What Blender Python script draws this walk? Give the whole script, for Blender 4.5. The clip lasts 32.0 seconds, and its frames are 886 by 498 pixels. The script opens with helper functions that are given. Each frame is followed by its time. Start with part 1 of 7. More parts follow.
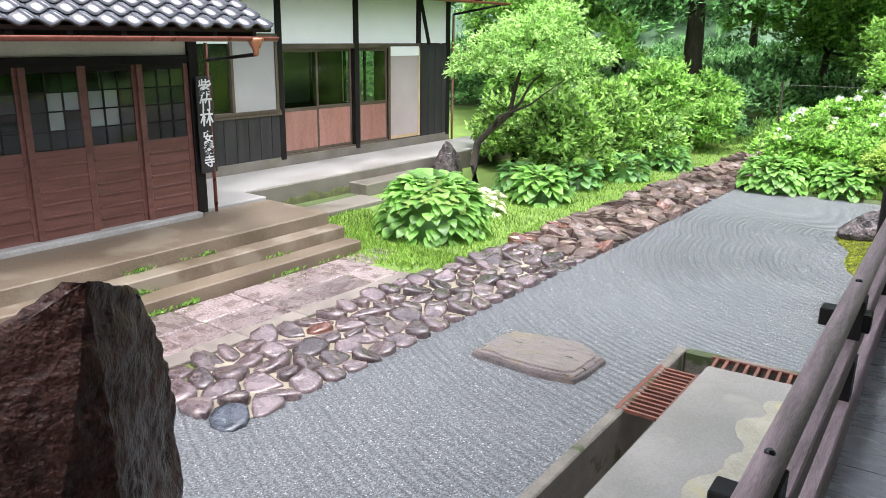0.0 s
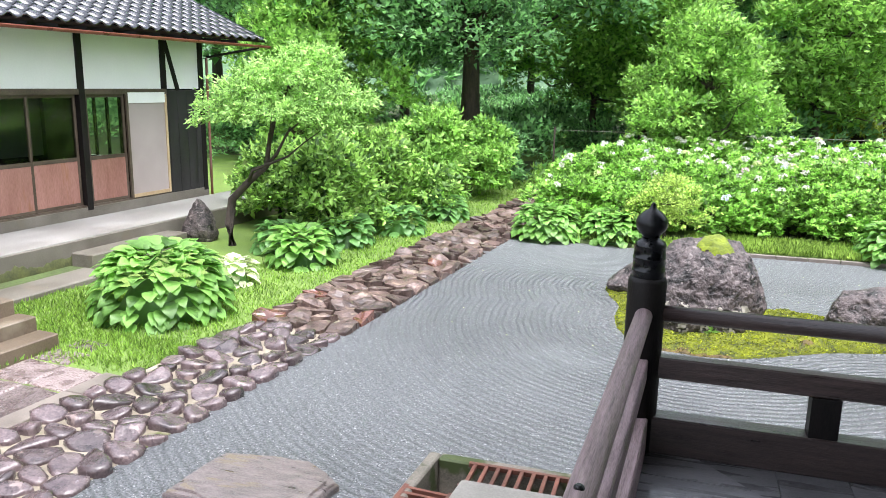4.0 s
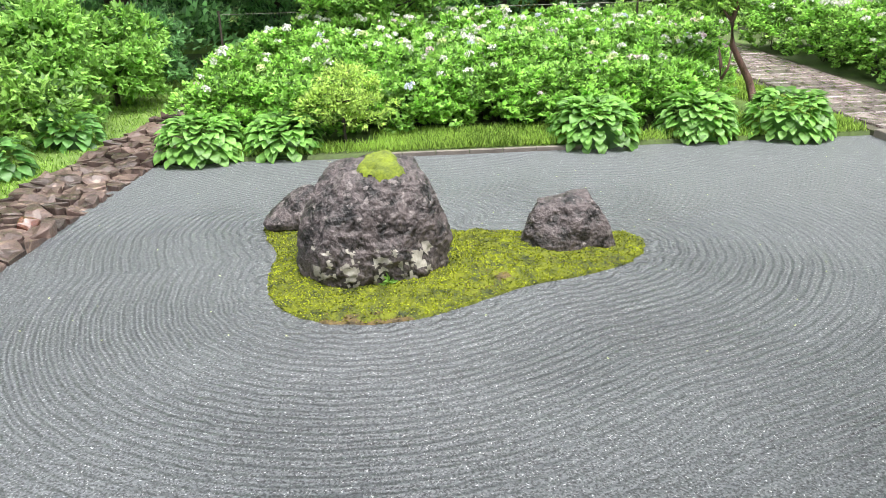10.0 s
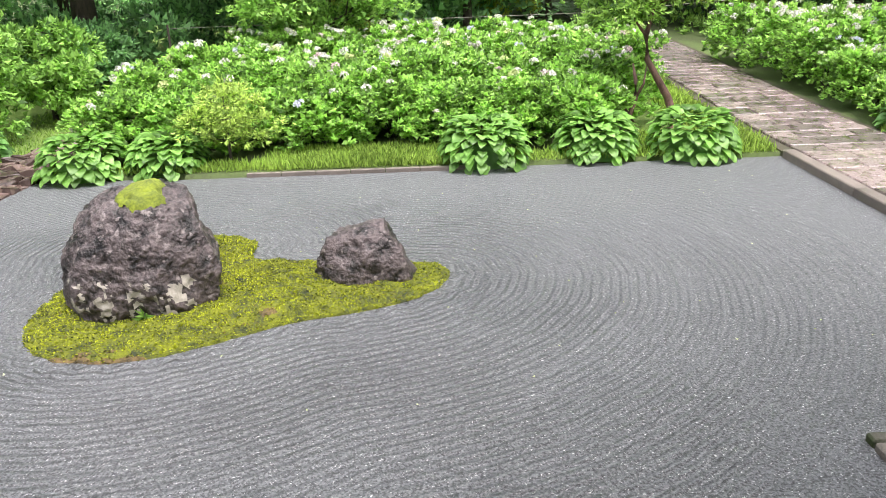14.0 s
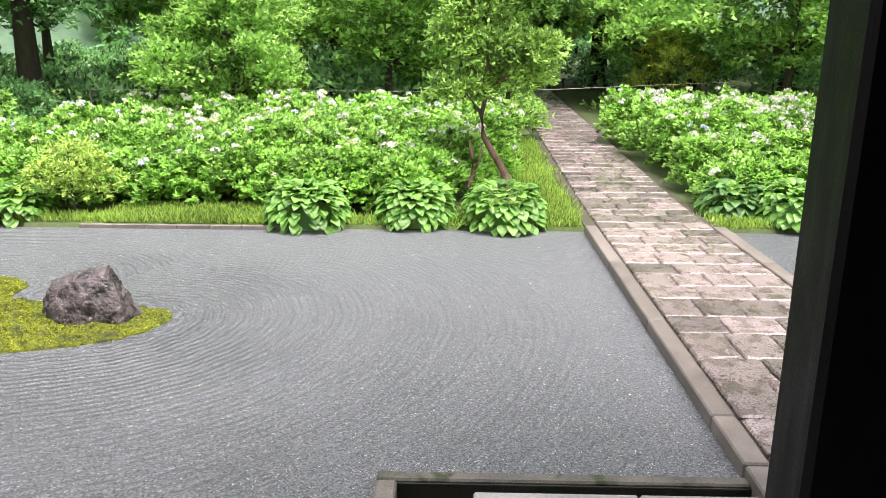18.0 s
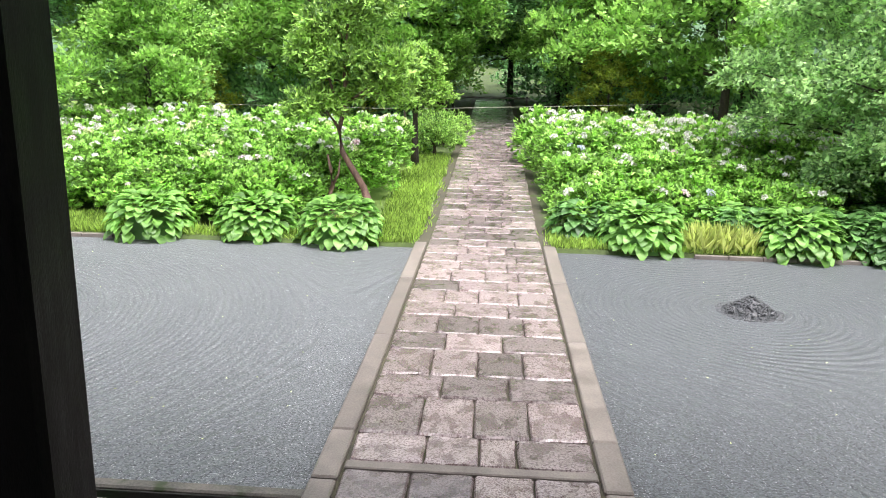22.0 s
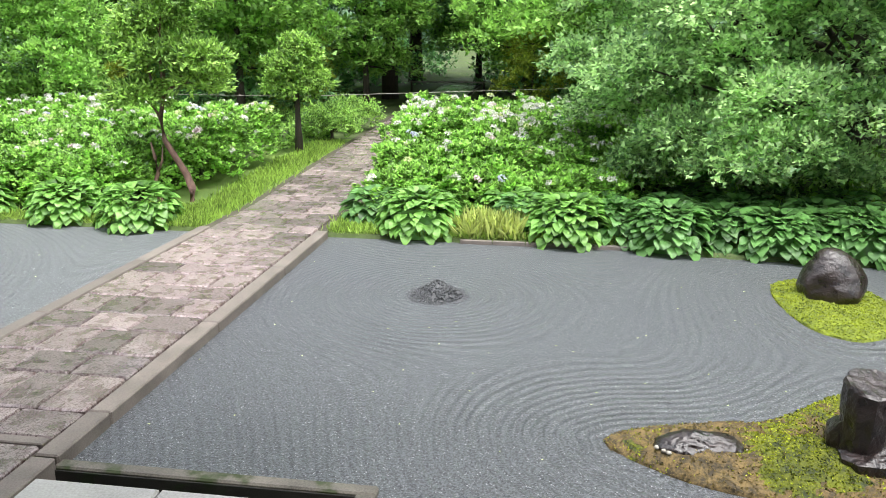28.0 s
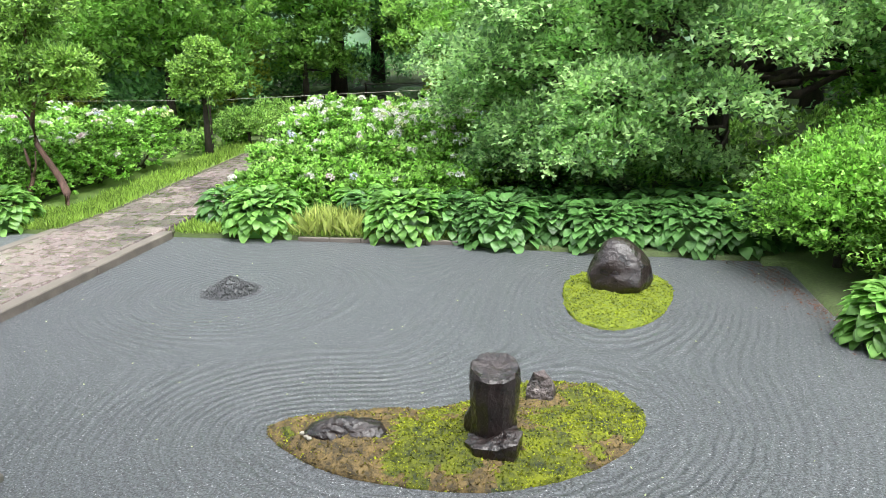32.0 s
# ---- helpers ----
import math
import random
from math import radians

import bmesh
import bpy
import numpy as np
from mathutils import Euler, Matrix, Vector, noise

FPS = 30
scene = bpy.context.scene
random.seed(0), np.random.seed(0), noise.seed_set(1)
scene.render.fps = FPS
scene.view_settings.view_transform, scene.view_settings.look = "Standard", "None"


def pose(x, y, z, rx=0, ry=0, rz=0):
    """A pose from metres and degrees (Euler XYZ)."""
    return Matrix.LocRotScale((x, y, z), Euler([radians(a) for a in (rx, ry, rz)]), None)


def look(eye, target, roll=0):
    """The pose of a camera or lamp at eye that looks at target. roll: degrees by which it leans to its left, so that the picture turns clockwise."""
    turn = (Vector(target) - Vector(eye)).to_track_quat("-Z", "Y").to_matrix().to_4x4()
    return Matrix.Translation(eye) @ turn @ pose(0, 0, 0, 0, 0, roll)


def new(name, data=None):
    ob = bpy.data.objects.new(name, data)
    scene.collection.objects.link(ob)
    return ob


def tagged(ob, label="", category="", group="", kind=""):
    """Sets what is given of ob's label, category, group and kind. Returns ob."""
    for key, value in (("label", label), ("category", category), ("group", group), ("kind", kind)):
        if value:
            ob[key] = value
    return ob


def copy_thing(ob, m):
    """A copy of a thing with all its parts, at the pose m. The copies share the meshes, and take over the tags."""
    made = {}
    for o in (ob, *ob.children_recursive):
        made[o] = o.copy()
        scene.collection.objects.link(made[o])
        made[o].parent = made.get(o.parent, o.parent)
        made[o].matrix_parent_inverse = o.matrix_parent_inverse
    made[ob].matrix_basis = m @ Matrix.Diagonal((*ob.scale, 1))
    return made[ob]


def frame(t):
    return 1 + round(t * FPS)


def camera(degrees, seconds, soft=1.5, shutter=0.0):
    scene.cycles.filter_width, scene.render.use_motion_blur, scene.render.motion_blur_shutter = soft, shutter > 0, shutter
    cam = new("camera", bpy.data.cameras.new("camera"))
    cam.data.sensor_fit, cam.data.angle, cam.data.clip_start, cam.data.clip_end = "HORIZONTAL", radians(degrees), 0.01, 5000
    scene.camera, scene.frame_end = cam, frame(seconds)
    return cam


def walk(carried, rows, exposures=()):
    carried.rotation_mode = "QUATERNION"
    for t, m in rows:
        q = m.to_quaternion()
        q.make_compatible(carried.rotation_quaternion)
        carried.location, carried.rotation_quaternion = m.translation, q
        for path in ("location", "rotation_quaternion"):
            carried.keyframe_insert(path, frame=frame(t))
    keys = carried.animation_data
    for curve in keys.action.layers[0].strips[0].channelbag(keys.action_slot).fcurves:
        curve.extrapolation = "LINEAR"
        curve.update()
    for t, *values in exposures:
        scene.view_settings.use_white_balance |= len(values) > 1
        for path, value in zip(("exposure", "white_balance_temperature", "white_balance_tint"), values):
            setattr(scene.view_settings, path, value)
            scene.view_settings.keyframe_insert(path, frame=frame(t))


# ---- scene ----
cam = camera(60.4, 32.0, soft=0.6)


PATH = [
    (0, (0.013, -4.398, 2.559), (-0.992, -2.757, 2.014), 0.8),
    (0.5, (-0.02, -4.33, 2.547), (-0.993, -2.663, 2.023), 1.2),
    (1, (-0.075, -4.227, 2.562), (-0.999, -2.527, 2.056), 1.6),
    (1.5, (-0.067, -4.068, 2.545), (-0.942, -2.335, 2.063), 1.7),
    (2, (-0.036, -3.924, 2.559), (-0.845, -2.154, 2.095), 1.9),
    (2.5, (-0.006, -3.718, 2.565), (-0.752, -1.918, 2.116), 1.8),
    (3, (-0.003, -3.473, 2.576), (-0.68, -1.643, 2.137), 1.8),
    (3.5, (0.043, -3.206, 2.565), (-0.58, -1.355, 2.134), 1.5),
    (5.5, (0.089, -2.074, 2.521), (-0.272, -0.155, 2.091), 0.2),
    (6, (0.11, -1.882, 2.533), (-0.176, 0.048, 2.093), 0.2),
    (6.5, (0.139, -1.66, 2.52), (-0.067, 0.277, 2.067), -0.1),
    (7, (0.144, -1.457, 2.501), (0.023, 0.481, 2.026), -0.2),
    (7.5, (0.182, -1.302, 2.502), (0.127, 0.632, 1.995), -0.6),
    (8, (0.25, -1.1, 2.486), (0.242, 0.824, 1.941), -0.9),
    (8.5, (0.304, -0.903, 2.472), (0.343, 1.009, 1.887), -0.9),
    (9, (0.402, -0.706, 2.475), (0.476, 1.19, 1.842), -1.1),
    (9.5, (0.505, -0.563, 2.488), (0.606, 1.315, 1.809), -1.2),
    (10, (0.664, -0.436, 2.47), (0.775, 1.427, 1.753), -1.6),
    (10.5, (0.85, -0.341, 2.476), (0.961, 1.506, 1.716), -2.0),
    (11, (1.085, -0.308, 2.499), (1.15, 1.533, 1.72), -2.5),
    (11.5, (1.333, -0.294, 2.529), (1.185, 1.549, 1.767), -4.1),
    (12, (1.635, -0.23, 2.527), (1.47, 1.621, 1.789), -3.4),
    (12.5, (1.938, -0.195, 2.498), (1.821, 1.67, 1.785), -2.3),
    (13, (2.229, -0.138, 2.491), (2.154, 1.732, 1.787), -1.8),
    (13.5, (2.535, -0.104, 2.5), (2.494, 1.767, 1.794), -2.0),
    (14, (2.855, -0.127, 2.49), (2.845, 1.747, 1.792), -2.2),
    (14.5, (3.193, -0.156, 2.497), (3.215, 1.722, 1.809), -2.4),
    (15, (3.568, -0.243, 2.56), (3.623, 1.64, 1.888), -1.6),
    (15.5, (3.949, -0.352, 2.639), (4.021, 1.537, 1.985), -0.8),
    (17.5, (5.211, -0.647, 2.484), (5.207, 1.282, 1.955), 0.2),
    (18, (5.553, -0.632, 2.493), (5.507, 1.298, 1.97), 0.3),
    (18.5, (5.887, -0.613, 2.495), (5.81, 1.318, 1.98), 0.6),
    (19, (6.224, -0.576, 2.499), (6.129, 1.354, 1.985), 0.8),
    (19.5, (6.572, -0.553, 2.508), (6.468, 1.377, 1.995), 0.8),
    (20, (6.906, -0.573, 2.528), (6.798, 1.357, 2.017), 0.9),
    (20.5, (7.215, -0.587, 2.534), (7.109, 1.345, 2.029), 1.2),
    (21, (7.569, -0.606, 2.535), (7.452, 1.328, 2.038), 1.1),
    (21.5, (7.943, -0.56, 2.498), (7.813, 1.376, 2.014), 0.9),
    (22, (8.248, -0.576, 2.502), (8.127, 1.362, 2.023), 1.3),
    (22.5, (8.587, -0.56, 2.502), (8.464, 1.379, 2.025), 1.2),
    (23, (8.902, -0.56, 2.486), (8.774, 1.378, 2.011), 1.4),
    (23.5, (9.235, -0.544, 2.484), (9.095, 1.393, 2.005), 1.4),
    (24, (9.569, -0.547, 2.473), (9.416, 1.39, 1.995), 1.5),
    (24.5, (9.899, -0.537, 2.457), (9.73, 1.398, 1.98), 1.5),
    (26.5, (11.216, -0.583, 2.626), (10.971, 1.334, 2.111), 0.6),
    (27, (11.551, -0.582, 2.633), (11.295, 1.333, 2.116), 0.5),
    (27.5, (11.852, -0.572, 2.654), (11.59, 1.342, 2.134), 0.5),
    (28, (12.165, -0.539, 2.669), (11.899, 1.372, 2.145), 0.4),
    (28.5, (12.485, -0.489, 2.663), (12.214, 1.422, 2.139), 0.4),
    (29, (12.81, -0.425, 2.647), (12.53, 1.485, 2.125), 0.4),
    (29.5, (13.146, -0.38, 2.633), (12.853, 1.528, 2.111), 0.4),
    (30, (13.463, -0.356, 2.622), (13.159, 1.551, 2.101), 0.4),
    (30.5, (13.786, -0.324, 2.6), (13.472, 1.582, 2.082), 0.2),
    (31, (14.109, -0.311, 2.615), (13.79, 1.593, 2.092), -0.3),
    (31.5, (14.379, -0.281, 2.598), (14.059, 1.624, 2.079), -0.6),
    (32, (14.66, -0.265, 2.592), (14.343, 1.641, 2.075), -1.0),
]
walk(cam, [(t, look(eye, target, roll)) for t, eye, target, roll in PATH], ((0.0, 1.74, 6170, 14), (3.0, 1.75, 6140, 14), (6.0, 1.7, 6200, 10), (9.0, 1.58, 6250, 7), (11.0, 1.46, 6550, 13), (14, 1.48, 6570, 16), (15.0, 1.49, 6570, 16), (18.0, 1.68, 6580, 17), (20.0, 1.69, 6450, 14), (24.0, 1.67, 6380, 14), (27.0, 1.57, 6370, 12), (29.0, 1.45, 6310, 9), (32.0, 1.45, 6290, 8)))

# ---- world and light: a bright rainy sky ----
world = bpy.data.worlds.new("overcast_sky")
scene.world = world
world.use_nodes = True
wn = world.node_tree.nodes
wl = world.node_tree.links
sky = wn.new("ShaderNodeTexSky")
sky.sky_type, sky.sun_disc = "NISHITA", False
sky.sun_elevation, sky.sun_rotation = radians(78), radians(150)
sky.air_density, sky.dust_density = 1.4, 4.0
grey = wn.new("ShaderNodeHueSaturation")
grey.inputs["Saturation"].default_value = 0.30
wl.new(sky.outputs[0], grey.inputs["Color"])
wl.new(grey.outputs[0], wn["Background"].inputs["Color"])
wn["Background"].inputs["Strength"].default_value = 0.15
sun = new("sun", bpy.data.lights.new("sun", "SUN"))
sun.data.energy, sun.data.angle, sun.data.color = 1.5, radians(50), (1.0, 0.97, 0.92)
sun.matrix_world = look((9, -7, 26), (0, 0, 0))

# ---- materials ----
def material(name, dark, light, rough=0.7, scale=6.0, fine=60.0, bump=0.3, metal=0.0, dist=0.01, spots=None, spot_scale=8.0,
             spot_at=0.62, stretch=(1, 1, 1), vary=0.25, wet=0.0, coords="Object", rough_var=0.15, span=(0.34, 0.66), spot_soft=0.035):
    """Two-scale noise between two colours, with optional spots of a third, per-piece variation, patchy gloss and fine relief."""
    m = bpy.data.materials.new(name)
    m.use_nodes = True
    n, l = m.node_tree.nodes, m.node_tree.links
    b = n["Principled BSDF"]
    tc, mp = n.new("ShaderNodeTexCoord"), n.new("ShaderNodeMapping")
    mp.inputs["Scale"].default_value = stretch
    oi = n.new("ShaderNodeObjectInfo")
    sh = n.new("ShaderNodeVectorMath")
    sh.operation = "ADD"
    mul = n.new("ShaderNodeMath")
    mul.operation, mul.inputs[1].default_value = "MULTIPLY", 37.0 if coords == "Object" else 0.0
    l.new(oi.outputs["Random"], mul.inputs[0])
    l.new(tc.outputs[coords], sh.inputs[0])
    l.new(mul.outputs[0], sh.inputs[1])
    l.new(sh.outputs[0], mp.inputs["Vector"])

    def noise_of(s, detail=6):
        t = n.new("ShaderNodeTexNoise")
        t.inputs["Scale"].default_value, t.inputs["Detail"].default_value = s, detail
        l.new(mp.outputs[0], t.inputs["Vector"])
        return t.outputs["Fac"]

    big, small = noise_of(scale), noise_of(fine, 4)
    mid = n.new("ShaderNodeMath")
    mid.operation = "MULTIPLY_ADD"
    mid.inputs[1].default_value = 0.6
    l.new(big, mid.inputs[0])
    sc = n.new("ShaderNodeMath")
    sc.operation, sc.inputs[1].default_value = "MULTIPLY", 0.4
    l.new(small, sc.inputs[0])
    l.new(sc.outputs[0], mid.inputs[2])
    ramp = n.new("ShaderNodeValToRGB")
    ramp.color_ramp.elements[0].position, ramp.color_ramp.elements[1].position = span
    ramp.color_ramp.elements[0].color, ramp.color_ramp.elements[1].color = (*dark, 1), (*light, 1)
    l.new(mid.outputs[0], ramp.inputs[0])
    col = ramp.outputs[0]
    if spots:
        sp = n.new("ShaderNodeTexNoise")
        sp.inputs["Scale"].default_value, sp.inputs["Detail"].default_value = spot_scale, 5
        l.new(mp.outputs[0], sp.inputs["Vector"])
        sr = n.new("ShaderNodeValToRGB")
        sr.color_ramp.elements[0].position, sr.color_ramp.elements[1].position = spot_at - spot_soft, spot_at + spot_soft
        l.new(sp.outputs["Fac"], sr.inputs[0])
        mx = n.new("ShaderNodeMix")
        mx.data_type = "RGBA"
        l.new(sr.outputs[0], mx.inputs["Factor"])
        l.new(col, mx.inputs[6])
        mx.inputs[7].default_value = (*spots, 1)
        col = mx.outputs[2]
    if vary:
        hv = n.new("ShaderNodeHueSaturation")
        ma = n.new("ShaderNodeMapRange")
        ma.inputs["To Min"].default_value, ma.inputs["To Max"].default_value = 1 - vary, 1 + vary
        l.new(oi.outputs["Random"], ma.inputs["Value"])
        l.new(ma.outputs[0], hv.inputs["Value"])
        l.new(col, hv.inputs["Color"])
        col = hv.outputs[0]
    l.new(col, b.inputs["Base Color"])
    rr = n.new("ShaderNodeMapRange")
    rr.inputs["From Min"].default_value, rr.inputs["From Max"].default_value = 0.3, 0.7
    rr.inputs["To Min"].default_value, rr.inputs["To Max"].default_value = max(rough - rough_var, 0.04), min(rough + rough_var, 1)
    l.new(big, rr.inputs["Value"])
    l.new(rr.outputs[0], b.inputs["Roughness"])
    b.inputs["Metallic"].default_value = metal
    b.inputs["Coat Weight"].default_value, b.inputs["Coat Roughness"].default_value = wet, 0.12
    if bump:
        bp = n.new("ShaderNodeBump")
        bp.inputs["Strength"].default_value, bp.inputs["Distance"].default_value = bump, dist
        l.new(mid.outputs[0], bp.inputs["Height"])
        l.new(bp.outputs[0], b.inputs["Normal"])
    return m


def leaf_material(name, dark, light, rough=0.45, through_part=0.35, patch=0.8, tip=None):
    """Foliage: each leaf a little different, larger patches of lighter and darker green, and light through the blade."""
    m = bpy.data.materials.new(name)
    m.use_nodes = True
    n, l = m.node_tree.nodes, m.node_tree.links
    b, out = n["Principled BSDF"], n["Material Output"]
    geo, tc = n.new("ShaderNodeNewGeometry"), n.new("ShaderNodeTexCoord")
    no = n.new("ShaderNodeTexNoise")
    no.inputs["Scale"].default_value, no.inputs["Detail"].default_value = patch, 4
    l.new(tc.outputs["Object"], no.inputs["Vector"])
    add = n.new("ShaderNodeMath")
    add.operation, add.inputs[1].default_value = "MULTIPLY_ADD", 0.55
    half = n.new("ShaderNodeMath")
    half.operation, half.inputs[1].default_value = "MULTIPLY", 0.45
    oi = n.new("ShaderNodeObjectInfo")
    rnd = n.new("ShaderNodeMath")
    rnd.operation = "ADD"
    l.new(geo.outputs["Random Per Island"], rnd.inputs[0])
    l.new(oi.outputs["Random"], rnd.inputs[1])
    fr = n.new("ShaderNodeMath")
    fr.operation = "FRACT"
    l.new(rnd.outputs[0], fr.inputs[0])
    l.new(fr.outputs[0], half.inputs[0])
    l.new(no.outputs["Fac"], add.inputs[0])
    l.new(half.outputs[0], add.inputs[2])
    ramp = n.new("ShaderNodeValToRGB")
    ramp.color_ramp.elements[0].position, ramp.color_ramp.elements[1].position = 0.27, 0.73
    ramp.color_ramp.elements[0].color, ramp.color_ramp.elements[1].color = (*(0.62 * c for c in dark), 1), (*(1.18 * c for c in light), 1)
    if tip:
        e = ramp.color_ramp.elements.new(0.93)
        e.color = (*tip, 1)
    l.new(add.outputs[0], ramp.inputs[0])
    l.new(ramp.outputs[0], b.inputs["Base Color"])
    b.inputs["Roughness"].default_value = rough
    tr = n.new("ShaderNodeBsdfTranslucent")
    warm = n.new("ShaderNodeHueSaturation")
    warm.inputs["Value"].default_value, warm.inputs["Hue"].default_value = 1.3, 0.49
    l.new(ramp.outputs[0], warm.inputs["Color"])
    l.new(warm.outputs[0], tr.inputs["Color"])
    mix = n.new("ShaderNodeMixShader")
    mix.inputs[0].default_value = through_part
    l.new(b.outputs[0], mix.inputs[1])
    l.new(tr.outputs[0], mix.inputs[2])
    l.new(mix.outputs[0], out.inputs["Surface"])
    return m


M = {}
M["dark_wood"] = material("dark_wood", (0.004, 0.0035, 0.0035), (0.016, 0.013, 0.012), 0.55, 3, 40, 0.3, stretch=(6, 6, 1), vary=0.1)
M["dark_wood"].node_tree.nodes["Principled BSDF"].inputs["Specular IOR Level"].default_value = 0.22
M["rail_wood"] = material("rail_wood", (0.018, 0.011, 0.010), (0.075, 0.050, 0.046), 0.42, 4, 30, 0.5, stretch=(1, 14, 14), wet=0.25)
# paler copy of the rail wood: weathering plus skylight painted into the colour
M["rail_wood_lit"] = material("rail_wood_lit", (0.13, 0.086, 0.092), (0.42, 0.31, 0.32), 0.65, 4, 30, 0.6, stretch=(14, 1, 14), vary=0.1)
M["black_metal"] = material("black_metal", (0.008, 0.009, 0.011), (0.018, 0.019, 0.022), 0.3, 8, 90, 0.08, metal=0.35)
M["plank"] = material("plank", (0.075, 0.075, 0.08), (0.20, 0.20, 0.21), 0.32, 3, 30, 0.35, stretch=(1, 9, 9), vary=0.2, wet=0.4)
M["concrete"] = material("concrete", (0.10, 0.088, 0.07), (0.215, 0.195, 0.165), 0.6, 2.2, 70, 0.35, spots=(0.15, 0.13, 0.10), spot_scale=2.0, vary=0.06)
M["concrete_pale"] = material("concrete_pale", (0.22, 0.212, 0.198), (0.42, 0.41, 0.39), 0.45, 1.8, 60, 0.25, vary=0.05, wet=0.2)
M["cement_patch"] = material("cement_patch", (0.20, 0.185, 0.135), (0.34, 0.32, 0.255), 0.6, 5, 60, 0.4, vary=0.0, spots=(0.30, 0.27, 0.17), spot_scale=7)
M["apron"] = material("apron", (0.135, 0.127, 0.115), (0.225, 0.213, 0.197), 0.5, 2.2, 70, 0.25, spots=(0.20, 0.19, 0.165), spot_scale=3.0, vary=0.03, wet=0.15)
M["concrete_brown"] = material("concrete_brown", (0.095, 0.070, 0.047), (0.195, 0.150, 0.105), 0.5, 1.6, 60, 0.3, spots=(0.21, 0.175, 0.13), spot_scale=1.3, vary=0.05, wet=0.1)
M["channel"] = material("channel", (0.07, 0.063, 0.05), (0.20, 0.18, 0.15), 0.7, 5, 80, 0.5, spots=(0.035, 0.05, 0.012), spot_scale=3.5, spot_at=0.58)
M["kerb"] = material("kerb", (0.10, 0.083, 0.07), (0.215, 0.185, 0.16), 0.6, 5, 90, 0.45, vary=0.12)
M["path_slab"] = material("path_slab", (0.098, 0.070, 0.067), (0.360, 0.298, 0.290), 0.30, 3.0, 34, 0.9, dist=0.018, spots=(0.105, 0.068, 0.064), spot_scale=26, spot_at=0.53, spot_soft=0.05, vary=0.42, wet=0.45, span=(0.34, 0.62))
M["mortar"] = material("mortar", (0.085, 0.070, 0.050), (0.175, 0.150, 0.112), 0.8, 5, 90, 0.5)
M["joint_soil"] = material("joint_soil", (0.035, 0.03, 0.02), (0.09, 0.085, 0.05), 0.85, 6, 80, 0.6, spots=(0.05, 0.075, 0.015), spot_scale=3)
M["cobble"] = material("cobble", (0.036, 0.025, 0.027), (0.135, 0.100, 0.102), 0.22, 7, 50, 0.9, dist=0.02, spots=(0.19, 0.145, 0.135), spot_scale=9, spot_at=0.64, vary=0.5, wet=0.5)
M["cobble_shard"] = material("cobble_shard", (0.032, 0.020, 0.017), (0.145, 0.098, 0.082), 0.42, 8, 50, 0.9, dist=0.02, spots=(0.20, 0.145, 0.115), spot_scale=7, spot_at=0.62, vary=0.45, wet=0.15)
M["cobble_far"] = leaf_material("cobble_far", (0.050, 0.032, 0.027), (0.135, 0.092, 0.078), 0.42, 0.0, 1.5)
M["mortar_pale"] = material("mortar_pale", (0.15, 0.125, 0.090), (0.30, 0.265, 0.205), 0.8, 6, 90, 0.5, spots=(0.08, 0.10, 0.02), spot_scale=2.5, spot_at=0.66)
M["cobble_blue"] = material("cobble_blue", (0.02, 0.024, 0.032), (0.07, 0.08, 0.10), 0.2, 7, 50, 1.0, dist=0.03, vary=0.1, wet=0.5)
M["cobble_red"] = material("cobble_red", (0.075, 0.026, 0.018), (0.165, 0.070, 0.048), 0.25, 7, 60, 0.5, vary=0.2, wet=0.5)
# near-black drain colour with the shade of the deep gap put in
M["channel_shade"] = material("channel_shade", (0.008, 0.008, 0.006), (0.032, 0.030, 0.022), 0.55, 5, 80, 0.5, spots=(0.012, 0.022, 0.005), spot_scale=4)
M["flagstone"] = material("flagstone", (0.075, 0.060, 0.058), (0.27, 0.226, 0.218), 0.4, 6, 50, 1.0, stretch=(1, 4, 1), dist=0.04, wet=0.3, spots=(0.20, 0.16, 0.11), spot_scale=4)
M["boulder"] = material("boulder", (0.006, 0.005, 0.0045), (0.125, 0.100, 0.098), 0.5, 8, 34, 1.0, dist=0.06, spots=(0.21, 0.18, 0.172), spot_scale=14, spot_at=0.635, vary=0.05, span=(0.40, 0.60))
M["lichen"] = material("lichen", (0.26, 0.24, 0.20), (0.46, 0.43, 0.37), 0.9, 9, 60, 0.8, vary=0.1)
M["boulder_brown"] = material("boulder_brown", (0.010, 0.0040, 0.0032), (0.066, 0.028, 0.021), 0.42, 5, 60, 1.0, dist=0.04, vary=0.05, wet=0.15)
M["boulder_brown"].node_tree.nodes["Principled BSDF"].inputs["Specular IOR Level"].default_value = 0.14
M["boulder_wet"] = material("boulder_wet", (0.005, 0.0036, 0.0034), (0.032, 0.020, 0.018), 0.34, 8, 45, 1.0, dist=0.025, vary=0.05, wet=0.3)
M["moss_leaf"] = leaf_material("moss_leaf", (0.030, 0.050, 0.004), (0.36, 0.41, 0.014), 0.9, 0.15, 2.4)
M["moss_leaf_bright"] = leaf_material("moss_leaf_bright", (0.045, 0.075, 0.006), (0.31, 0.37, 0.018), 0.9, 0.15, 5.0)
M["moss"] = material("moss", (0.012, 0.020, 0.003), (0.150, 0.170, 0.007), 0.95, 9, 55, 0.5, dist=0.015, vary=0.0, span=(0.38, 0.62))
M["moss_brown"] = material("moss_brown", (0.030, 0.022, 0.009), (0.165, 0.115, 0.045), 0.95, 14, 70, 0.6, dist=0.012, vary=0.0, span=(0.40, 0.60))
M["moss_leaf_brown"] = leaf_material("moss_leaf_brown", (0.045, 0.035, 0.010), (0.20, 0.150, 0.045), 0.9, 0.1, 6.0)
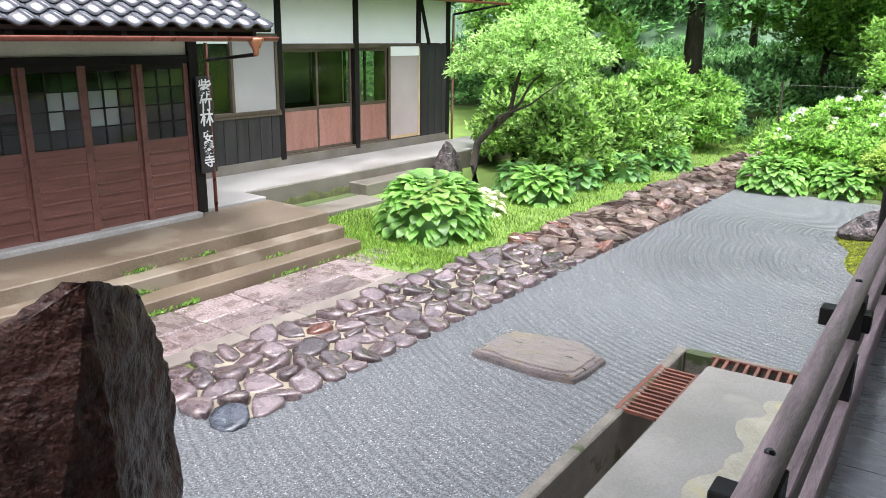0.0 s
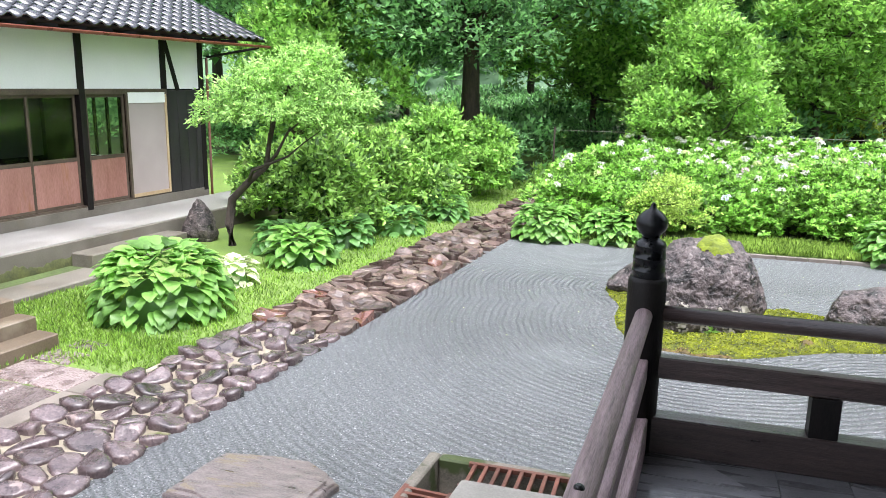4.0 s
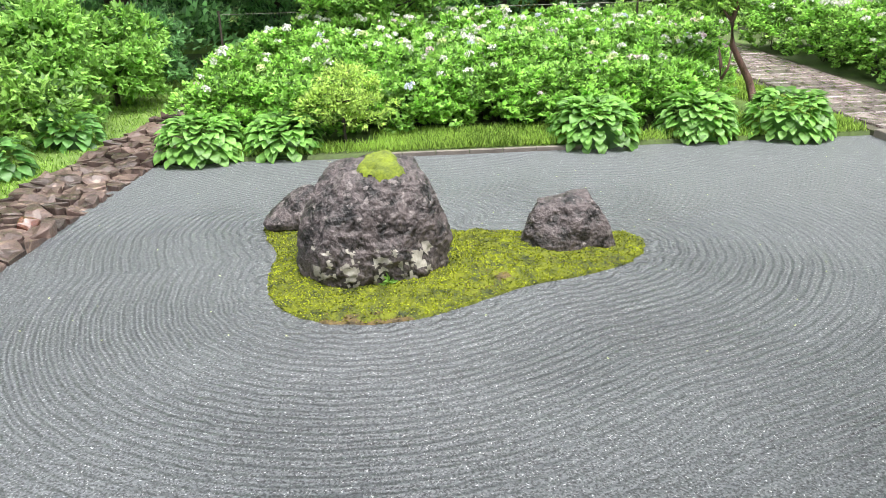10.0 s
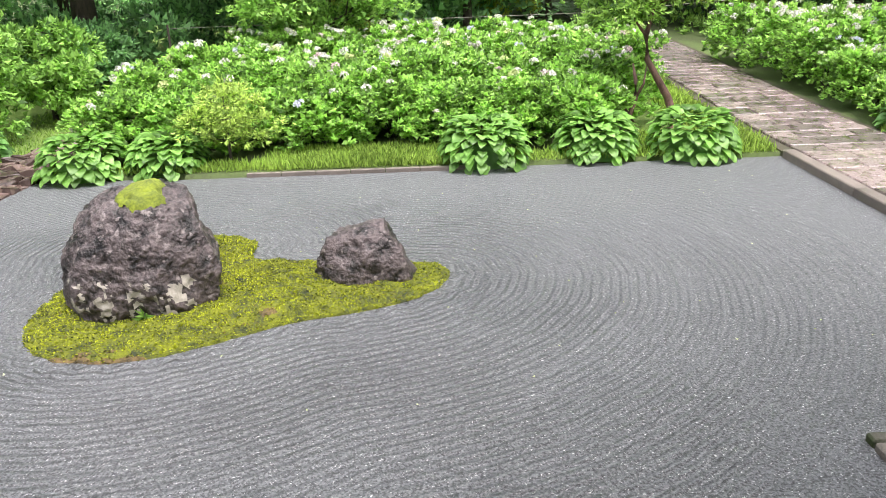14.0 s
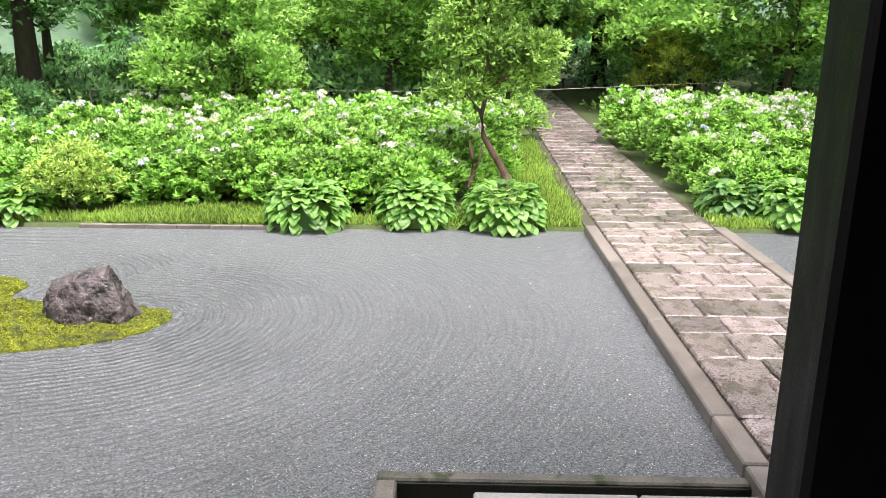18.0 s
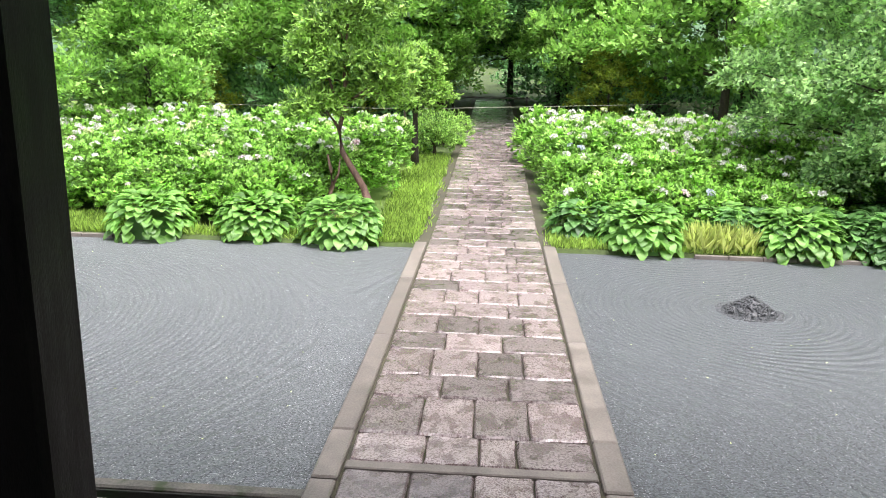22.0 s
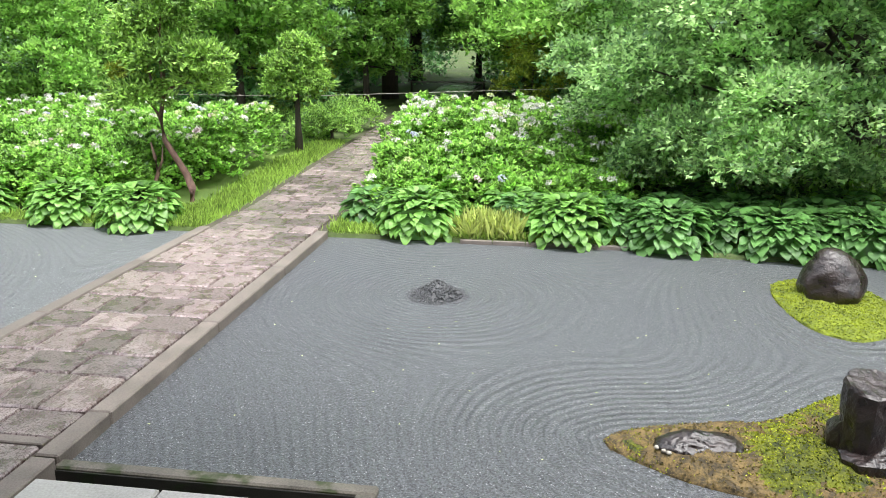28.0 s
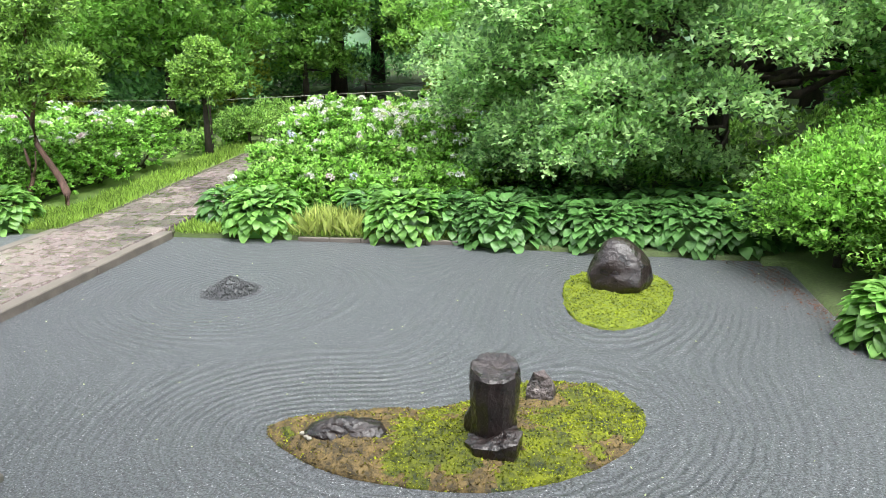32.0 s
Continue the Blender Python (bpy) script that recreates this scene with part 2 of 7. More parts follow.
M["moss_dark"] = material("moss_dark", (0.03, 0.035, 0.012), (0.09, 0.10, 0.03), 0.95, 6, 40, 0.8)
M["moss_bright"] = material("moss_bright", (0.062, 0.085, 0.010), (0.22, 0.275, 0.022), 0.95, 9, 55, 0.5, dist=0.015, vary=0.0)
M["grass_soil"] = material("grass_soil", (0.09, 0.15, 0.028), (0.20, 0.30, 0.06), 0.9, 1.2, 50, 0.8, dist=0.03, vary=0)
M["soil"] = material("soil", (0.04, 0.05, 0.018), (0.10, 0.15, 0.04), 0.9, 0.7, 30, 0.8, dist=0.03, vary=0)
M["white_wall"] = material("white_wall", (0.84, 0.84, 0.83), (0.90, 0.90, 0.89), 0.8, 1.5, 40, 0.1, vary=0.02)
M["cream_wall"] = material("cream_wall", (0.60, 0.58, 0.51), (0.72, 0.70, 0.63), 0.8, 1.5, 40, 0.1, vary=0.02)
M["black_board"] = material("black_board", (0.010, 0.009, 0.010), (0.032, 0.029, 0.031), 0.55, 2, 40, 0.3, stretch=(6, 6, 0.6), vary=0.2)
M["door_brown"] = material("door_brown", (0.090, 0.034, 0.027), (0.19, 0.080, 0.064), 0.45, 2, 40, 0.3, stretch=(3, 1, 8), vary=0.12)
M["panel_red"] = material("panel_red", (0.22, 0.10, 0.075), (0.38, 0.20, 0.165), 0.5, 1.6, 30, 0.2, stretch=(3, 3, 0.5), spots=(0.24, 0.10, 0.04), spot_scale=1.4, vary=0.08)
M["frame_brown"] = material("frame_brown", (0.05, 0.035, 0.025), (0.12, 0.09, 0.065), 0.5, 3, 40, 0.2, vary=0.1)
M["screen_grey"] = material("screen_grey", (0.28, 0.275, 0.265), (0.36, 0.355, 0.345), 0.7, 1.5, 160, 0.1, vary=0.04)
M["mesh_pink"] = material("mesh_pink", (0.30, 0.25, 0.235), (0.40, 0.345, 0.33), 0.6, 1.2, 160, 0.1, vary=0.04)
M["pale_wood"] = material("pale_wood", (0.40, 0.28, 0.16), (0.58, 0.44, 0.28), 0.6, 3, 40, 0.2, vary=0.1)
M["tile"] = material("tile", (0.006, 0.007, 0.011), (0.02, 0.022, 0.03), 0.12, 5, 40, 0.06, vary=0.3, wet=1.0, rough_var=0.05)
M["copper"] = material("copper", (0.16, 0.045, 0.03), (0.30, 0.10, 0.07), 0.35, 5, 60, 0.15, metal=0.4)
M["copper_bright"] = material("copper_bright", (0.42, 0.16, 0.08), (0.62, 0.30, 0.17), 0.35, 14, 60, 0.6, metal=0.6)
M["rust"] = material("rust", (0.065, 0.021, 0.013), (0.165, 0.062, 0.040), 0.6, 12, 90, 0.4, vary=0.2)
M["paint_white"] = material("paint_white", (0.78, 0.78, 0.77), (0.88, 0.88, 0.87), 0.6, 3, 50, 0.05, vary=0)
M["bark"] = material("bark", (0.025, 0.018, 0.014), (0.09, 0.07, 0.055), 0.85, 5, 40, 1.0, stretch=(3, 3, 0.7), dist=0.03)
M["bark_red"] = material("bark_red", (0.07, 0.036, 0.024), (0.22, 0.125, 0.095), 0.7, 5, 40, 0.8, stretch=(3, 3, 0.7), dist=0.02)
M["bark_pale"] = material("bark_pale", (0.20, 0.18, 0.15), (0.42, 0.39, 0.34), 0.8, 5, 40, 0.5)
M["log_end"] = material("log_end", (0.25, 0.19, 0.12), (0.42, 0.34, 0.24), 0.8, 6, 60, 0.3)
# room linings: the darkness indoors is put into a near-black colour
M["interior_shade"] = material("interior_shade", (0.018, 0.016, 0.014), (0.04, 0.036, 0.031), 0.8, 2, 30, 0.1)
M["paper"] = material("paper", (0.62, 0.62, 0.58), (0.74, 0.74, 0.70), 0.8, 2, 80, 0.05, vary=0.05)
M["flower_white"] = leaf_material("flower_white", (0.62, 0.60, 0.52), (0.86, 0.83, 0.80), 0.7, 0.3, 3.0)
M["flower_pink"] = leaf_material("flower_pink", (0.66, 0.45, 0.50), (0.84, 0.72, 0.74), 0.7, 0.3, 3.0)
M["flower_blue"] = leaf_material("flower_blue", (0.50, 0.52, 0.72), (0.76, 0.76, 0.86), 0.7, 0.3, 3.0)
M["flower_lime"] = leaf_material("flower_lime", (0.45, 0.55, 0.18), (0.72, 0.78, 0.42), 0.7, 0.3, 3.0)
M["leaf_hydrangea"] = leaf_material("leaf_hydrangea", (0.125, 0.275, 0.048), (0.38, 0.68, 0.135), 0.45, 0.45, 1.4, tip=(0.46, 0.70, 0.16))
M["leaf_hosta"] = leaf_material("leaf_hosta", (0.0891, 0.223, 0.0372), (0.253, 0.491, 0.111), 0.38, 0.42, 2.0)
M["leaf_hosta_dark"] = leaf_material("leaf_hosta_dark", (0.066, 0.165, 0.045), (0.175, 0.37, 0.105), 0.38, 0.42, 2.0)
M["leaf_maple"] = leaf_material("leaf_maple", (0.16, 0.34, 0.07), (0.43, 0.67, 0.20), 0.5, 0.42, 0.9)
M["leaf_shrub"] = leaf_material("leaf_shrub", (0.085, 0.21, 0.040), (0.38, 0.62, 0.14), 0.5, 0.42, 1.1)
M["leaf_wood"] = leaf_material("leaf_wood", (0.068, 0.185, 0.070), (0.29, 0.56, 0.21), 0.5, 0.42, 0.35)
M["leaf_wood_dark"] = leaf_material("leaf_wood_dark", (0.048, 0.130, 0.060), (0.18, 0.38, 0.16), 0.5, 0.42, 0.35)
M["leaf_wood_light"] = leaf_material("leaf_wood_light", (0.114, 0.272, 0.0429), (0.343, 0.601, 0.129), 0.5, 0.42, 0.5)
M["leaf_wood_yellow"] = leaf_material("leaf_wood_yellow", (0.154, 0.242, 0.0275), (0.374, 0.462, 0.066), 0.5, 0.42, 0.7)
M["leaf_zelkova"] = leaf_material("leaf_zelkova", (0.18, 0.37, 0.14), (0.62, 0.84, 0.38), 0.40, 0.42, 0.7)
M["leaf_garden"] = leaf_material("leaf_garden", (0.080, 0.20, 0.036), (0.37, 0.60, 0.12), 0.45, 0.35, 1.2)
M["leaf_fuzzy"] = leaf_material("leaf_fuzzy", (0.20, 0.34, 0.055), (0.52, 0.70, 0.16), 0.6, 0.45, 2.5)
M["grass"] = leaf_material("grass", (0.114, 0.228, 0.0258), (0.31, 0.497, 0.0828), 0.6, 0.42, 0.8)
M["grass_light"] = leaf_material("grass_light", (0.17, 0.30, 0.04), (0.42, 0.60, 0.12), 0.6, 0.42, 0.8)
M["grass_yellow"] = leaf_material("grass_yellow", (0.32, 0.42, 0.08), (0.60, 0.68, 0.22), 0.6, 0.35, 0.8)


# ---- makers ----
def mesh_of(name, verts, faces, mat, smooth=False, mats=None, index=None):
    me = bpy.data.meshes.new(name)
    me.from_pydata(verts, [], faces)
    for m in (mats or [mat]):
        me.materials.append(m)
    if smooth:
        me.polygons.foreach_set("use_smooth", [True] * len(me.polygons))
    if index is not None:
        me.polygons.foreach_set("material_index", index)
    me.update()
    return me


def leaves_mesh(name, pos, along, across, size, width, mat, fold=0.25, plain=False):
    """Many folded leaves as one mesh: pos the stalk ends, along the midribs, across the blades' widths (unit vectors)."""
    k = len(pos)
    up = np.cross(along, across)
    size, width = size[:, None], width[:, None]
    a = pos
    mid = pos + along * size * 0.45 + up * size * 0.04
    left = mid - across * width * 0.5 + up * width * fold
    right = mid + across * width * 0.5 + up * width * fold
    tip = pos + along * size - up * size * 0.12
    if plain:
        me = bpy.data.meshes.new(name)
        me.vertices.add(3 * k)
        me.vertices.foreach_set("co", np.stack([left - along * size * 0.3, right - along * size * 0.15, tip], 1).reshape(-1).astype(np.float32))
        me.loops.add(3 * k)
        me.loops.foreach_set("vertex_index", np.arange(3 * k).astype(np.int32))
        me.polygons.add(k)
        me.polygons.foreach_set("loop_start", (3 * np.arange(k)).astype(np.int32))
        me.materials.append(mat)
        me.update(calc_edges=True)
        return me
    v = np.stack([a, left, tip, right], 1).reshape(-1, 3).astype(np.float32)
    me = bpy.data.meshes.new(name)
    me.vertices.add(4 * k)
    me.vertices.foreach_set("co", v.ravel())
    base = 4 * np.arange(k)[:, None]
    loops = (base + np.array([0, 2, 1, 0, 3, 2])).ravel()
    me.loops.add(6 * k)
    me.loops.foreach_set("vertex_index", loops.astype(np.int32))
    me.polygons.add(2 * k)
    me.polygons.foreach_set("loop_start", (3 * np.arange(2 * k)).astype(np.int32))
    me.materials.append(mat)
    me.update(calc_edges=True)
    return me


def unit(v):
    return v / np.maximum(np.linalg.norm(v, axis=-1, keepdims=True), 1e-9)


def clump_leaves(name, rng, clumps, per, size, mat, ratio=0.5, droop=0.3, out=0.7, shell=0.55, jitter=0.25, level=1.0, plain=False):
    """Leaves over a list of clumps (x, y, z, rx, ry, rz); each clump is broken into small sprays for an uneven outline."""
    ps, al, ac, sz = [], [], [], []
    for cx, cy, cz, rx, ry, rz in clumps:
        k = int(per * (rx * ry + ry * rz + rx * rz) / 3)
        sprays = max(k // 14, 3)
        d = unit(rng.normal(size=(sprays, 3)))
        d[:, 2] = np.where(d[:, 2] < -0.5, -d[:, 2], d[:, 2])
        r = shell + (1 - shell) * rng.random((sprays, 1)) ** 0.6 + rng.normal(size=(sprays, 1)) * 0.08
        c = d * r
        which = rng.integers(0, sprays, k)
        rad = np.array([rx, ry, rz])
        p = c[which] * rad + rng.normal(size=(k, 3)) * jitter * np.array([1, 1, 0.6]) * min(rx, rz, 1.2) * 0.55
        dirn = unit(d[which] * out + rng.normal(size=(k, 3)) * 0.55 + np.array([0, 0, -droop]))
        dirn[:, 2] *= level
        dirn = unit(dirn)
        side = unit(np.cross(dirn, np.array([0, 0, 1.0]) + rng.normal(size=(k, 3)) * 0.45))
        ps.append(p + np.array([cx, cy, cz]))
        al.append(dirn)
        ac.append(side)
        sz.append(size * (0.6 + 0.8 * rng.random(k)))
    ps, al, ac, sz = map(np.concatenate, (ps, al, ac, sz))
    return leaves_mesh(name, ps, al, ac, sz, sz * ratio, mat, plain=plain)


def tube(points, radii, sides=7):
    """Vertices and faces of a tapered tube along points."""
    pts = [Vector(p) for p in points]
    verts, faces = [], []
    for i, p in enumerate(pts):
        d = (pts[min(i + 1, len(pts) - 1)] - pts[max(i - 1, 0)]).normalized()
        q = d.to_track_quat("Z", "Y")
        for s in range(sides):
            a = 2 * math.pi * s / sides
            verts.append(p + q @ Vector((math.cos(a) * radii[i], math.sin(a) * radii[i], 0)))
    for i in range(len(pts) - 1):
        for s in range(sides):
            t = (s + 1) % sides
            faces.append((i * sides + s, i * sides + t, (i + 1) * sides + t, (i + 1) * sides + s))
    faces.append(tuple(range(sides))[::-1])
    faces.append(tuple((len(pts) - 1) * sides + s for s in range(sides)))
    return [tuple(v) for v in verts], faces


def thing(name, label, category, m=None, group="", kind=""):
    ob = new(name)
    ob.empty_display_size = 0.1
    if m is not None:
        ob.matrix_world = m
    return tagged(ob, label, category, group, kind)


def under(ob, parent):
    ob.parent = parent
    return ob


def part(name, bm, mat, parent, label="", smooth=False):
    """One mesh object from a bmesh under a thing or a part."""
    me = bpy.data.meshes.new(name)
    bm.to_mesh(me)
    bm.free()
    me.materials.append(mat)
    if smooth:
        me.polygons.foreach_set("use_smooth", [True] * len(me.polygons))
    ob = new(name, me)
    ob.parent = parent
    return tagged(ob, label)


def piece(name, me, parent, m, label=""):
    ob = new(name, me)
    ob.parent = parent
    ob.matrix_basis = m
    return tagged(ob, label)


def box(x0, y0, z0, x1, y1, z1, bevel=0.0, bm=None, seg=1):
    bm = bm or bmesh.new()
    made = bmesh.ops.create_cube(bm, size=1, matrix=Matrix.Translation(((x0 + x1) / 2, (y0 + y1) / 2, (z0 + z1) / 2)) @ Matrix.Diagonal((x1 - x0, y1 - y0, z1 - z0, 1)))
    if bevel:
        edges = {e for v in made["verts"] for e in v.link_edges}
        bmesh.ops.bevel(bm, geom=list(edges), offset=bevel, segments=seg, affect="EDGES", profile=0.7)
    return bm


def lathe(profile, sides=28):
    """A turned solid from (radius, height) pairs."""
    bm = bmesh.new()
    rings = []
    for r, z in profile:
        rings.append([bm.verts.new((r * math.cos(2 * math.pi * s / sides), r * math.sin(2 * math.pi * s / sides), z)) for s in range(sides)])
    for a, b in zip(rings, rings[1:]):
        for s in range(sides):
            t = (s + 1) % sides
            bm.faces.new((a[s], a[t], b[t], b[s]))
    bm.faces.new(rings[0][::-1])
    bm.faces.new(rings[-1])
    return bm


def prism(outline, z0, z1, bevel=0.0):
    """An upright slab over an outline of (x, y) in order."""
    bm = bmesh.new()
    lo = [bm.verts.new((x, y, z0)) for x, y in outline]
    hi = [bm.verts.new((x, y, z1)) for x, y in outline]
    k = len(outline)
    bm.faces.new(lo[::-1])
    top = bm.faces.new(hi)
    for i in range(k):
        j = (i + 1) % k
        bm.faces.new((lo[i], lo[j], hi[j], hi[i]))
    bmesh.ops.recalc_face_normals(bm, faces=bm.faces)
    if bevel:
        bmesh.ops.bevel(bm, geom=list(top.edges), offset=bevel, segments=2, affect="EDGES")
    return bm


def rock_mesh(name, seed, size, mat, rough=0.18, cuts=7, detail=4, taper=0.0, lean=(0, 0), cut_depth=(0.62, 0.92)):
    """A stone: a ball cut by planes and roughened at three scales; its base lies at z = 0, sunk a little."""
    rng = random.Random(seed)
    bm = bmesh.new()
    bmesh.ops.create_icosphere(bm, subdivisions=detail, radius=1)
    planes = []
    for _ in range(cuts):
        d = Vector((rng.gauss(0, 1), rng.gauss(0, 1), rng.gauss(0.1, 0.7))).normalized()
        planes.append((d, rng.uniform(*cut_depth)))
    off = Vector((rng.uniform(-50, 50), rng.uniform(-50, 50), 0))
    for v in bm.verts:
        p = v.co.copy()
        for d, k in planes:
            e = p.dot(d) - k
            if e > 0:
                p -= d * e * 0.88
        nrm = v.co.normalized()
        p += nrm * rough * (0.5 * noise.noise(p * 1.7 + off) + 0.35 * noise.noise(p * 4.3 + off) + 0.22 * noise.noise(p * 10 + off) + 0.10 * noise.noise(p * 24 + off))
        h = (p.z + 1) / 2
        s = 1 - taper * h
        v.co = Vector((p.x * size[0] * s + lean[0] * h, p.y * size[1] * s + lean[1] * h, max(p.z + 0.72, -0.12) * size[2] / 1.6))
    me = bpy.data.meshes.new(name)
    bm.to_mesh(me)
    bm.free()
    me.materials.append(mat)
    me.polygons.foreach_set("use_smooth", [True] * len(me.polygons))
    return me


def shaped_rock(name, seed, height, profile, mat, rough=0.09, detail=5, boxy=0.55, ridge=1.0, freq=1.0, facets=9, depth=(0.70, 0.92)):
    """A stone whose plan at each height runs from x0 to x1 and y0 to y1 (profile: height share, x0, x1, y0, y1), with a craggy skin."""
    rng = random.Random(seed)
    off = Vector((rng.uniform(-50, 50), rng.uniform(-50, 50), rng.uniform(-50, 50)))
    hs = [p[0] for p in profile]
    half = Vector((max(p[2] - p[1] for p in profile) / 2, max(p[4] - p[3] for p in profile) / 2, height * 0.55))
    mid = Vector((0, 0, height * 0.45))
    planes = []
    for _ in range(facets):
        planes.append((Vector((rng.gauss(0, 1), rng.gauss(0, 1), rng.gauss(0.25, 0.5))).normalized(), rng.uniform(*depth)))
    bm = bmesh.new()
    bmesh.ops.create_icosphere(bm, subdivisions=detail, radius=1)
    for v in bm.verts:
        n_ = v.co.normalized()
        h = 0.5 + 0.5 * math.copysign(abs(n_.z) ** 0.8, n_.z)
        flat = math.hypot(n_.x, n_.y)
        r = flat ** boxy
        x0, x1, y0, y1 = (float(np.interp(h, hs, [p[k] for p in profile])) for k in (1, 2, 3, 4))
        cx, sx = (n_.x / max(flat, 1e-6)), (n_.y / max(flat, 1e-6))
        cx = math.copysign(abs(cx) ** 0.8, cx)
        sx = math.copysign(abs(sx) ** 0.8, sx)
        p = Vector(((x0 + x1) / 2 + cx * r * (x1 - x0) / 2, (y0 + y1) / 2 + sx * r * (y1 - y0) / 2, height * (h * 1.04 - 0.04)))
        u = Vector(((p.x - mid.x) / half.x, (p.y - mid.y) / half.y, (p.z - mid.z) / half.z))
        for dn, k in planes:
            e = u.dot(dn) - k
            if e > 0:
                u -= dn * e * 0.75
        p = Vector((mid.x + u.x * half.x, mid.y + u.y * half.y, mid.z + u.z * half.z))
        q = p * freq
        d = 0.9 * noise.noise(q * 2.2 + off) + 0.55 * (1 - 2 * abs(noise.noise(q * 4.5 + off))) * ridge + 0.50 * (1 - 2 * abs(noise.noise(q * 9 + off))) * ridge + 0.34 * (1 - 2 * abs(noise.noise(q * 21 + off))) * ridge + 0.12 * noise.noise(q * 45 + off)
        v.co = p + Vector((n_.x, n_.y, n_.z * 0.6)) * d * rough
    me = bpy.data.meshes.new(name)
    bm.to_mesh(me)
    bm.free()
    me.materials.append(mat)
    me.polygons.foreach_set("use_smooth", [True] * len(me.polygons))
    return me

# ---- ground, gravel, channel ----
ISLE_A = [(-0.72, 6.92), (-0.58, 6.35), (-0.43, 6.05), (-0.47, 5.6), (-0.41, 5.1), (-0.18, 4.70), (0.2, 4.52), (0.66, 4.52), (1.12, 4.72), (1.62, 5.06),
          (2.14, 5.20), (2.64, 5.42), (2.92, 5.83), (2.82, 6.20), (2.3, 6.30), (1.77, 6.27), (1.3, 6.25), (1.0, 6.5), (1.05, 6.95), (0.6, 7.2), (0.0, 7.15), (-0.45, 7.12)]
ISLE_B = [(12.56, 4.32), (12.78, 4.50), (13.1, 4.56), (13.5, 4.62), (13.98, 4.86), (14.32, 5.16), (14.68, 5.36), (15.06, 5.26), (15.30, 4.90), (15.17, 4.38), (14.80, 3.98),
          (14.38, 3.76), (14.0, 3.70), (13.62, 3.73), (13.22, 3.81), (12.86, 4.02)]
ISLE_C = [(14.78, 8.35), (14.66, 7.95), (14.64, 7.5), (14.68, 7.05), (14.80, 6.68), (15.10, 6.50), (15.40, 6.66), (15.62, 7.0), (15.78, 7.5), (15.84, 7.98), (15.70, 8.4), (15.22, 8.58)]
CONE = (11.02, 7.28)


def right_edge(y):
    """Where the gravel ends on the side of the clipped bushes."""
    return float(np.interp(y, [-9, 0, 3, 6.3, 7.7, 8.8, 9.3], [20.0, 19.4, 18.6, 17.45, 17.1, 17.0, 16.4]))


def rear_edge(x):
    return float(np.interp(x, [-4, 0, 12.9, 14.2, 15.2, 16.6], [9.62, 9.5, 9.58, 9.36, 9.22, 9.1]))


def house_out(x, y):
    """Distance in front of the house's door wall."""
    return (x + 6.8) * 0.9956 - (y - 1.55) * 0.0941


def ground_z(x, y):
    if house_out(x, y) < 3.55:
        return -0.06 + 0.035 * max(0, y - 18) + 0.00035 * max(0, y - 40) ** 2
    rise = 0.035 * max(0, y - 11) + 0.00035 * max(0, y - 40) ** 2
    if y > rear_edge(x) - 0.02 or x > right_edge(y) + 0.02:
        return 0.05 + rise
    return -0.7


def grid(name, xs, ys, zf, mat, keep=None):
    nx, ny = len(xs), len(ys)
    verts = [(x, y, zf(x, y)) for y in ys for x in xs]
    faces = [(j * nx + i, j * nx + i + 1, (j + 1) * nx + i + 1, (j + 1) * nx + i) for j in range(ny - 1) for i in range(nx - 1)
             if keep is None or keep((xs[i] + xs[i + 1]) / 2, (ys[j] + ys[j + 1]) / 2)]
    return mesh_of(name, verts, faces, mat, True)


def lines(*spans):
    out = []
    for a, b, step in spans:
        out += list(np.arange(a, b - 1e-6, step))
    return [float(v) for v in out] + [float(spans[-1][1])]


gx = lines((-900, -100, 100), (-100, -30, 10), (-30, -10, 1), (-10, 24, 0.25), (24, 40, 1), (40, 100, 10), (100, 900, 100))
gy = lines((-900, -100, 100), (-100, -12, 8), (-12, 8.8, 0.4), (8.8, 9.8, 0.1), (9.8, 16, 0.4), (16, 60, 2), (60, 100, 10), (100, 900, 100))
ground = tagged(new("ground", grid("ground", gx, gy, ground_z, M["soil"])), "dark mossy soil under the plants and woods", "ground", kind="structure")


def in_temple(x, y):
    return (x > -1.372 + 0.063 * (y - 1.72) and y < 1.70) or (5.2 < x < 9.1 and y < 3.30) or (9.1 <= x < 11.1 and y < 3.40)


def smooth_ring(pts, k):
    """A closed outline made rounder and denser."""
    for _ in range(k):
        out = []
        for i, (x, y) in enumerate(pts):
            x2, y2 = pts[(i + 1) % len(pts)]
            out += [(0.75 * x + 0.25 * x2, 0.75 * y + 0.25 * y2), (0.25 * x + 0.75 * x2, 0.25 * y + 0.75 * y2)]
        pts = out
    return pts


def rake_field(vx, vy):
    """Distance to the nearest isle, blended softly: the rake follows its level lines."""
    total = np.zeros_like(vx)
    for ring, w in ((ISLE_A, 1.0), (ISLE_B, 1.0), (ISLE_C, 1.0), ([(CONE[0] + 0.3 * math.cos(a), CONE[1] + 0.3 * math.sin(a)) for a in np.arange(0, 6.28, 0.5)], 1.0)):
        r = np.array(smooth_ring(ring, 1))
        d = np.sqrt(np.min((vx[:, None] - r[None, :, 0]) ** 2 + (vy[:, None] - r[None, :, 1]) ** 2, 1))
        total += np.exp(-d * 1.7)
    return -np.log(total) / 1.7


RAKE = 0.075


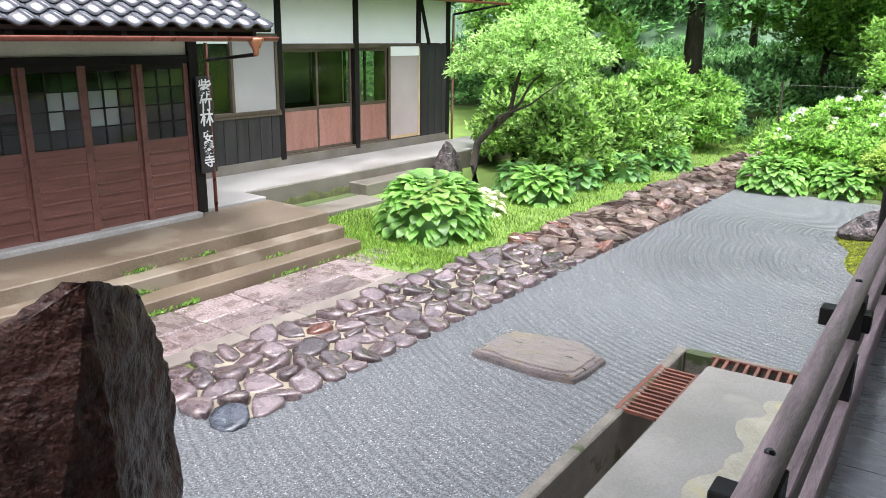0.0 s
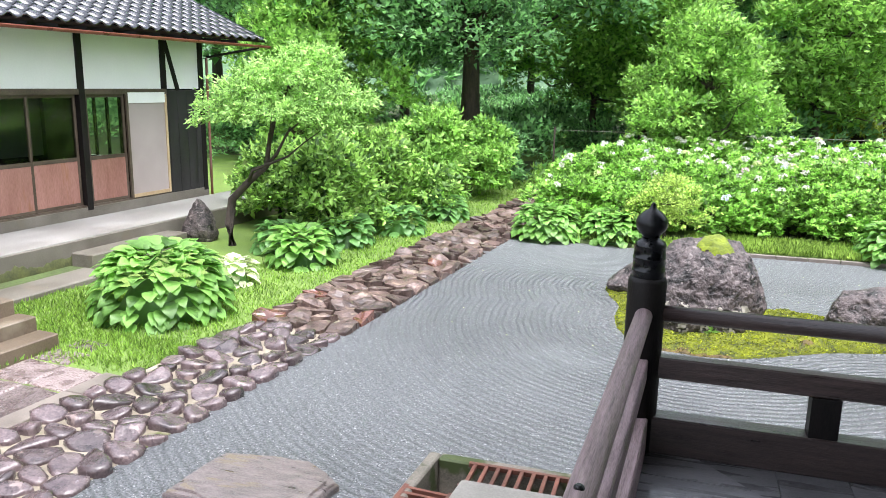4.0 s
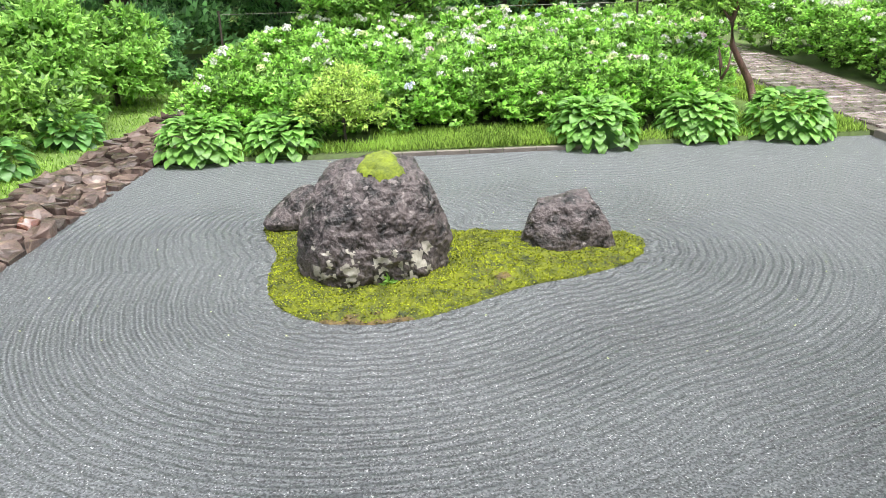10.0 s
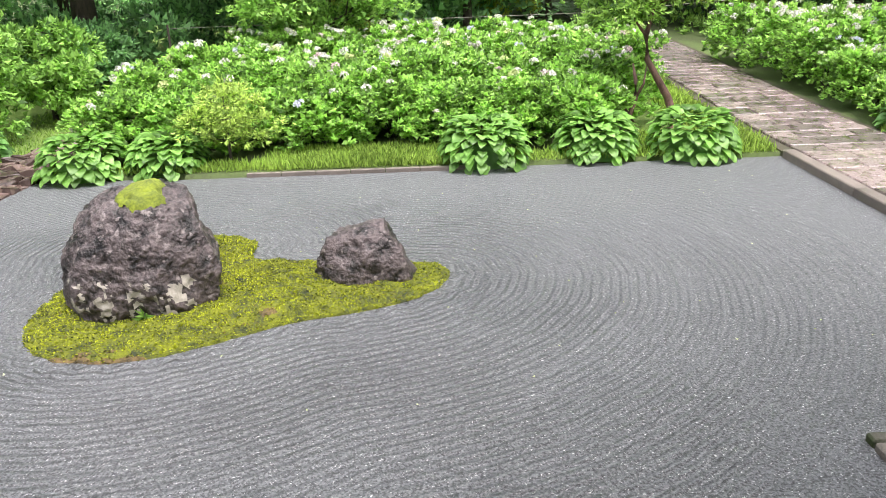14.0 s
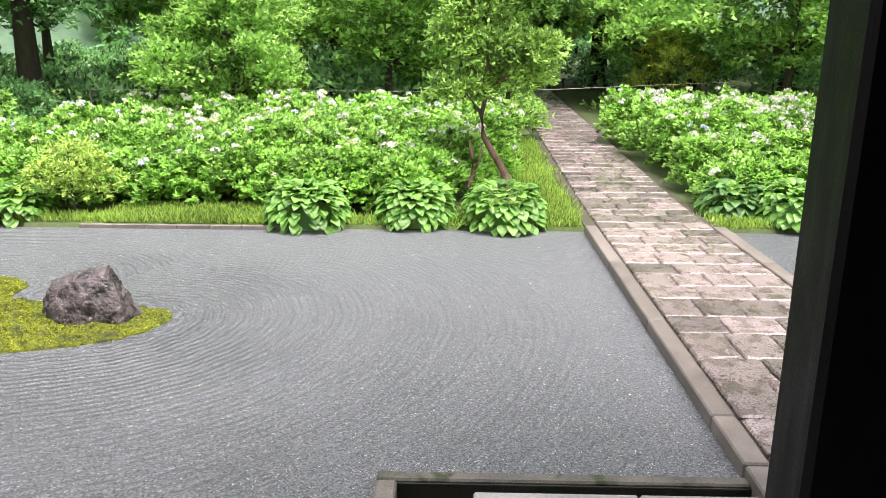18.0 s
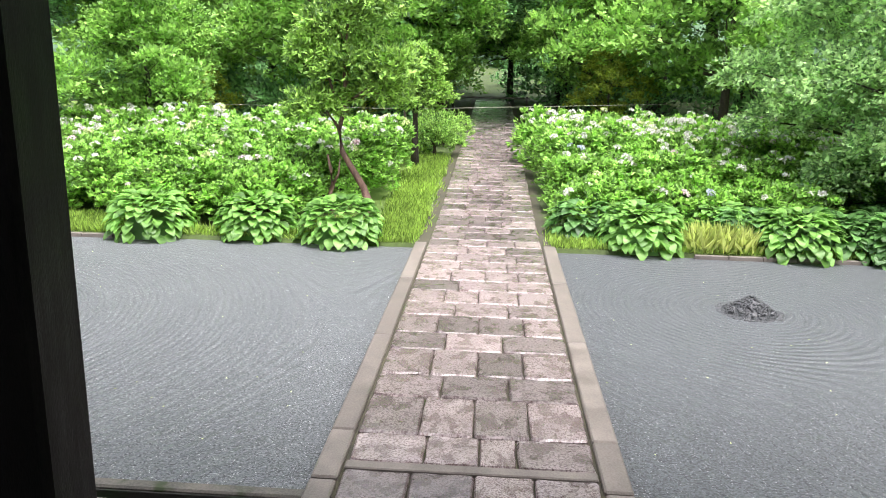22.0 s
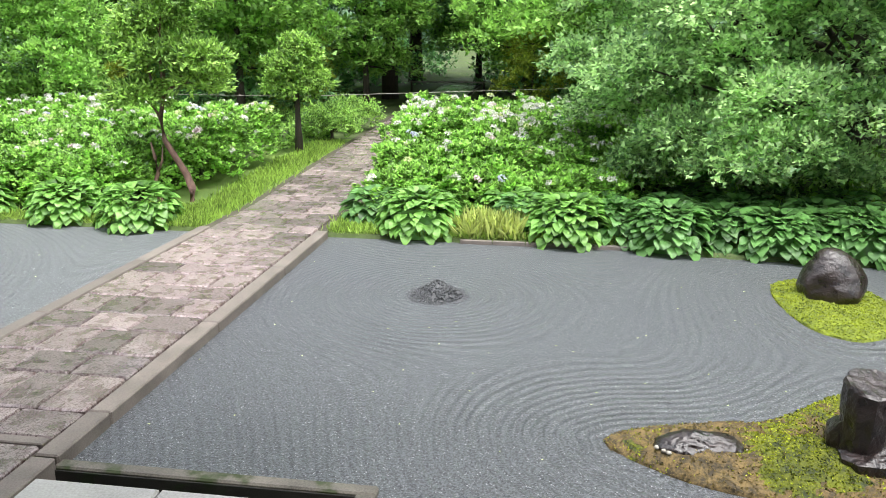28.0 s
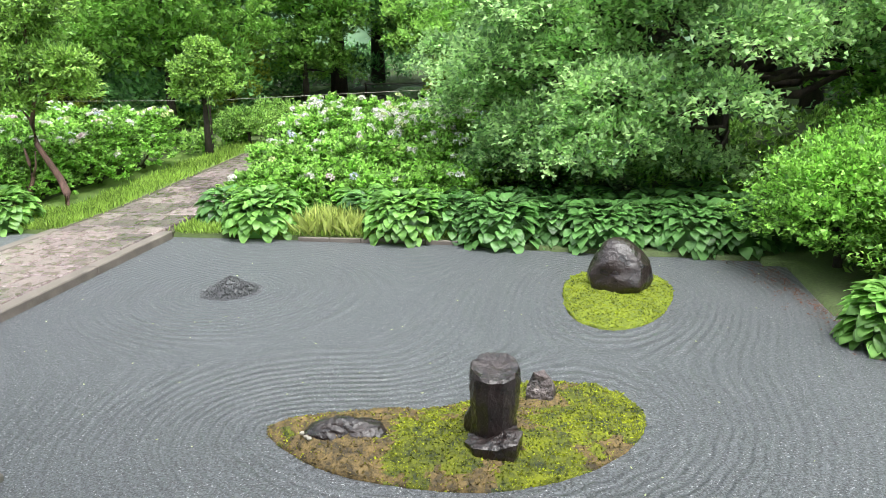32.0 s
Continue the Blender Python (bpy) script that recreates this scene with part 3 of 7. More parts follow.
def gravel_material():
    m = material("gravel", (0.029, 0.032, 0.034), (0.178, 0.188, 0.196), 0.55, 60, 140, 1.0, dist=0.014, span=(0.42, 0.58), spots=(0.62, 0.63, 0.63), spot_scale=80, spot_at=0.665, vary=0, rough_var=0.1)
    n, l = m.node_tree.nodes, m.node_tree.links
    at = n.new("ShaderNodeAttribute")
    at.attribute_name = "rake"
    no = n.new("ShaderNodeTexNoise")
    no.inputs["Scale"].default_value = 3.0
    tc = n.new("ShaderNodeTexCoord")
    l.new(tc.outputs["Object"], no.inputs["Vector"])
    wob = n.new("ShaderNodeMath")
    wob.operation, wob.inputs[1].default_value = "MULTIPLY_ADD", 0.035
    l.new(no.outputs["Fac"], wob.inputs[0])
    l.new(at.outputs["Fac"], wob.inputs[2])
    freq = n.new("ShaderNodeMath")
    freq.operation, freq.inputs[1].default_value = "MULTIPLY", 2 * math.pi / RAKE
    l.new(wob.outputs[0], freq.inputs[0])
    sine = n.new("ShaderNodeMath")
    sine.operation = "SINE"
    l.new(freq.outputs[0], sine.inputs[0])
    worn = n.new("ShaderNodeTexNoise")
    worn.inputs["Scale"].default_value = 0.55
    l.new(tc.outputs["Object"], worn.inputs["Vector"])
    amt = n.new("ShaderNodeMapRange")
    amt.inputs["From Min"].default_value, amt.inputs["From Max"].default_value = 0.38, 0.62
    amt.inputs["To Min"].default_value, amt.inputs["To Max"].default_value = 0.45, 1.0
    l.new(worn.outputs["Fac"], amt.inputs["Value"])
    kept = n.new("ShaderNodeAttribute")
    kept.attribute_name = "kept"
    left = n.new("ShaderNodeMath")
    left.operation = "MULTIPLY"
    l.new(amt.outputs[0], left.inputs[0])
    l.new(kept.outputs["Fac"], left.inputs[1])
    hh = n.new("ShaderNodeMath")
    hh.operation = "MULTIPLY"
    l.new(sine.outputs[0], hh.inputs[0])
    l.new(left.outputs[0], hh.inputs[1])
    bp = n.new("ShaderNodeBump")
    bp.inputs["Strength"].default_value, bp.inputs["Distance"].default_value = 1.0, 0.019
    l.new(hh.outputs[0], bp.inputs["Height"])
    bed = n.new("ShaderNodeAttribute")
    bed.attribute_name = "bed"
    tone = n.new("ShaderNodeMix")
    tone.data_type, tone.blend_type = "RGBA", "MULTIPLY"
    for k in tone.inputs:
        if k.name == "B" and k.type == "RGBA":
            k.default_value = (0.73, 0.737, 0.755, 1)
        if k.name == "A" and k.type == "RGBA":
            base_in = k
    b = n["Principled BSDF"]
    l.new(b.inputs["Base Color"].links[0].from_socket, base_in)
    l.new(bed.outputs["Fac"], tone.inputs["Factor"])
    l.new([k for k in tone.outputs if k.type == "RGBA"][0], b.inputs["Base Color"])
    fine = [k for k in n if k.bl_idname == "ShaderNodeBump" and k != bp][0]
    l.new(bp.outputs[0], fine.inputs["Normal"])
    return m


qx = lines((-5.5, -1.42, 0.0927), (-1.42, 5.2, 0.0788), (5.2, 11.1, 0.0808), (11.1, 19.9, 0.08))
qy = lines((-9, 1.68, 0.089), (1.68, 3.27, 0.08833), (3.27, 9.64, 0.07768))
gm = grid("gravel", qx, qy, lambda x, y: 0.0, gravel_material(), lambda x, y: not in_temple(x, y) and y < rear_edge(x) and x < right_edge(y) + 0.3 and house_out(x, y) > 2.2 and (house_out(x, y) > 3.3 or y < -0.9))
co = np.array([v.co[:2] for v in gm.vertices])
gm.attributes.new("rake", "FLOAT", "POINT").data.foreach_set("value", rake_field(co[:, 0], co[:, 1]).astype(np.float32))
near_isle = np.clip((3.2 - rake_field(co[:, 0], co[:, 1])) / 2.0, 0, 1)
gm.attributes.new("kept", "FLOAT", "POINT").data.foreach_set("value", (np.clip(0.45 + 0.55 * near_isle, 0, 1) * (1 - 0.5 * np.clip((co[:, 1] - 6.5) / 2.0, 0, 1)) * np.where(co[:, 0] > 9.0, 0.46, 1.0)).astype(np.float32))
# the gravel beyond the path is toned darker
gm.attributes.new("bed", "FLOAT", "POINT").data.foreach_set("value", (co[:, 0] > 8.2).astype(np.float32))
gravel = tagged(new("raked_gravel", gm), "dark blue-grey wet gravel raked in flowing lines", "gravel", kind="structure")

def lawn(name, label, xs, ys, keep):
    tagged(new(name, grid(name, xs, ys, lambda x, y: ground_z(x, y) + 0.012, M["grass_soil"], keep)), label, "lawn", kind="structure")


lawn("lawn_side", "fresh green lawn beside the cobbles", lines((-16, -2.6, 0.2)), lines((1.2, 20, 0.4)), lambda x, y: house_out(x, y) < 2.33)
lawn("lawn_verge", "strip of light green grass beside the path", lines((5.65, 7.25, 0.2)), lines((9.7, 18.1, 0.4)), None)
lawn("lawn_edge", "small lawn patch at the gravel edge", lines((0.3, 3.3, 0.2)), lines((9.7, 11.1, 0.2)), None)
lawn("lawn_far", "bright grassy clearing before the woods", lines((-20, 4, 2)), lines((22, 34, 2)), None)
edging = thing("gravel_edging", "thin pale stone edging between gravel and lawn", "edging", kind="structure")
for a in range(7):
    part("edging_stone", box(0.3 + 0.45 * a, 9.46, -0.05, 0.74 + 0.45 * a, 9.52, 0.055, 0.006), M["kerb"], edging)
for a in range(5):
    part("edging_stone", box(11.0 + 0.45 * a, 9.50, -0.05, 11.44 + 0.45 * a, 9.56, 0.055, 0.006), M["kerb"], edging)

# channel round the temple: outer wall, floor, inner platform
drain = thing("drain_channel", "weathered concrete rain channel round the temple, mossy inside", "channel", kind="structure")
for n_, b_ in (("wall_front", (-1.325, 1.665, -0.42, 5.08, 1.755, 0.043)), ("wall_porch_side", (5.08, 1.68, -0.42, 5.2, 3.27, 0.05)),
               ("wall_porch_front", (5.08, 3.275, -0.42, 7.24, 3.365, 0.05)), ("wall_porch_front", (9.12, 3.385, -0.42, 11.22, 3.485, 0.05)),
               ("wall_porch_side", (11.1, 1.68, -0.42, 11.22, 3.384, 0.05)), ("wall_front", (11.22, 1.68, -0.42, 19.9, 1.81, 0.04)), ("channel_floor", (-1.98, -9, -0.45, 19.9, 3.40, -0.34))):
    part(n_, box(*b_, bevel=0.012 if "floor" not in n_ else 0), M["channel"], drain)
# thin dark sheets on the inner walls paint the drain's shade
for x0, x1, yw in ((5.2, 7.24, 3.275), (9.12, 11.1, 3.385)):
    part("stained_face", box(x0, yw - 0.012, -0.42, x1, yw - 0.002, 0.03, 0.003), M["channel_shade"], drain, "near-black sheet that paints the shade inside the drain")
sidewall = box(0, -11, -0.42, 0.085, 0.03, 0.045, 0.012)
bmesh.ops.transform(sidewall, matrix=pose(-1.412, 1.72, 0, 0, 0, -3.6), verts=sidewall.verts)
part("wall_side", sidewall, M["channel"], drain)
apron = thing("concrete_apron", "pale worn concrete slab between temple and drain", "slab", kind="structure")
part("slab", prism([(-1.08, 1.375), (-1.255, -1.0), (-1.76, -9), (19.0, -9), (19.0, 1.30), (5.7, 1.30), (5.7, 1.375)], -0.34, 0.09, 0.015), M["apron"], apron)
part("patch", prism(smooth_ring([(-0.55, 1.02), (-0.20, 1.10), (0.15, 0.9), (0.1, -0.9), (-0.25, -1.6), (-0.62, -1.3), (-0.72, -1.1), (-0.66, -0.8), (-0.80, -0.5), (-0.78, -0.3), (-0.64, -0.15), (-0.66, 0.05), (-0.56, 0.2), (-0.68, 0.38), (-0.70, 0.6), (-0.52, 0.72), (-0.60, 0.88)], 1), 0.088, 0.0935), M["cement_patch"], apron, "pale repair patch of cement")
porch = thing("porch_platform", "stone-edged porch platform in front of the temple steps", "platform", kind="structure")
part("body", box(5.70, 1.44, -0.34, 7.24, 3.08, 0.03), M["concrete"], porch)
part("body", box(7.241, 1.44, -0.34, 9.119, 3.0, 0.03), M["concrete"], porch)
part("body", box(9.12, 1.44, -0.34, 10.62, 3.16, 0.03), M["concrete"], porch)
for x0, x1, y1 in ((5.64, 6.55, 3.11), (6.56, 7.22, 3.11), (9.14, 9.95, 3.20), (9.96, 10.68, 3.20)):
    part("edge_stone", box(x0, y1 - 0.26, -0.10, x1, y1, 0.085, 0.012), M["concrete_pale"], porch, "pale smooth edge stone")
for x0 in (5.64, 10.40):
    part("edge_stone", box(x0, 1.45, -0.02, x0 + 0.28, 2.86, 0.083, 0.012), M["concrete_pale"], porch)
for y0, y1 in ((1.46, 2.05), (2.06, 2.48), (2.49, 2.86)):
    for x0, x1 in ((5.93, 6.42), (6.43, 6.83), (6.84, 7.22), (9.15, 9.58), (9.59, 10.0), (10.01, 10.39)):
        part("paving_stone", box(x0, y0, 0.0, x1 - 0.006, y1 - 0.006, 0.08, 0.010), M["path_slab"], porch)


def grate(m, bars, length, label):
    g = thing("drain_grate", label, "grate", m)
    part("side_bar", box(0, -0.005, -0.03, 0.03, length, 0.0), M["rust"], g)
    part("side_bar", box(0.30, -0.005, -0.03, 0.33, length, 0.0), M["rust"], g)
    for i in range(bars):
        y = length * (i + 0.5) / bars
        part("bar", box(0.03, y - 0.012, -0.028, 0.30, y + 0.012, -0.002), M["rust"], g)


grate(pose(-1.478, 0.37, 0.050, 0, 0, -3.4), 14, 0.90, "rusty red iron grate over the drain channel")
grate(pose(-1.10, 1.685, 0.050, 0, 0, -90), 22, 1.75, "rusty red iron grate over the drain channel")

# ---- stone path to the gate ----
path = thing("stone_path", "path of wet pinkish stone slabs between concrete kerbs", "path", kind="structure")
path_bed = part("path_bed", bmesh.new(), M["joint_soil"], path)
bm = bmesh.new()
for y0, y1, z0, z1 in ((1.4, 3.4, 0.04, 0.07), (3.4, 11, 0.04, 0.07), (11, 34, 0.07, 0.07 + 0.035 * 23)):
    lo = -0.3
    vs = [bm.verts.new(c) for c in ((7.26, y0, lo), (9.1, y0, lo), (9.1, y1, lo), (7.26, y1, lo), (7.26, y0, 0.07 + 0.035 * max(0, y0 - 11)), (9.1, y0, 0.07 + 0.035 * max(0, y0 - 11)), (9.1, y1, z1), (7.26, y1, z1))]
    for f in ((0, 3, 2, 1), (4, 5, 6, 7), (0, 1, 5, 4), (1, 2, 6, 5), (2, 3, 7, 6), (3, 0, 4, 7)):
        bm.faces.new([vs[k] for k in f])
bm.to_mesh(path_bed.data)
bm.free()
for x0, x1 in ((7.24, 7.40), (8.97, 9.14)):
    for y0, y1 in ((2.90, 3.40), (3.42, 4.02), (4.03, 5.85), (5.86, 7.7), (7.71, 9.5)):
        part("kerb", box(x0, y0, -0.1, x1, y1, 0.105, 0.012), M["kerb"], path)
part("cross_strip", box(7.42, 3.53, 0.0, 8.95, 3.62, 0.11, 0.008), M["kerb"], path)

# ---- temple ----
temple_deck = thing("temple_deck", "dark weathered timber veranda floor of the temple", "veranda", kind="structure")
DECK = 1.15


def plank(outline):
    part("plank", prism(outline, DECK - 0.05, DECK), M["plank"], temple_deck)


y = -8.6
rngp = random.Random(4)
while y < -0.02:
    w = rngp.uniform(0.24, 0.34)
    y1 = min(y + w, -0.02)
    if y1 < -1.75:
        plank([(-0.03 + 0.048 * y, y + 0.004), (1.75, y + 0.004), (1.75, y1), (-0.03 + 0.048 * y1, y1)])
    else:
        plank([(-0.03 + 0.048 * y, y + 0.004), (min(1.75, 0.2 - y), y + 0.004), (0.2 - y1, y1), (-0.03 + 0.048 * y1, y1)])
    y = y1
x = 0.225
while x < 18.5:
    w = rngp.uniform(0.24, 0.34)
    x1 = x + w
    plank([(x + 0.004, max(-1.75, 0.2 - x - 0.004)), (x1, max(-1.75, 0.2 - x1)), (x1, 0.03), (x + 0.004, 0.03)])
    x = x1
temple = thing("temple", "dark timber temple hall with deep eaves and square posts", "temple", kind="structure")
part("wall_front", box(1.76, -1.95, 0.0, 18.6, -1.78, 4.55), M["dark_wood"], temple)
part("wall_side", box(1.76, -9, 0.0, 1.93, -1.96, 4.55), M["dark_wood"], temple)
part("wall_end", box(18.6, -9, 0.0, 18.75, 0.1, 4.55), M["dark_wood"], temple)
part("skirt_front", box(0.1, -0.22, 0.09, 18.5, -0.12, DECK - 0.06), M["dark_wood"], temple)
part("skirt_side", prism([(0.1, -0.23), (-0.28, -8.6), (-0.18, -8.6), (0.2, -0.23)], 0.09, DECK - 0.06), M["dark_wood"], temple)
part("eave_front", box(-0.5, -1.9, 4.55, 18.9, 0.75, 4.7), M["dark_wood"], temple)
part("eave_side", box(-0.95, -9, 4.55, 1.75, -1.91, 4.7), M["dark_wood"], temple)
part("roof", box(1.8, -9, 4.6, 18.6, -1.92, 4.8), M["dark_wood"], temple)
part("porch_roof", box(5.1, 0.76, 4.58, 11.25, 3.2, 4.7), M["dark_wood"], temple)


def porch_post(x, y, label):
    p = thing("porch_post", label, "post", pose(x, y, 0.0), "porch posts")
    part("shaft", box(-0.139, -0.139, 0.12, 0.139, 0.139, 4.57, 0.022), M["dark_wood"], p)
    part("base_stone", box(-0.23, -0.23, 0, 0.23, 0.23, 0.12, 0.02), M["concrete"], p)


porch_post(6.763, 1.615, "square black-stained timber porch post on a stone base")
porch_post(9.684, 1.556, "square black-stained timber porch post on a stone base")

def newel(x, y, z, height, label):
    """A round rail post with a black metal cap and onion finial; height is to the finial's tip."""
    p = thing("newel_post", label, "post", pose(x, y, z), "newel posts")
    t = height
    part("shaft", lathe([(0.072, 0), (0.072, t - 0.30), (0.066, t - 0.283), (0.05, t - 0.28)], 32), M["dark_wood"], p, smooth=True)
    cap = part("cap", lathe([(0.058, t - 0.285), (0.0605, t - 0.28), (0.0605, t - 0.262), (0.0615, t - 0.26), (0.0615, t - 0.254), (0.0595, t - 0.252), (0.0595, t - 0.213), (0.0610, t - 0.211), (0.0610, t - 0.205), (0.0590, t - 0.203),
                            (0.0585, t - 0.168), (0.0600, t - 0.165), (0.0590, t - 0.158), (0.052, t - 0.146), (0.038, t - 0.139), (0.031, t - 0.130)], 40), M["black_metal"], p, "black metal cap with raised rings", True)
    part("finial", lathe([(0.030, t - 0.131), (0.034, t - 0.122), (0.050, t - 0.105), (0.0585, t - 0.086), (0.0585, t - 0.070), (0.050, t - 0.052), (0.034, t - 0.036), (0.018, t - 0.026), (0.010, t - 0.018), (0.0085, t - 0.006), (0.004, t)], 36), M["black_metal"], p, "black metal onion finial", True)
    for a in (20, 140, 260):
        s = lathe([(0.006, 0), (0.005, 0.003), (0.002, 0.005)], 10)
        bmesh.ops.transform(s, matrix=Matrix.Rotation(radians(a), 4, "Z") @ Matrix.Translation((0.0595, 0, t - 0.235)) @ Matrix.Rotation(radians(90), 4, "Y"), verts=s.verts)
        part("stud", s, M["black_metal"], cap)


newel(0, 0, DECK, 0.98, "round black timber corner post with metal onion finial")
newel(6.77, 0.96, 0.09, 1.53, "round black timber stair post with metal onion finial")
newel(9.69, 0.92, 0.09, 1.53, "round black timber stair post with metal onion finial")


def pole(a, b, r, sides=16):
    v, f = tube([a, b], [r, r], sides)
    bm = bmesh.new()
    vs = [bm.verts.new(c) for c in v]
    for q in f:
        bm.faces.new([vs[k] for k in q])
    return bm


rail_a = thing("front_railing", "dark timber veranda railing with round top rail", "railing")
part("top_rail", pole((0.05, 0, 1.708), (6.6, 0, 1.708), 0.031), M["rail_wood"], rail_a, smooth=True)
part("middle_rail", box(0.05, -0.03, 1.455, 6.6, 0.03, 1.54, 0.006), M["rail_wood"], rail_a)
part("foot_rail", box(0.05, -0.045, DECK, 6.6, 0.045, 1.30, 0.006), M["rail_wood"], rail_a)
for xx in (0.66, 2.75, 4.6, 6.35):
    part("strut", box(xx - 0.05, -0.035, 1.30, xx + 0.05, 0.035, 1.455), M["dark_wood"], rail_a)
for xx in (2.75, 4.6, 6.35):
    part("rail_block", box(xx - 0.05, -0.03, 1.54, xx + 0.05, 0.03, 1.682), M["dark_wood"], rail_a)
SIDE = pose(0, 0, 0, 0, 0, -2.75)
rail_b = thing("side_railing", "weathered brown timber veranda railing with round top rail, skylight put into its colour", "railing", SIDE)
part("top_rail", pole((0, -0.05, 1.708), (0, -8.6, 1.708), 0.033), M["rail_wood_lit"], rail_b, smooth=True)
part("middle_rail", box(-0.03, -8.6, 1.455, 0.03, -0.05, 1.54, 0.006), M["rail_wood_lit"], rail_b)
part("foot_rail", box(-0.045, -8.6, DECK, 0.045, -0.05, 1.30, 0.006), M["rail_wood_lit"], rail_b)
for yy in (-1.46, -2.86, -4.4, -6.0, -7.6):
    part("strut", box(-0.035, yy - 0.045, 1.30, 0.035, yy + 0.045, 1.455), M["dark_wood"], rail_b)
    part("rail_block", box(-0.035, yy - 0.055, 1.54, 0.035, yy + 0.055, 1.682), M["dark_wood"], rail_b)
    cr = part("cross_arm", box(-0.105, yy - 0.036, 1.565, 0.06, yy + 0.04, 1.63, 0.004), M["dark_wood"], rail_b)
    part("nail_head", lathe([(0.012, 1.739), (0.011, 1.744), (0.006, 1.748)], 12), M["black_metal"], rail_b).location = (0, yy, 0)
rail_c = thing("front_railing", "dark timber veranda railing with round top rail", "railing")
part("top_rail", pole((9.8, 0, 1.708), (18.5, 0, 1.708), 0.031), M["rail_wood"], rail_c, smooth=True)
part("foot_rail", box(9.8, -0.045, DECK, 18.5, 0.045, 1.30, 0.006), M["rail_wood"], rail_c)
part("middle_rail", box(9.8, -0.03, 1.455, 18.5, 0.03, 1.54, 0.006), M["rail_wood"], rail_c)
for xx in (9.85, 12.0, 14.2, 16.4, 18.4):
    part("strut", box(xx - 0.05, -0.035, 1.30, xx + 0.05, 0.035, 1.455), M["dark_wood"], rail_c)
    part("rail_block", box(xx - 0.05, -0.03, 1.54, xx + 0.05, 0.03, 1.682), M["dark_wood"], rail_c)
stairs = thing("temple_stairs", "dark timber steps down from the veranda", "stairs", kind="structure")
for i in range(5):
    z = DECK - 0.18 * (i + 1)
    part("tread", box(6.85, 0.04 + 0.21 * i, z - 0.06, 9.52, 0.27 + 0.21 * i, z, 0.006), M["plank"], stairs)

# ---- the priests' house, turned a little from the temple ----
HOUSE = pose(-6.8, 1.55, 0, 0, 0, -5.4)
HALL = HOUSE @ pose(-0.43, 0.28, 0)
house = thing("house_entrance_wing", "tiled entrance wing with brown sliding doors and cream lintel", "house", HALL)
part("wall_end", box(-2.2, -0.02, 0.35, -0.12, 0.06, 2.75), M["cream_wall"], house)
part("corner_post", box(-0.10, -0.15, 0.42, 0.03, -0.025, 2.72, 0.006), M["dark_wood"], house)
part("lintel_plaster", box(-0.06, -6.5, 2.28, -0.02, -0.15, 2.48), M["cream_wall"], house)
part("head_beam", box(-0.08, -6.5, 2.19, 0.02, -0.15, 2.28, 0.005), M["dark_wood"], house)
part("eave_beam", box(-0.08, -6.5, 2.48, 0.03, 0.05, 2.60, 0.005), M["dark_wood"], house)
# added dark sheet closes the gap and paints the eave's shadow
part("upper_wall", box(-0.09, -6.5, 2.602, -0.03, 0.05, 3.05), M["dark_wood"], house)
part("sill", box(-0.10, -6.5, 0.36, 0.10, -0.15, 0.45, 0.012), M["concrete_pale"], house)
part("room_floor", box(-2.2, -6.5, 0.36, -0.11, -0.12, 0.42), M["interior_shade"], house)
part("back_wall", box(-2.3, -6.5, 0.42, -2.2, -0.03, 2.7), M["interior_shade"], house)
part("room_ceiling", box(-2.2, -6.5, 2.62, -0.1, -0.03, 2.68), M["interior_shade"], house)
part("side_wall", box(-2.2, -6.6, 0.42, -0.1, -6.5, 2.7), M["interior_shade"], house)
part("corner_pole", pole((0.07, 0.06, 0.42), (0.07, 0.06, 2.42), 0.022), M["copper"], house, "red-brown rain pipe", True)
glass = bpy.data.materials.new("window_glass")
glass.use_nodes = True
gb = glass.node_tree.nodes["Principled BSDF"]
gb.inputs["Base Color"].default_value = (0.75, 0.8, 0.8, 1)
gb.inputs["Roughness"].default_value, gb.inputs["Transmission Weight"].default_value, gb.inputs["IOR"].default_value = 0.02, 1.0, 1.45


def pane(x, y0, z0, y1, z1, parent, name="pane"):
    ob = part(name, box(x - 0.002, y0, z0, x + 0.002, y1, z1), glass, parent)
    ob.visible_shadow = False
    return ob


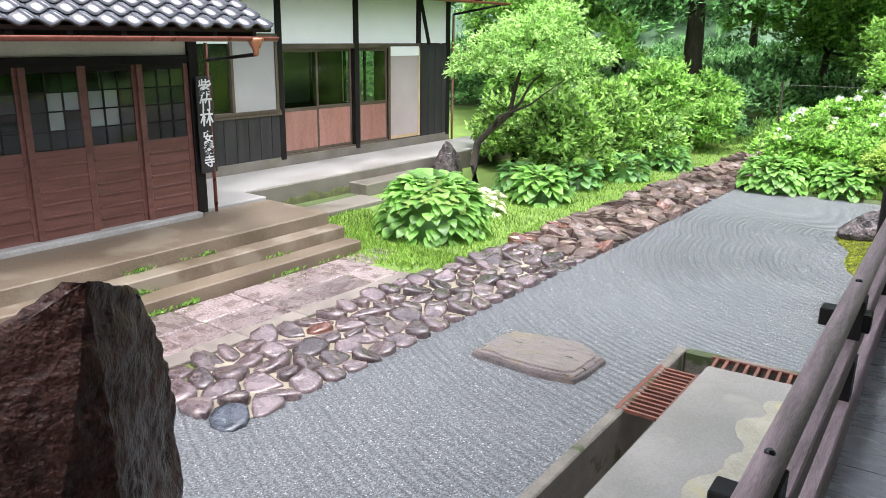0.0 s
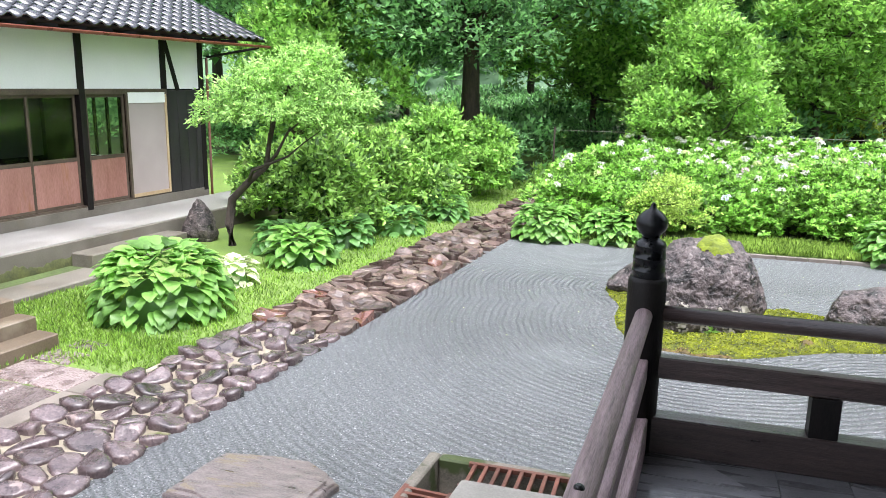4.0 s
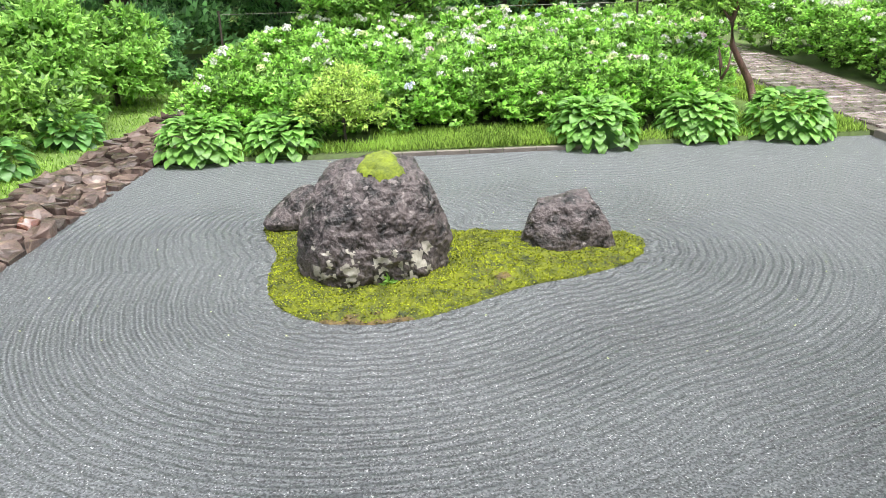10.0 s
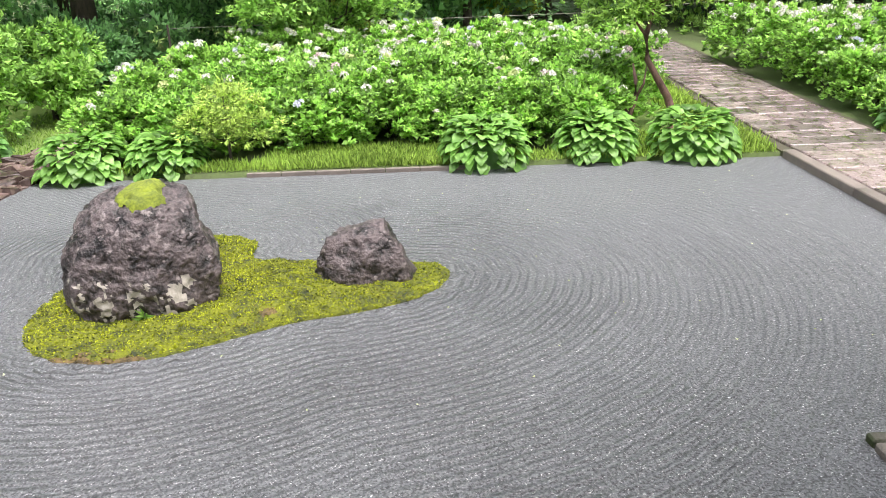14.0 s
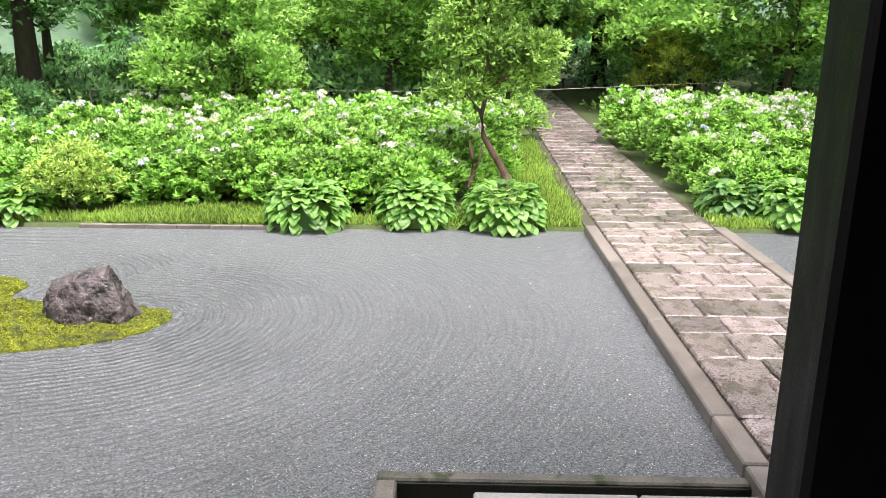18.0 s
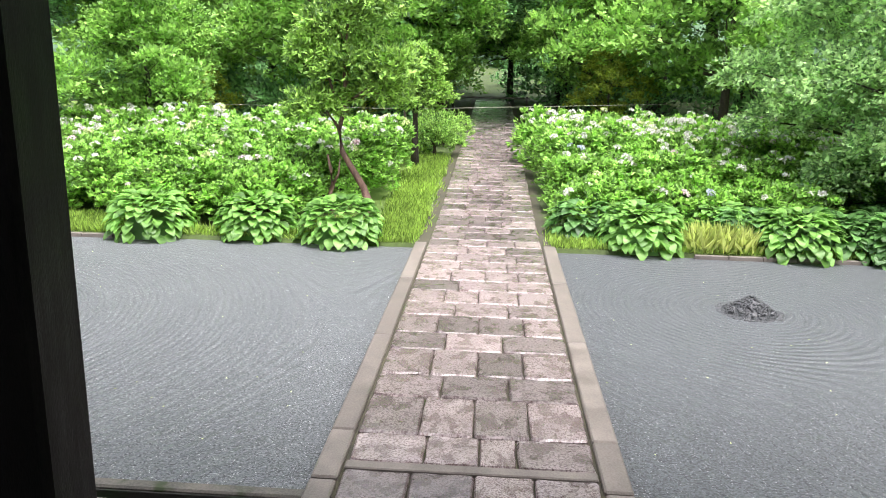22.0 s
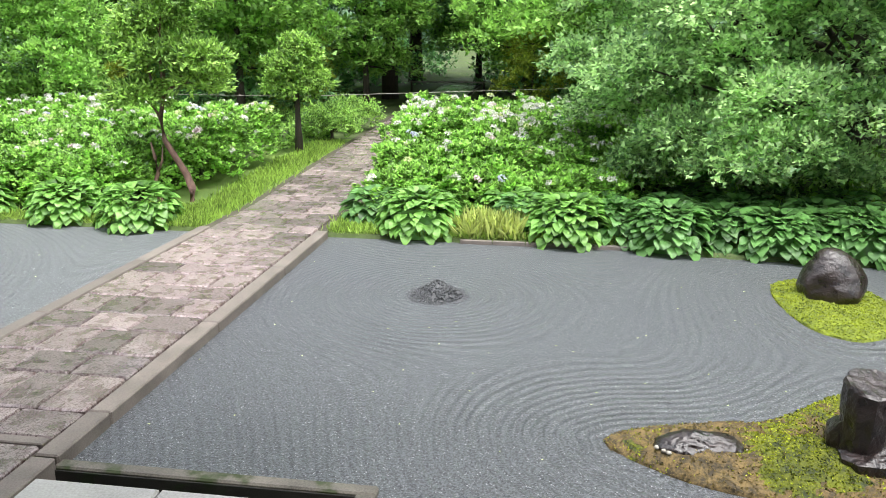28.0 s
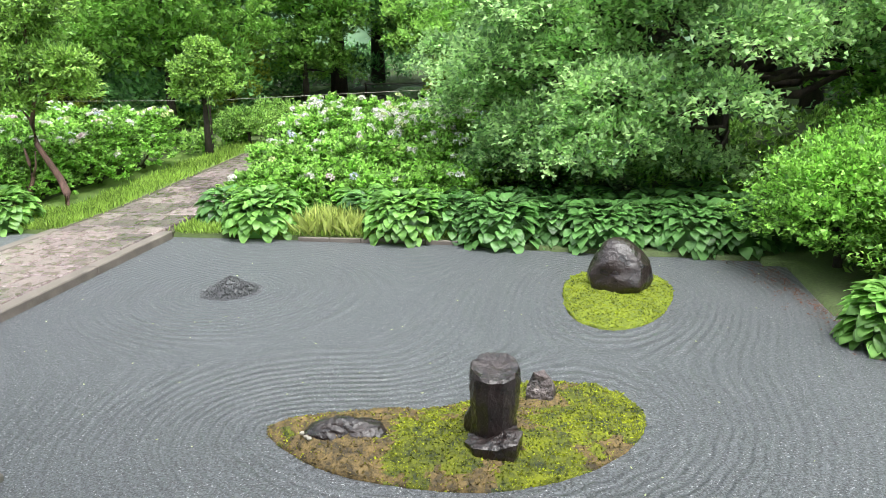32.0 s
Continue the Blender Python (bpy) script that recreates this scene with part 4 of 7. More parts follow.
def sliding_door(y0, y1, x, z0=0.45, z1=2.19, cols=3, rows=4, paper=()):
    """A lattice door: panes above, ribbed boards below."""
    d = thing("sliding_door", "brown timber sliding door with lattice panes and ribbed boards", "door", HALL, "entrance doors")
    zs = z0 + 0.84
    for a in (y0, y1 - 0.07):
        part("stile", box(x - 0.016, a, z0, x + 0.016, a + 0.07, z1, 0.003), M["door_brown"], d)
    part("top_bar", box(x - 0.014, y0 + 0.07, z1 - 0.06, x + 0.014, y1 - 0.07, z1), M["dark_wood"], d)
    part("middle_bar", box(x - 0.014, y0 + 0.07, zs, x + 0.014, y1 - 0.07, zs + 0.07), M["door_brown"], d)
    part("board", box(x - 0.008, y0 + 0.07, z0, x + 0.006, y1 - 0.07, zs), M["door_brown"], d)
    for i in range(6):
        z = z0 + 0.09 + i * 0.13
        part("rib", box(x + 0.006, y0 + 0.07, z, x + 0.02, y1 - 0.07, z + 0.028, 0.004), M["door_brown"], d)
    w = (y1 - y0 - 0.14) / cols
    h = (z1 - 0.06 - zs - 0.07) / rows
    for c in range(cols):
        if c:
            part("muntin", box(x - 0.009, y0 + 0.07 + c * w - 0.008, zs + 0.07, x + 0.009, y0 + 0.07 + c * w + 0.008, z1 - 0.06), M["dark_wood"], d)
        for r in range(rows):
            za = zs + 0.07 + r * h
            pane(x, y0 + 0.07 + c * w + 0.008, za + 0.008, y0 + 0.07 + (c + 1) * w - 0.008, za + h - 0.008, d)
            if (c, r) in paper:
                part("paper", box(x - 0.03, y0 + 0.075 + c * w, za, x - 0.026, y0 + 0.07 + (c + 1) * w, za + h), M["paper"], d, "white paper behind the pane")
    for r in range(1, rows):
        z = zs + 0.07 + r * h
        part("muntin", box(x - 0.009, y0 + 0.07, z - 0.008, x + 0.009, y1 - 0.07, z + 0.008), M["dark_wood"], d)


W = 0.625
for i in range(9):
    y1 = -0.14 - i * W
    sliding_door(y1 - W - 0.03, y1, -0.02 - 0.036 * (i % 2), paper=((0, 1), (1, 1), (0, 2), (1, 2)) if i % 3 == 1 else ((1, 1), (1, 2), (2, 2)) if i % 3 == 2 else ())

# name board with painted characters
board = thing("name_board", "tall black name board with white painted characters", "sign", HALL @ pose(0.075, -0.005, 0.91) @ Matrix.Diagonal((1, 0.95, 1.01, 1)))
part("board", box(-0.015, -0.12, 0, 0.015, 0.12, 1.12, 0.008), M["black_board"], board)
for i, (ch, size_, z_) in enumerate((("紫", 0.20, 0.92), ("竹", 0.19, 0.745), ("林", 0.20, 0.57), ("安", 0.15, 0.37), ("泰", 0.16, 0.23), ("寺", 0.155, 0.08))):
    txt = bpy.data.curves.new("character", "FONT")
    txt.body = ch
    txt.size, txt.align_x, txt.extrude, txt.offset = size_, "CENTER", 0.001, 0.0035
    tob = new("character", txt)
    tme = bpy.data.meshes.new_from_object(tob.evaluated_get(bpy.context.evaluated_depsgraph_get()))
    bpy.data.objects.remove(tob)
    tme.materials.clear()
    tme.materials.append(M["paint_white"])
    letter = new("character", tme)
    letter.parent = board
    letter.matrix_basis = pose(0.018, 0.0, z_, 90, 0, 90)

# main wing
wing = thing("house_main_wing", "long white-plastered house wing with dark boards and tiled roof", "house", HOUSE)
XW = -2.75
YE = 8.30
part("upper_wall", box(XW - 0.15, 0.06, 2.36, XW, YE, 3.25), M["white_wall"], wing)
part("base", box(XW - 0.2, 0.06, 0.3, XW + 0.03, YE, 0.47, 0.006), M["concrete"], wing)
for a, b, c, d in ((XW - 2.05, XW - 0.16, 0.3, 3.25), (XW - 5, XW - 3.1, 0.3, 3.25), (XW - 3.09, XW - 2.06, 0.3, 0.95), (XW - 3.09, XW - 2.06, 2.2, 3.25)):
    part("end_wall", box(a, YE - 0.12, c, b, YE, d), M["white_wall"], wing)
    part("end_lining", box(a, YE - 0.15, c, b, YE - 0.122, d), M["interior_shade"], wing)
for a in (2.06, 2.4, 2.75, 3.05):
    part("end_window_bar", box(XW - a - 0.04, YE - 0.1, 0.95, XW - a, YE - 0.04, 2.2), M["dark_wood"], wing)
part("board_wall", box(XW - 0.12, 0.06, 0.47, XW + 0.01, 3.55, 1.20), M["black_board"], wing)
for i in range(14):
    part("board", box(XW + 0.011, 0.1 + i * 0.245, 0.47, XW + 0.024, 0.335 + i * 0.245, 1.19, 0.004), M["black_board"], wing)
part("end_boards", box(XW - 0.12, 7.27, 0.47, XW + 0.01, YE, 2.34), M["black_board"], wing)
for i in range(4):
    part("board", box(XW + 0.011, 7.30 + i * 0.245, 0.47, XW + 0.022, 7.535 + i * 0.245, 2.33, 0.004), M["black_board"], wing)
part("head_beam", box(XW - 0.1, 3.5, 2.27, XW + 0.03, 7.27, 2.36, 0.004), M["frame_brown"], wing)
part("sill_beam", box(XW - 0.1, 0.06, 1.19, XW + 0.05, 3.5, 1.25, 0.004), M["frame_brown"], wing)
for yy, z0 in ((0.1, 1.25), (3.52, 0.42), (5.38, 0.42), (7.22, 2.36), (YE - 0.08, 0.42)):
    part("post", box(XW - 0.1, yy - 0.06, z0, XW + 0.035, yy + 0.06, 3.25, 0.005), M["dark_wood"], wing)
br = box(XW - 0.03, -0.045, 0, XW + 0.02, 0.045, 0.98)
bmesh.ops.transform(br, matrix=Matrix.Translation((0, 7.58, 2.33)) @ Matrix.Rotation(radians(18), 4, "X"), verts=br.verts)
part("brace", br, M["dark_wood"], wing)
part("eave_beam", box(XW - 0.1, 0.06, 3.25, XW + 0.04, YE, 3.36), M["dark_wood"], wing)
part("back_wall", box(XW - 4.2, 0.3, 0.3, XW - 4.1, YE - 0.16, 3.2), M["interior_shade"], wing)
# paper greyed to paint the dim room
part("paper_screen", box(XW - 4.08, 6.3, 0.9, XW - 4.05, 8.0, 2.2), M["screen_grey"], wing, "paper screen inside the room, its dimness put into grey")
part("floor", box(XW - 4.1, 0.06, 0.40, XW - 0.2, YE - 0.16, 0.46), M["interior_shade"], wing)
part("ceiling_boards", box(XW - 4.1, 0.06, 2.9, XW - 0.16, YE - 0.16, 2.94), M["interior_shade"], wing)
part("partition", box(XW - 4.1, 0.08, 0.46, XW - 0.16, 0.16, 2.9), M["interior_shade"], wing)
part("low_table", box(XW - 2.2, 4.0, 0.46, XW - 1.2, 5.4, 0.80, 0.02), M["dark_wood"], wing)


def glazed_panel(y0, y1, x, z0=0.50, zm=1.22, z1=2.27):
    d = thing("glass_door", "brown-framed glass door with a faded red lower panel", "door", HOUSE, "terrace doors")
    for a in (y0, y1 - 0.045):
        part("stile", box(x - 0.018, a, z0, x + 0.018, a + 0.045, z1, 0.003), M["frame_brown"], d)
    for a, b in ((z0, z0 + 0.05), (zm, zm + 0.06), (z1 - 0.05, z1)):
        part("crossbar", box(x - 0.016, y0 + 0.045, a, x + 0.016, y1 - 0.045, b), M["frame_brown"], d)
    part("lower_panel", box(x - 0.008, y0 + 0.045, z0 + 0.05, x + 0.010, y1 - 0.045, zm), M["panel_red"], d, "faded red-brown lower panel")
    pane(x, y0 + 0.045, zm + 0.06, y1 - 0.045, z1 - 0.05, d)


for i, (a, b) in enumerate(((3.58, 4.42), (4.40, 5.31), (5.46, 6.28))):
    glazed_panel(a, b, XW - 0.03 + (0.0, -0.04, 0.0)[i])
part("track", box(XW - 0.12, 3.58, 0.47, XW + 0.02, 7.27, 0.50), M["frame_brown"], wing)
scr = thing("screen_door", "pinkish insect screen door in a pale wood frame", "door", HOUSE)
for a in (6.28, 7.20):
    part("stile", box(XW + 0.005, a, 0.50, XW + 0.035, a + 0.05, 2.27), M["pale_wood"] if a > 6.9 else M["frame_brown"], scr)
part("bottom_bar", box(XW + 0.005, 6.33, 0.50, XW + 0.035, 7.20, 0.56), M["pale_wood"], scr)
part("top_cloth", box(XW + 0.005, 6.33, 2.12, XW + 0.04, 7.20, 2.30), M["paint_white"], scr, "white cloth strip")
part("screen", box(XW + 0.015, 6.33, 0.56, XW + 0.02, 7.20, 2.12), M["mesh_pink"], scr)
win = thing("window_1", "wide window with one grey screen panel beside dark glass", "window", HOUSE, kind="structure")
part("window_frame", box(XW - 0.08, 0.2, 2.46, XW + 0.05, 3.46, 2.52), M["frame_brown"], win)
part("window_sill", box(XW - 0.06, 0.2, 1.25, XW + 0.07, 3.46, 1.29), M["frame_brown"], win)
for yy in (0.2, 1.3, 2.50, 3.41):
    part("stile", box(XW - 0.04, yy, 1.29, XW + 0.04, yy + 0.05, 2.46), M["frame_brown"], win)
part("grey_panel", box(XW - 0.01, 2.55, 1.29, XW + 0.015, 3.41, 2.46), M["screen_grey"], win, "plain grey screen panel")
for a, b in ((0.25, 1.3), (1.35, 2.50)):
    pane(XW - 0.01, a, 1.29, b, 2.46, win)


# roofs of single curved tiles
def tile_mesh():
    verts, faces = [], []
    prof = []
    for i in range(9):
        u = i / 8
        prof.append((u * 0.27, 0.028 * math.sin(2 * math.pi * u + 0.6) + (0.012 if u > 0.9 else 0)))
    for x in (0.0, 0.29):
        for dz in (0.0, -0.022):
            for y, z in prof:
                verts.append((x, y, z + dz + 0.02))
    k = len(prof)
    for i in range(k - 1):
        faces.append((i, i + 1, 2 * k + i + 1, 2 * k + i))
        faces.append((k + i + 1, k + i, 3 * k + i, 3 * k + i + 1))
        faces.append((2 * k + i, 2 * k + i + 1, 3 * k + i + 1, 3 * k + i))
    faces += [(0, 2 * k, 3 * k, k), (k - 1, 2 * k - 1, 4 * k - 1, 3 * k - 1)]
    return mesh_of("roof_tile", verts, faces, M["tile"], True)


TILE = tile_mesh()


def tiled_roof(name, label, m, y0, y1, x_eave, z_eave, run, slope, rows):
    r = thing(name, label, "roof", m)
    s = math.sin(radians(slope))
    c = math.cos(radians(slope))
    deck = box(0, y0, -0.06, run, y1, -0.02)
    bmesh.ops.transform(deck, matrix=Matrix.Translation((x_eave, 0, z_eave)) @ Matrix.Rotation(radians(180), 4, "Z") @ Matrix.Rotation(-radians(slope), 4, "Y") @ Matrix.Translation((0, 0, 0)), verts=deck.verts)
    bmesh.ops.transform(deck, matrix=Matrix.Translation((0, y0 + y1, 0)), verts=deck.verts)
    part("roof_deck", deck, M["dark_wood"], r)
    cols = int((y1 - y0) / 0.255)
    for j in range(rows):
        d = 0.235 * j
        for i in range(cols):
            y = y0 + 0.02 + i * 0.255
            piece("roof_tile", TILE, r, Matrix.Translation((x_eave - c * d, y, z_eave + s * d)) @ Matrix.Rotation(radians(slope - 4.5), 4, "Y") @ Matrix.Translation((-0.27, 0, 0)))
    return r


r1 = tiled_roof("entrance_roof", "black glazed wavy tile roof over the entrance, wet and shiny", HOUSE, -6.5, 0.42, 0.72, 2.60, 4.0, 24, 11)
for i in range(14):
    part("rafter_end", box(-0.40, -6.3 + i * 0.5, 2.50, 0.66, -6.25 + i * 0.5, 2.56), M["dark_wood"], r1)
r2 = tiled_roof("main_roof", "black glazed wavy tile roof of the long wing, wet and shiny", HOUSE, 0.2, 9.25, -1.95, 3.32, 4.6, 24, 8)
for i in range(17):
    part("rafter_end", box(-2.75, 0.45 + i * 0.5, 3.22, -2.05, 0.50 + i * 0.5, 3.28), M["dark_wood"], r2)


def gutter(x, y0, y1, z, mat, label):
    g = thing("gutter", label, "gutter", HOUSE)
    v, f = [], []
    k = 8
    for y in (y0, y1):
        for rr in (0.05, 0.042):
            for i in range(k):
                a = math.pi + math.pi * i / (k - 1)
                v.append((x + rr * math.cos(a), y, z + rr * math.sin(a)))
    for i in range(k - 1):
        f += [(i, i + 1, 2 * k + i + 1, 2 * k + i), (k + i + 1, k + i, 3 * k + i, 3 * k + i + 1)]
    f += [(0, 2 * k, 3 * k, k), (k - 1, 2 * k - 1, 4 * k - 1, 3 * k - 1)]
    under(new("trough", mesh_of("trough", v, f, mat, True)), g)
    return g


g1 = gutter(0.80, -6.5, 0.40, 2.50, M["copper"], "red-brown copper rain gutter under the entrance eave")
part("funnel", lathe([(0.03, -0.16), (0.035, -0.1), (0.075, -0.03), (0.085, 0.0), (0.08, 0.02)], 14), M["copper_bright"], g1, "crumpled bright copper funnel", True).location = (0.80, 0.12, 2.47)
part("down_pipe", pole((0.80, 0.12, 2.32), (-0.36, 0.34, 2.22), 0.02, 10), M["dark_wood"], g1, smooth=True)
g2 = gutter(-1.86, 0.3, 9.22, 3.20, M["copper"], "red-brown copper rain gutter under the long eave")
part("down_pipe", pole((-1.86, 8.9, 3.15), (XW + 0.06, 8.35, 2.95), 0.025, 10), M["dark_wood"], g2, smooth=True)
part("down_pipe", pole((XW + 0.06, 8.35, 2.95), (XW + 0.06, 8.35, 0.3), 0.025, 10), M["panel_red"], g2, smooth=True)

# steps, terrace and stone apron in front of the house
steps = thing("entrance_steps", "three broad worn concrete steps up to the entrance", "steps", HOUSE, kind="structure")
for i, (x1, y1, z1) in enumerate(((0.61, 1.29, 0.39), (0.86, 1.32, 0.24), (1.13, 1.33, 0.10))):
    part("step", box(-0.53 if i == 0 else (0.611, 0.861)[i - 1], -6.5, -0.4, x1, y1, z1, 0.012), M["concrete_brown"], steps)
terrace = thing("terrace", "pale concrete terrace along the long wing", "terrace", HOUSE, kind="structure")
part("slab", box(XW, 0.07, -0.4, -1.45, 9.1, 0.30, 0.012), M["concrete"], terrace)
part("top", box(XW + 0.04, 0.09, 0.30, -1.47, 9.05, 0.31), M["concrete_pale"], terrace)
part("landing", box(-1.449, 0.08, -0.3, -0.535, 1.27, 0.43, 0.01), M["concrete_pale"], terrace)
part("step", box(-1.449, 3.8, -0.3, -1.05, 5.7, 0.15, 0.012), M["concrete"], terrace)
part("walk_slab", box(-1.04, 1.45, -0.3, -0.5, 3.65, 0.02, 0.012), M["concrete"], terrace)
mv = [(-1.449, 1.45 + i * 0.03, z) for i in range(80) for z in (-0.05, 0.09 + 0.10 * noise.noise(Vector((i * 0.09, 2, 0))) + 0.05 * noise.noise(Vector((i * 0.5, 7, 0))))]
mv += [(x + 0.012, y, z - 0.01) for x, y, z in mv]
mf = [(160 + 2 * i, 162 + 2 * i, 163 + 2 * i, 161 + 2 * i) for i in range(79)] + [(2 * i + 1, 161 + 2 * i, 163 + 2 * i, 2 * i + 3) for i in range(79)]
tagged(under(new("moss_streak", mesh_of("moss_streak", mv, mf, M["moss_dark"], True)), terrace), "moss at the foot of the terrace wall")
part("soil_strip", box(-1.449, 1.42, -0.2, -1.045, 3.78, -0.03, 0.01), M["soil"], terrace, "dark strip at the foot of the terrace")

paving = thing("stone_apron", "strip of mottled pinkish paving stones at the foot of the steps", "paving", HOUSE, kind="structure")
part("bed", box(1.14, -6.5, -0.3, 2.29, 1.0, -0.055), M["joint_soil"], paving)
band = thing("cobble_band", "band of wet rounded cobbles set in mortar along the gravel", "paving", HOUSE, kind="structure")
part("mortar", box(2.40, -2.42, -0.3, 3.48, 3.2, 0.006), M["mortar_pale"], band, "pale sandy mortar")
part("mortar", box(2.34, 3.201, -0.3, 3.50, 17.0, -0.01), M["mortar"], band)

# ---- isles and stones ----
def bare(x, y, seed):
    """Where the moss has worn to brown: above zero."""
    lean = (-0.55, -0.10 + 0.30 * (14.0 - x), -0.8)[seed - 1] + (0.22 * max(0, 5.3 - y) if seed == 1 else 0.0)
    return lean + noise.noise(Vector((x * 1.7, y * 1.7, seed + 9.0))) + 0.55 * noise.noise(Vector((x * 6.5, y * 6.5, seed)))


def isle(name, ring, mat, label, seed, high=0.09):
    """A low mossy mound over an outline."""
    r = smooth_ring(ring, 3)
    cx, cy = sum(p[0] for p in r) / len(r), sum(p[1] for p in r) / len(r)
    verts, faces = [], []
    k = len(r)
    steps_ = (1.0, 0.985, 0.96, 0.92, 0.87, 0.82, 0.76, 0.70, 0.64, 0.57, 0.50, 0.43, 0.36, 0.28, 0.2, 0.11, 0.03)
    for s in steps_:
        for i, (x, y) in enumerate(r):
            wob = 1 + 0.012 * noise.noise(Vector((x * 6, y * 6, seed)))
            px, py = cx + (x - cx) * s * wob, cy + (y - cy) * s * wob
            z = high * (1 - s ** 5) * (0.8 + 0.5 * noise.noise(Vector((px * 1.8, py * 1.8, seed)))) + (0.030 * noise.noise(Vector((px * 7, py * 7, seed))) + 0.020 * noise.noise(Vector((px * 17, py * 17, seed)))) * (s < 0.99)
            verts.append((px, py, z + (0.0 if s < 1 else -0.03) + (0.012 if s == 0.985 else 0)))
    verts.append((cx, cy, high))
    for a in range(len(steps_) - 1):
        for i in range(k):
            j = (i + 1) % k
            faces.append((a * k + i, a * k + j, (a + 1) * k + j, (a + 1) * k + i))
    top = len(verts) - 1
    for i in range(k):
        faces.append(((len(steps_) - 1) * k + i, (len(steps_) - 1) * k + (i + 1) % k, top))
    ob = thing(name, label, "moss")
    worn = [1 if bare(sum(verts[q][0] for q in f) / len(f), sum(verts[q][1] for q in f) / len(f), seed) > 0 else 0 for f in faces]
    under(new("mound", mesh_of("mound", verts, faces, mat, True, [mat, M["moss_brown"]], worn)), ob)
    tr = np.random.default_rng(seed)
    V = np.array(verts)
    quads = [f for f in faces if len(f) == 4]
    area = np.array([np.linalg.norm(np.cross(V[f[1]] - V[f[0]], V[f[3]] - V[f[0]])) for f in quads])
    pick = tr.choice(len(quads), int(area.sum() * 8000), p=area / area.sum())
    u, w = tr.random((2, len(pick), 1))
    Q = V[np.array(quads)[pick]]
    pos = Q[:, 0] * (1 - u) * (1 - w) + Q[:, 1] * u * (1 - w) + Q[:, 2] * u * w + Q[:, 3] * (1 - u) * w
    brown = np.array([bare(x, y, seed) for x, y in pos[:, :2]]) + 0.25 * tr.normal(size=len(pos)) > 0
    for mask, leaf in ((~brown, "moss_leaf_bright" if mat == M["moss_bright"] else "moss_leaf"), (brown & (tr.random(len(pos)) < 0.45), "moss_leaf_brown")):
        p = pos[mask]
        k = len(p)
        if not k:
            continue
        d = unit(np.stack([tr.normal(size=k) * 0.8, tr.normal(size=k) * 0.8, np.full(k, 0.5)], 1))
        size = 0.009 + 0.017 * tr.random(k)
        tuft = under(new("moss_tuft", leaves_mesh("moss_tuft", p - np.array([0, 0, 0.004]), d, unit(np.cross(d, tr.normal(size=(k, 3)))), size, size * 0.6, M[leaf], 0.1)), ob)
        tuft["kind"] = "stuff"
    return ob


isle("moss_isle", ISLE_A, M["moss"], "yellow-green moss isle with brown patches round the boulders", 1, 0.11)
isle("moss_isle", ISLE_B, M["moss"], "yellow-green moss isle with bare brown patches under the cut stone", 2, 0.15)
isle("moss_isle", ISLE_C, M["moss_bright"], "bright yellow-green moss isle round a single rock", 3, 0.07)


def crag(name, label, loc, height, profile, mat, seed, **kw):
    ob = new(name, shaped_rock(name, seed, height, profile, mat, **kw))
    ob.matrix_world = pose(*loc)
    return tagged(ob, label, "rock")


def hewn(name, points, mat, seed, rough=1.0, step=0.035, rounds=4):
    """A broken stone: the hull of its corners with a rough skin."""
    bm = bmesh.new()
    for c in points:
        bm.verts.new(c)
    bmesh.ops.convex_hull(bm, input=bm.verts)
    bmesh.ops.triangulate(bm, faces=bm.faces)
    for e in bm.edges:
        e.smooth = e.calc_face_angle(0) < 0.45
    for _ in range(rounds):
        bmesh.ops.subdivide_edges(bm, edges=[e for e in bm.edges if e.calc_length() > step], cuts=1, use_grid_fill=True)
        bmesh.ops.triangulate(bm, faces=bm.faces)
    bm.normal_update()
    off = Vector((seed * 3.7, seed * 1.3, 0))
    for v in bm.verts:
        p = v.co + off
        v.co += v.normal * rough * (0.03 * noise.noise(p * 4) + 0.014 * (1 - 2 * abs(noise.noise(p * 13))) + 0.006 * noise.noise(p * 40))
    me = bpy.data.meshes.new(name)
    bm.to_mesh(me)
    bm.free()
    me.materials.append(mat)
    me.polygons.foreach_set("use_smooth", [True] * len(me.polygons))
    return me


big = thing("boulder", "large rough grey boulder with lichen patches and a moss cap", "rock", pose(0.44, 5.6, 0.0) @ Matrix.Diagonal((0.96, 1, 1, 1)))
body = under(new("stone", hewn("stone", ((-0.60, -0.22, -0.05), (-0.35, -0.45, -0.05), (0.30, -0.46, -0.05), (0.60, -0.25, -0.05), (0.48, 0.20, -0.05), (0.15, 0.46, -0.05), (-0.5, 0.36, -0.05), (-0.645, -0.15, 0.32), (-0.42, -0.46, 0.30), (0.28, -0.49, 0.34), (0.645, -0.2, 0.34), (0.50, 0.20, 0.4), (-0.58, 0.3, 0.45), (-0.55, -0.2, 0.56), (-0.35, -0.40, 0.58), (0.24, -0.42, 0.62), (0.58, -0.2, 0.66), (-0.42, -0.05, 0.80), (-0.22, -0.25, 0.82), (0.16, -0.30, 0.85), (0.47, -0.12, 0.82), (0.40, 0.12, 0.84), (-0.16, 0.02, 0.935), (0.12, -0.10, 0.955), (0.36, 0.10, 0.93), (0.1, 0.3, 0.93), (-0.3, 0.25, 0.86)), M["boulder"], 3, 1.5, 0.036, 5)), big)
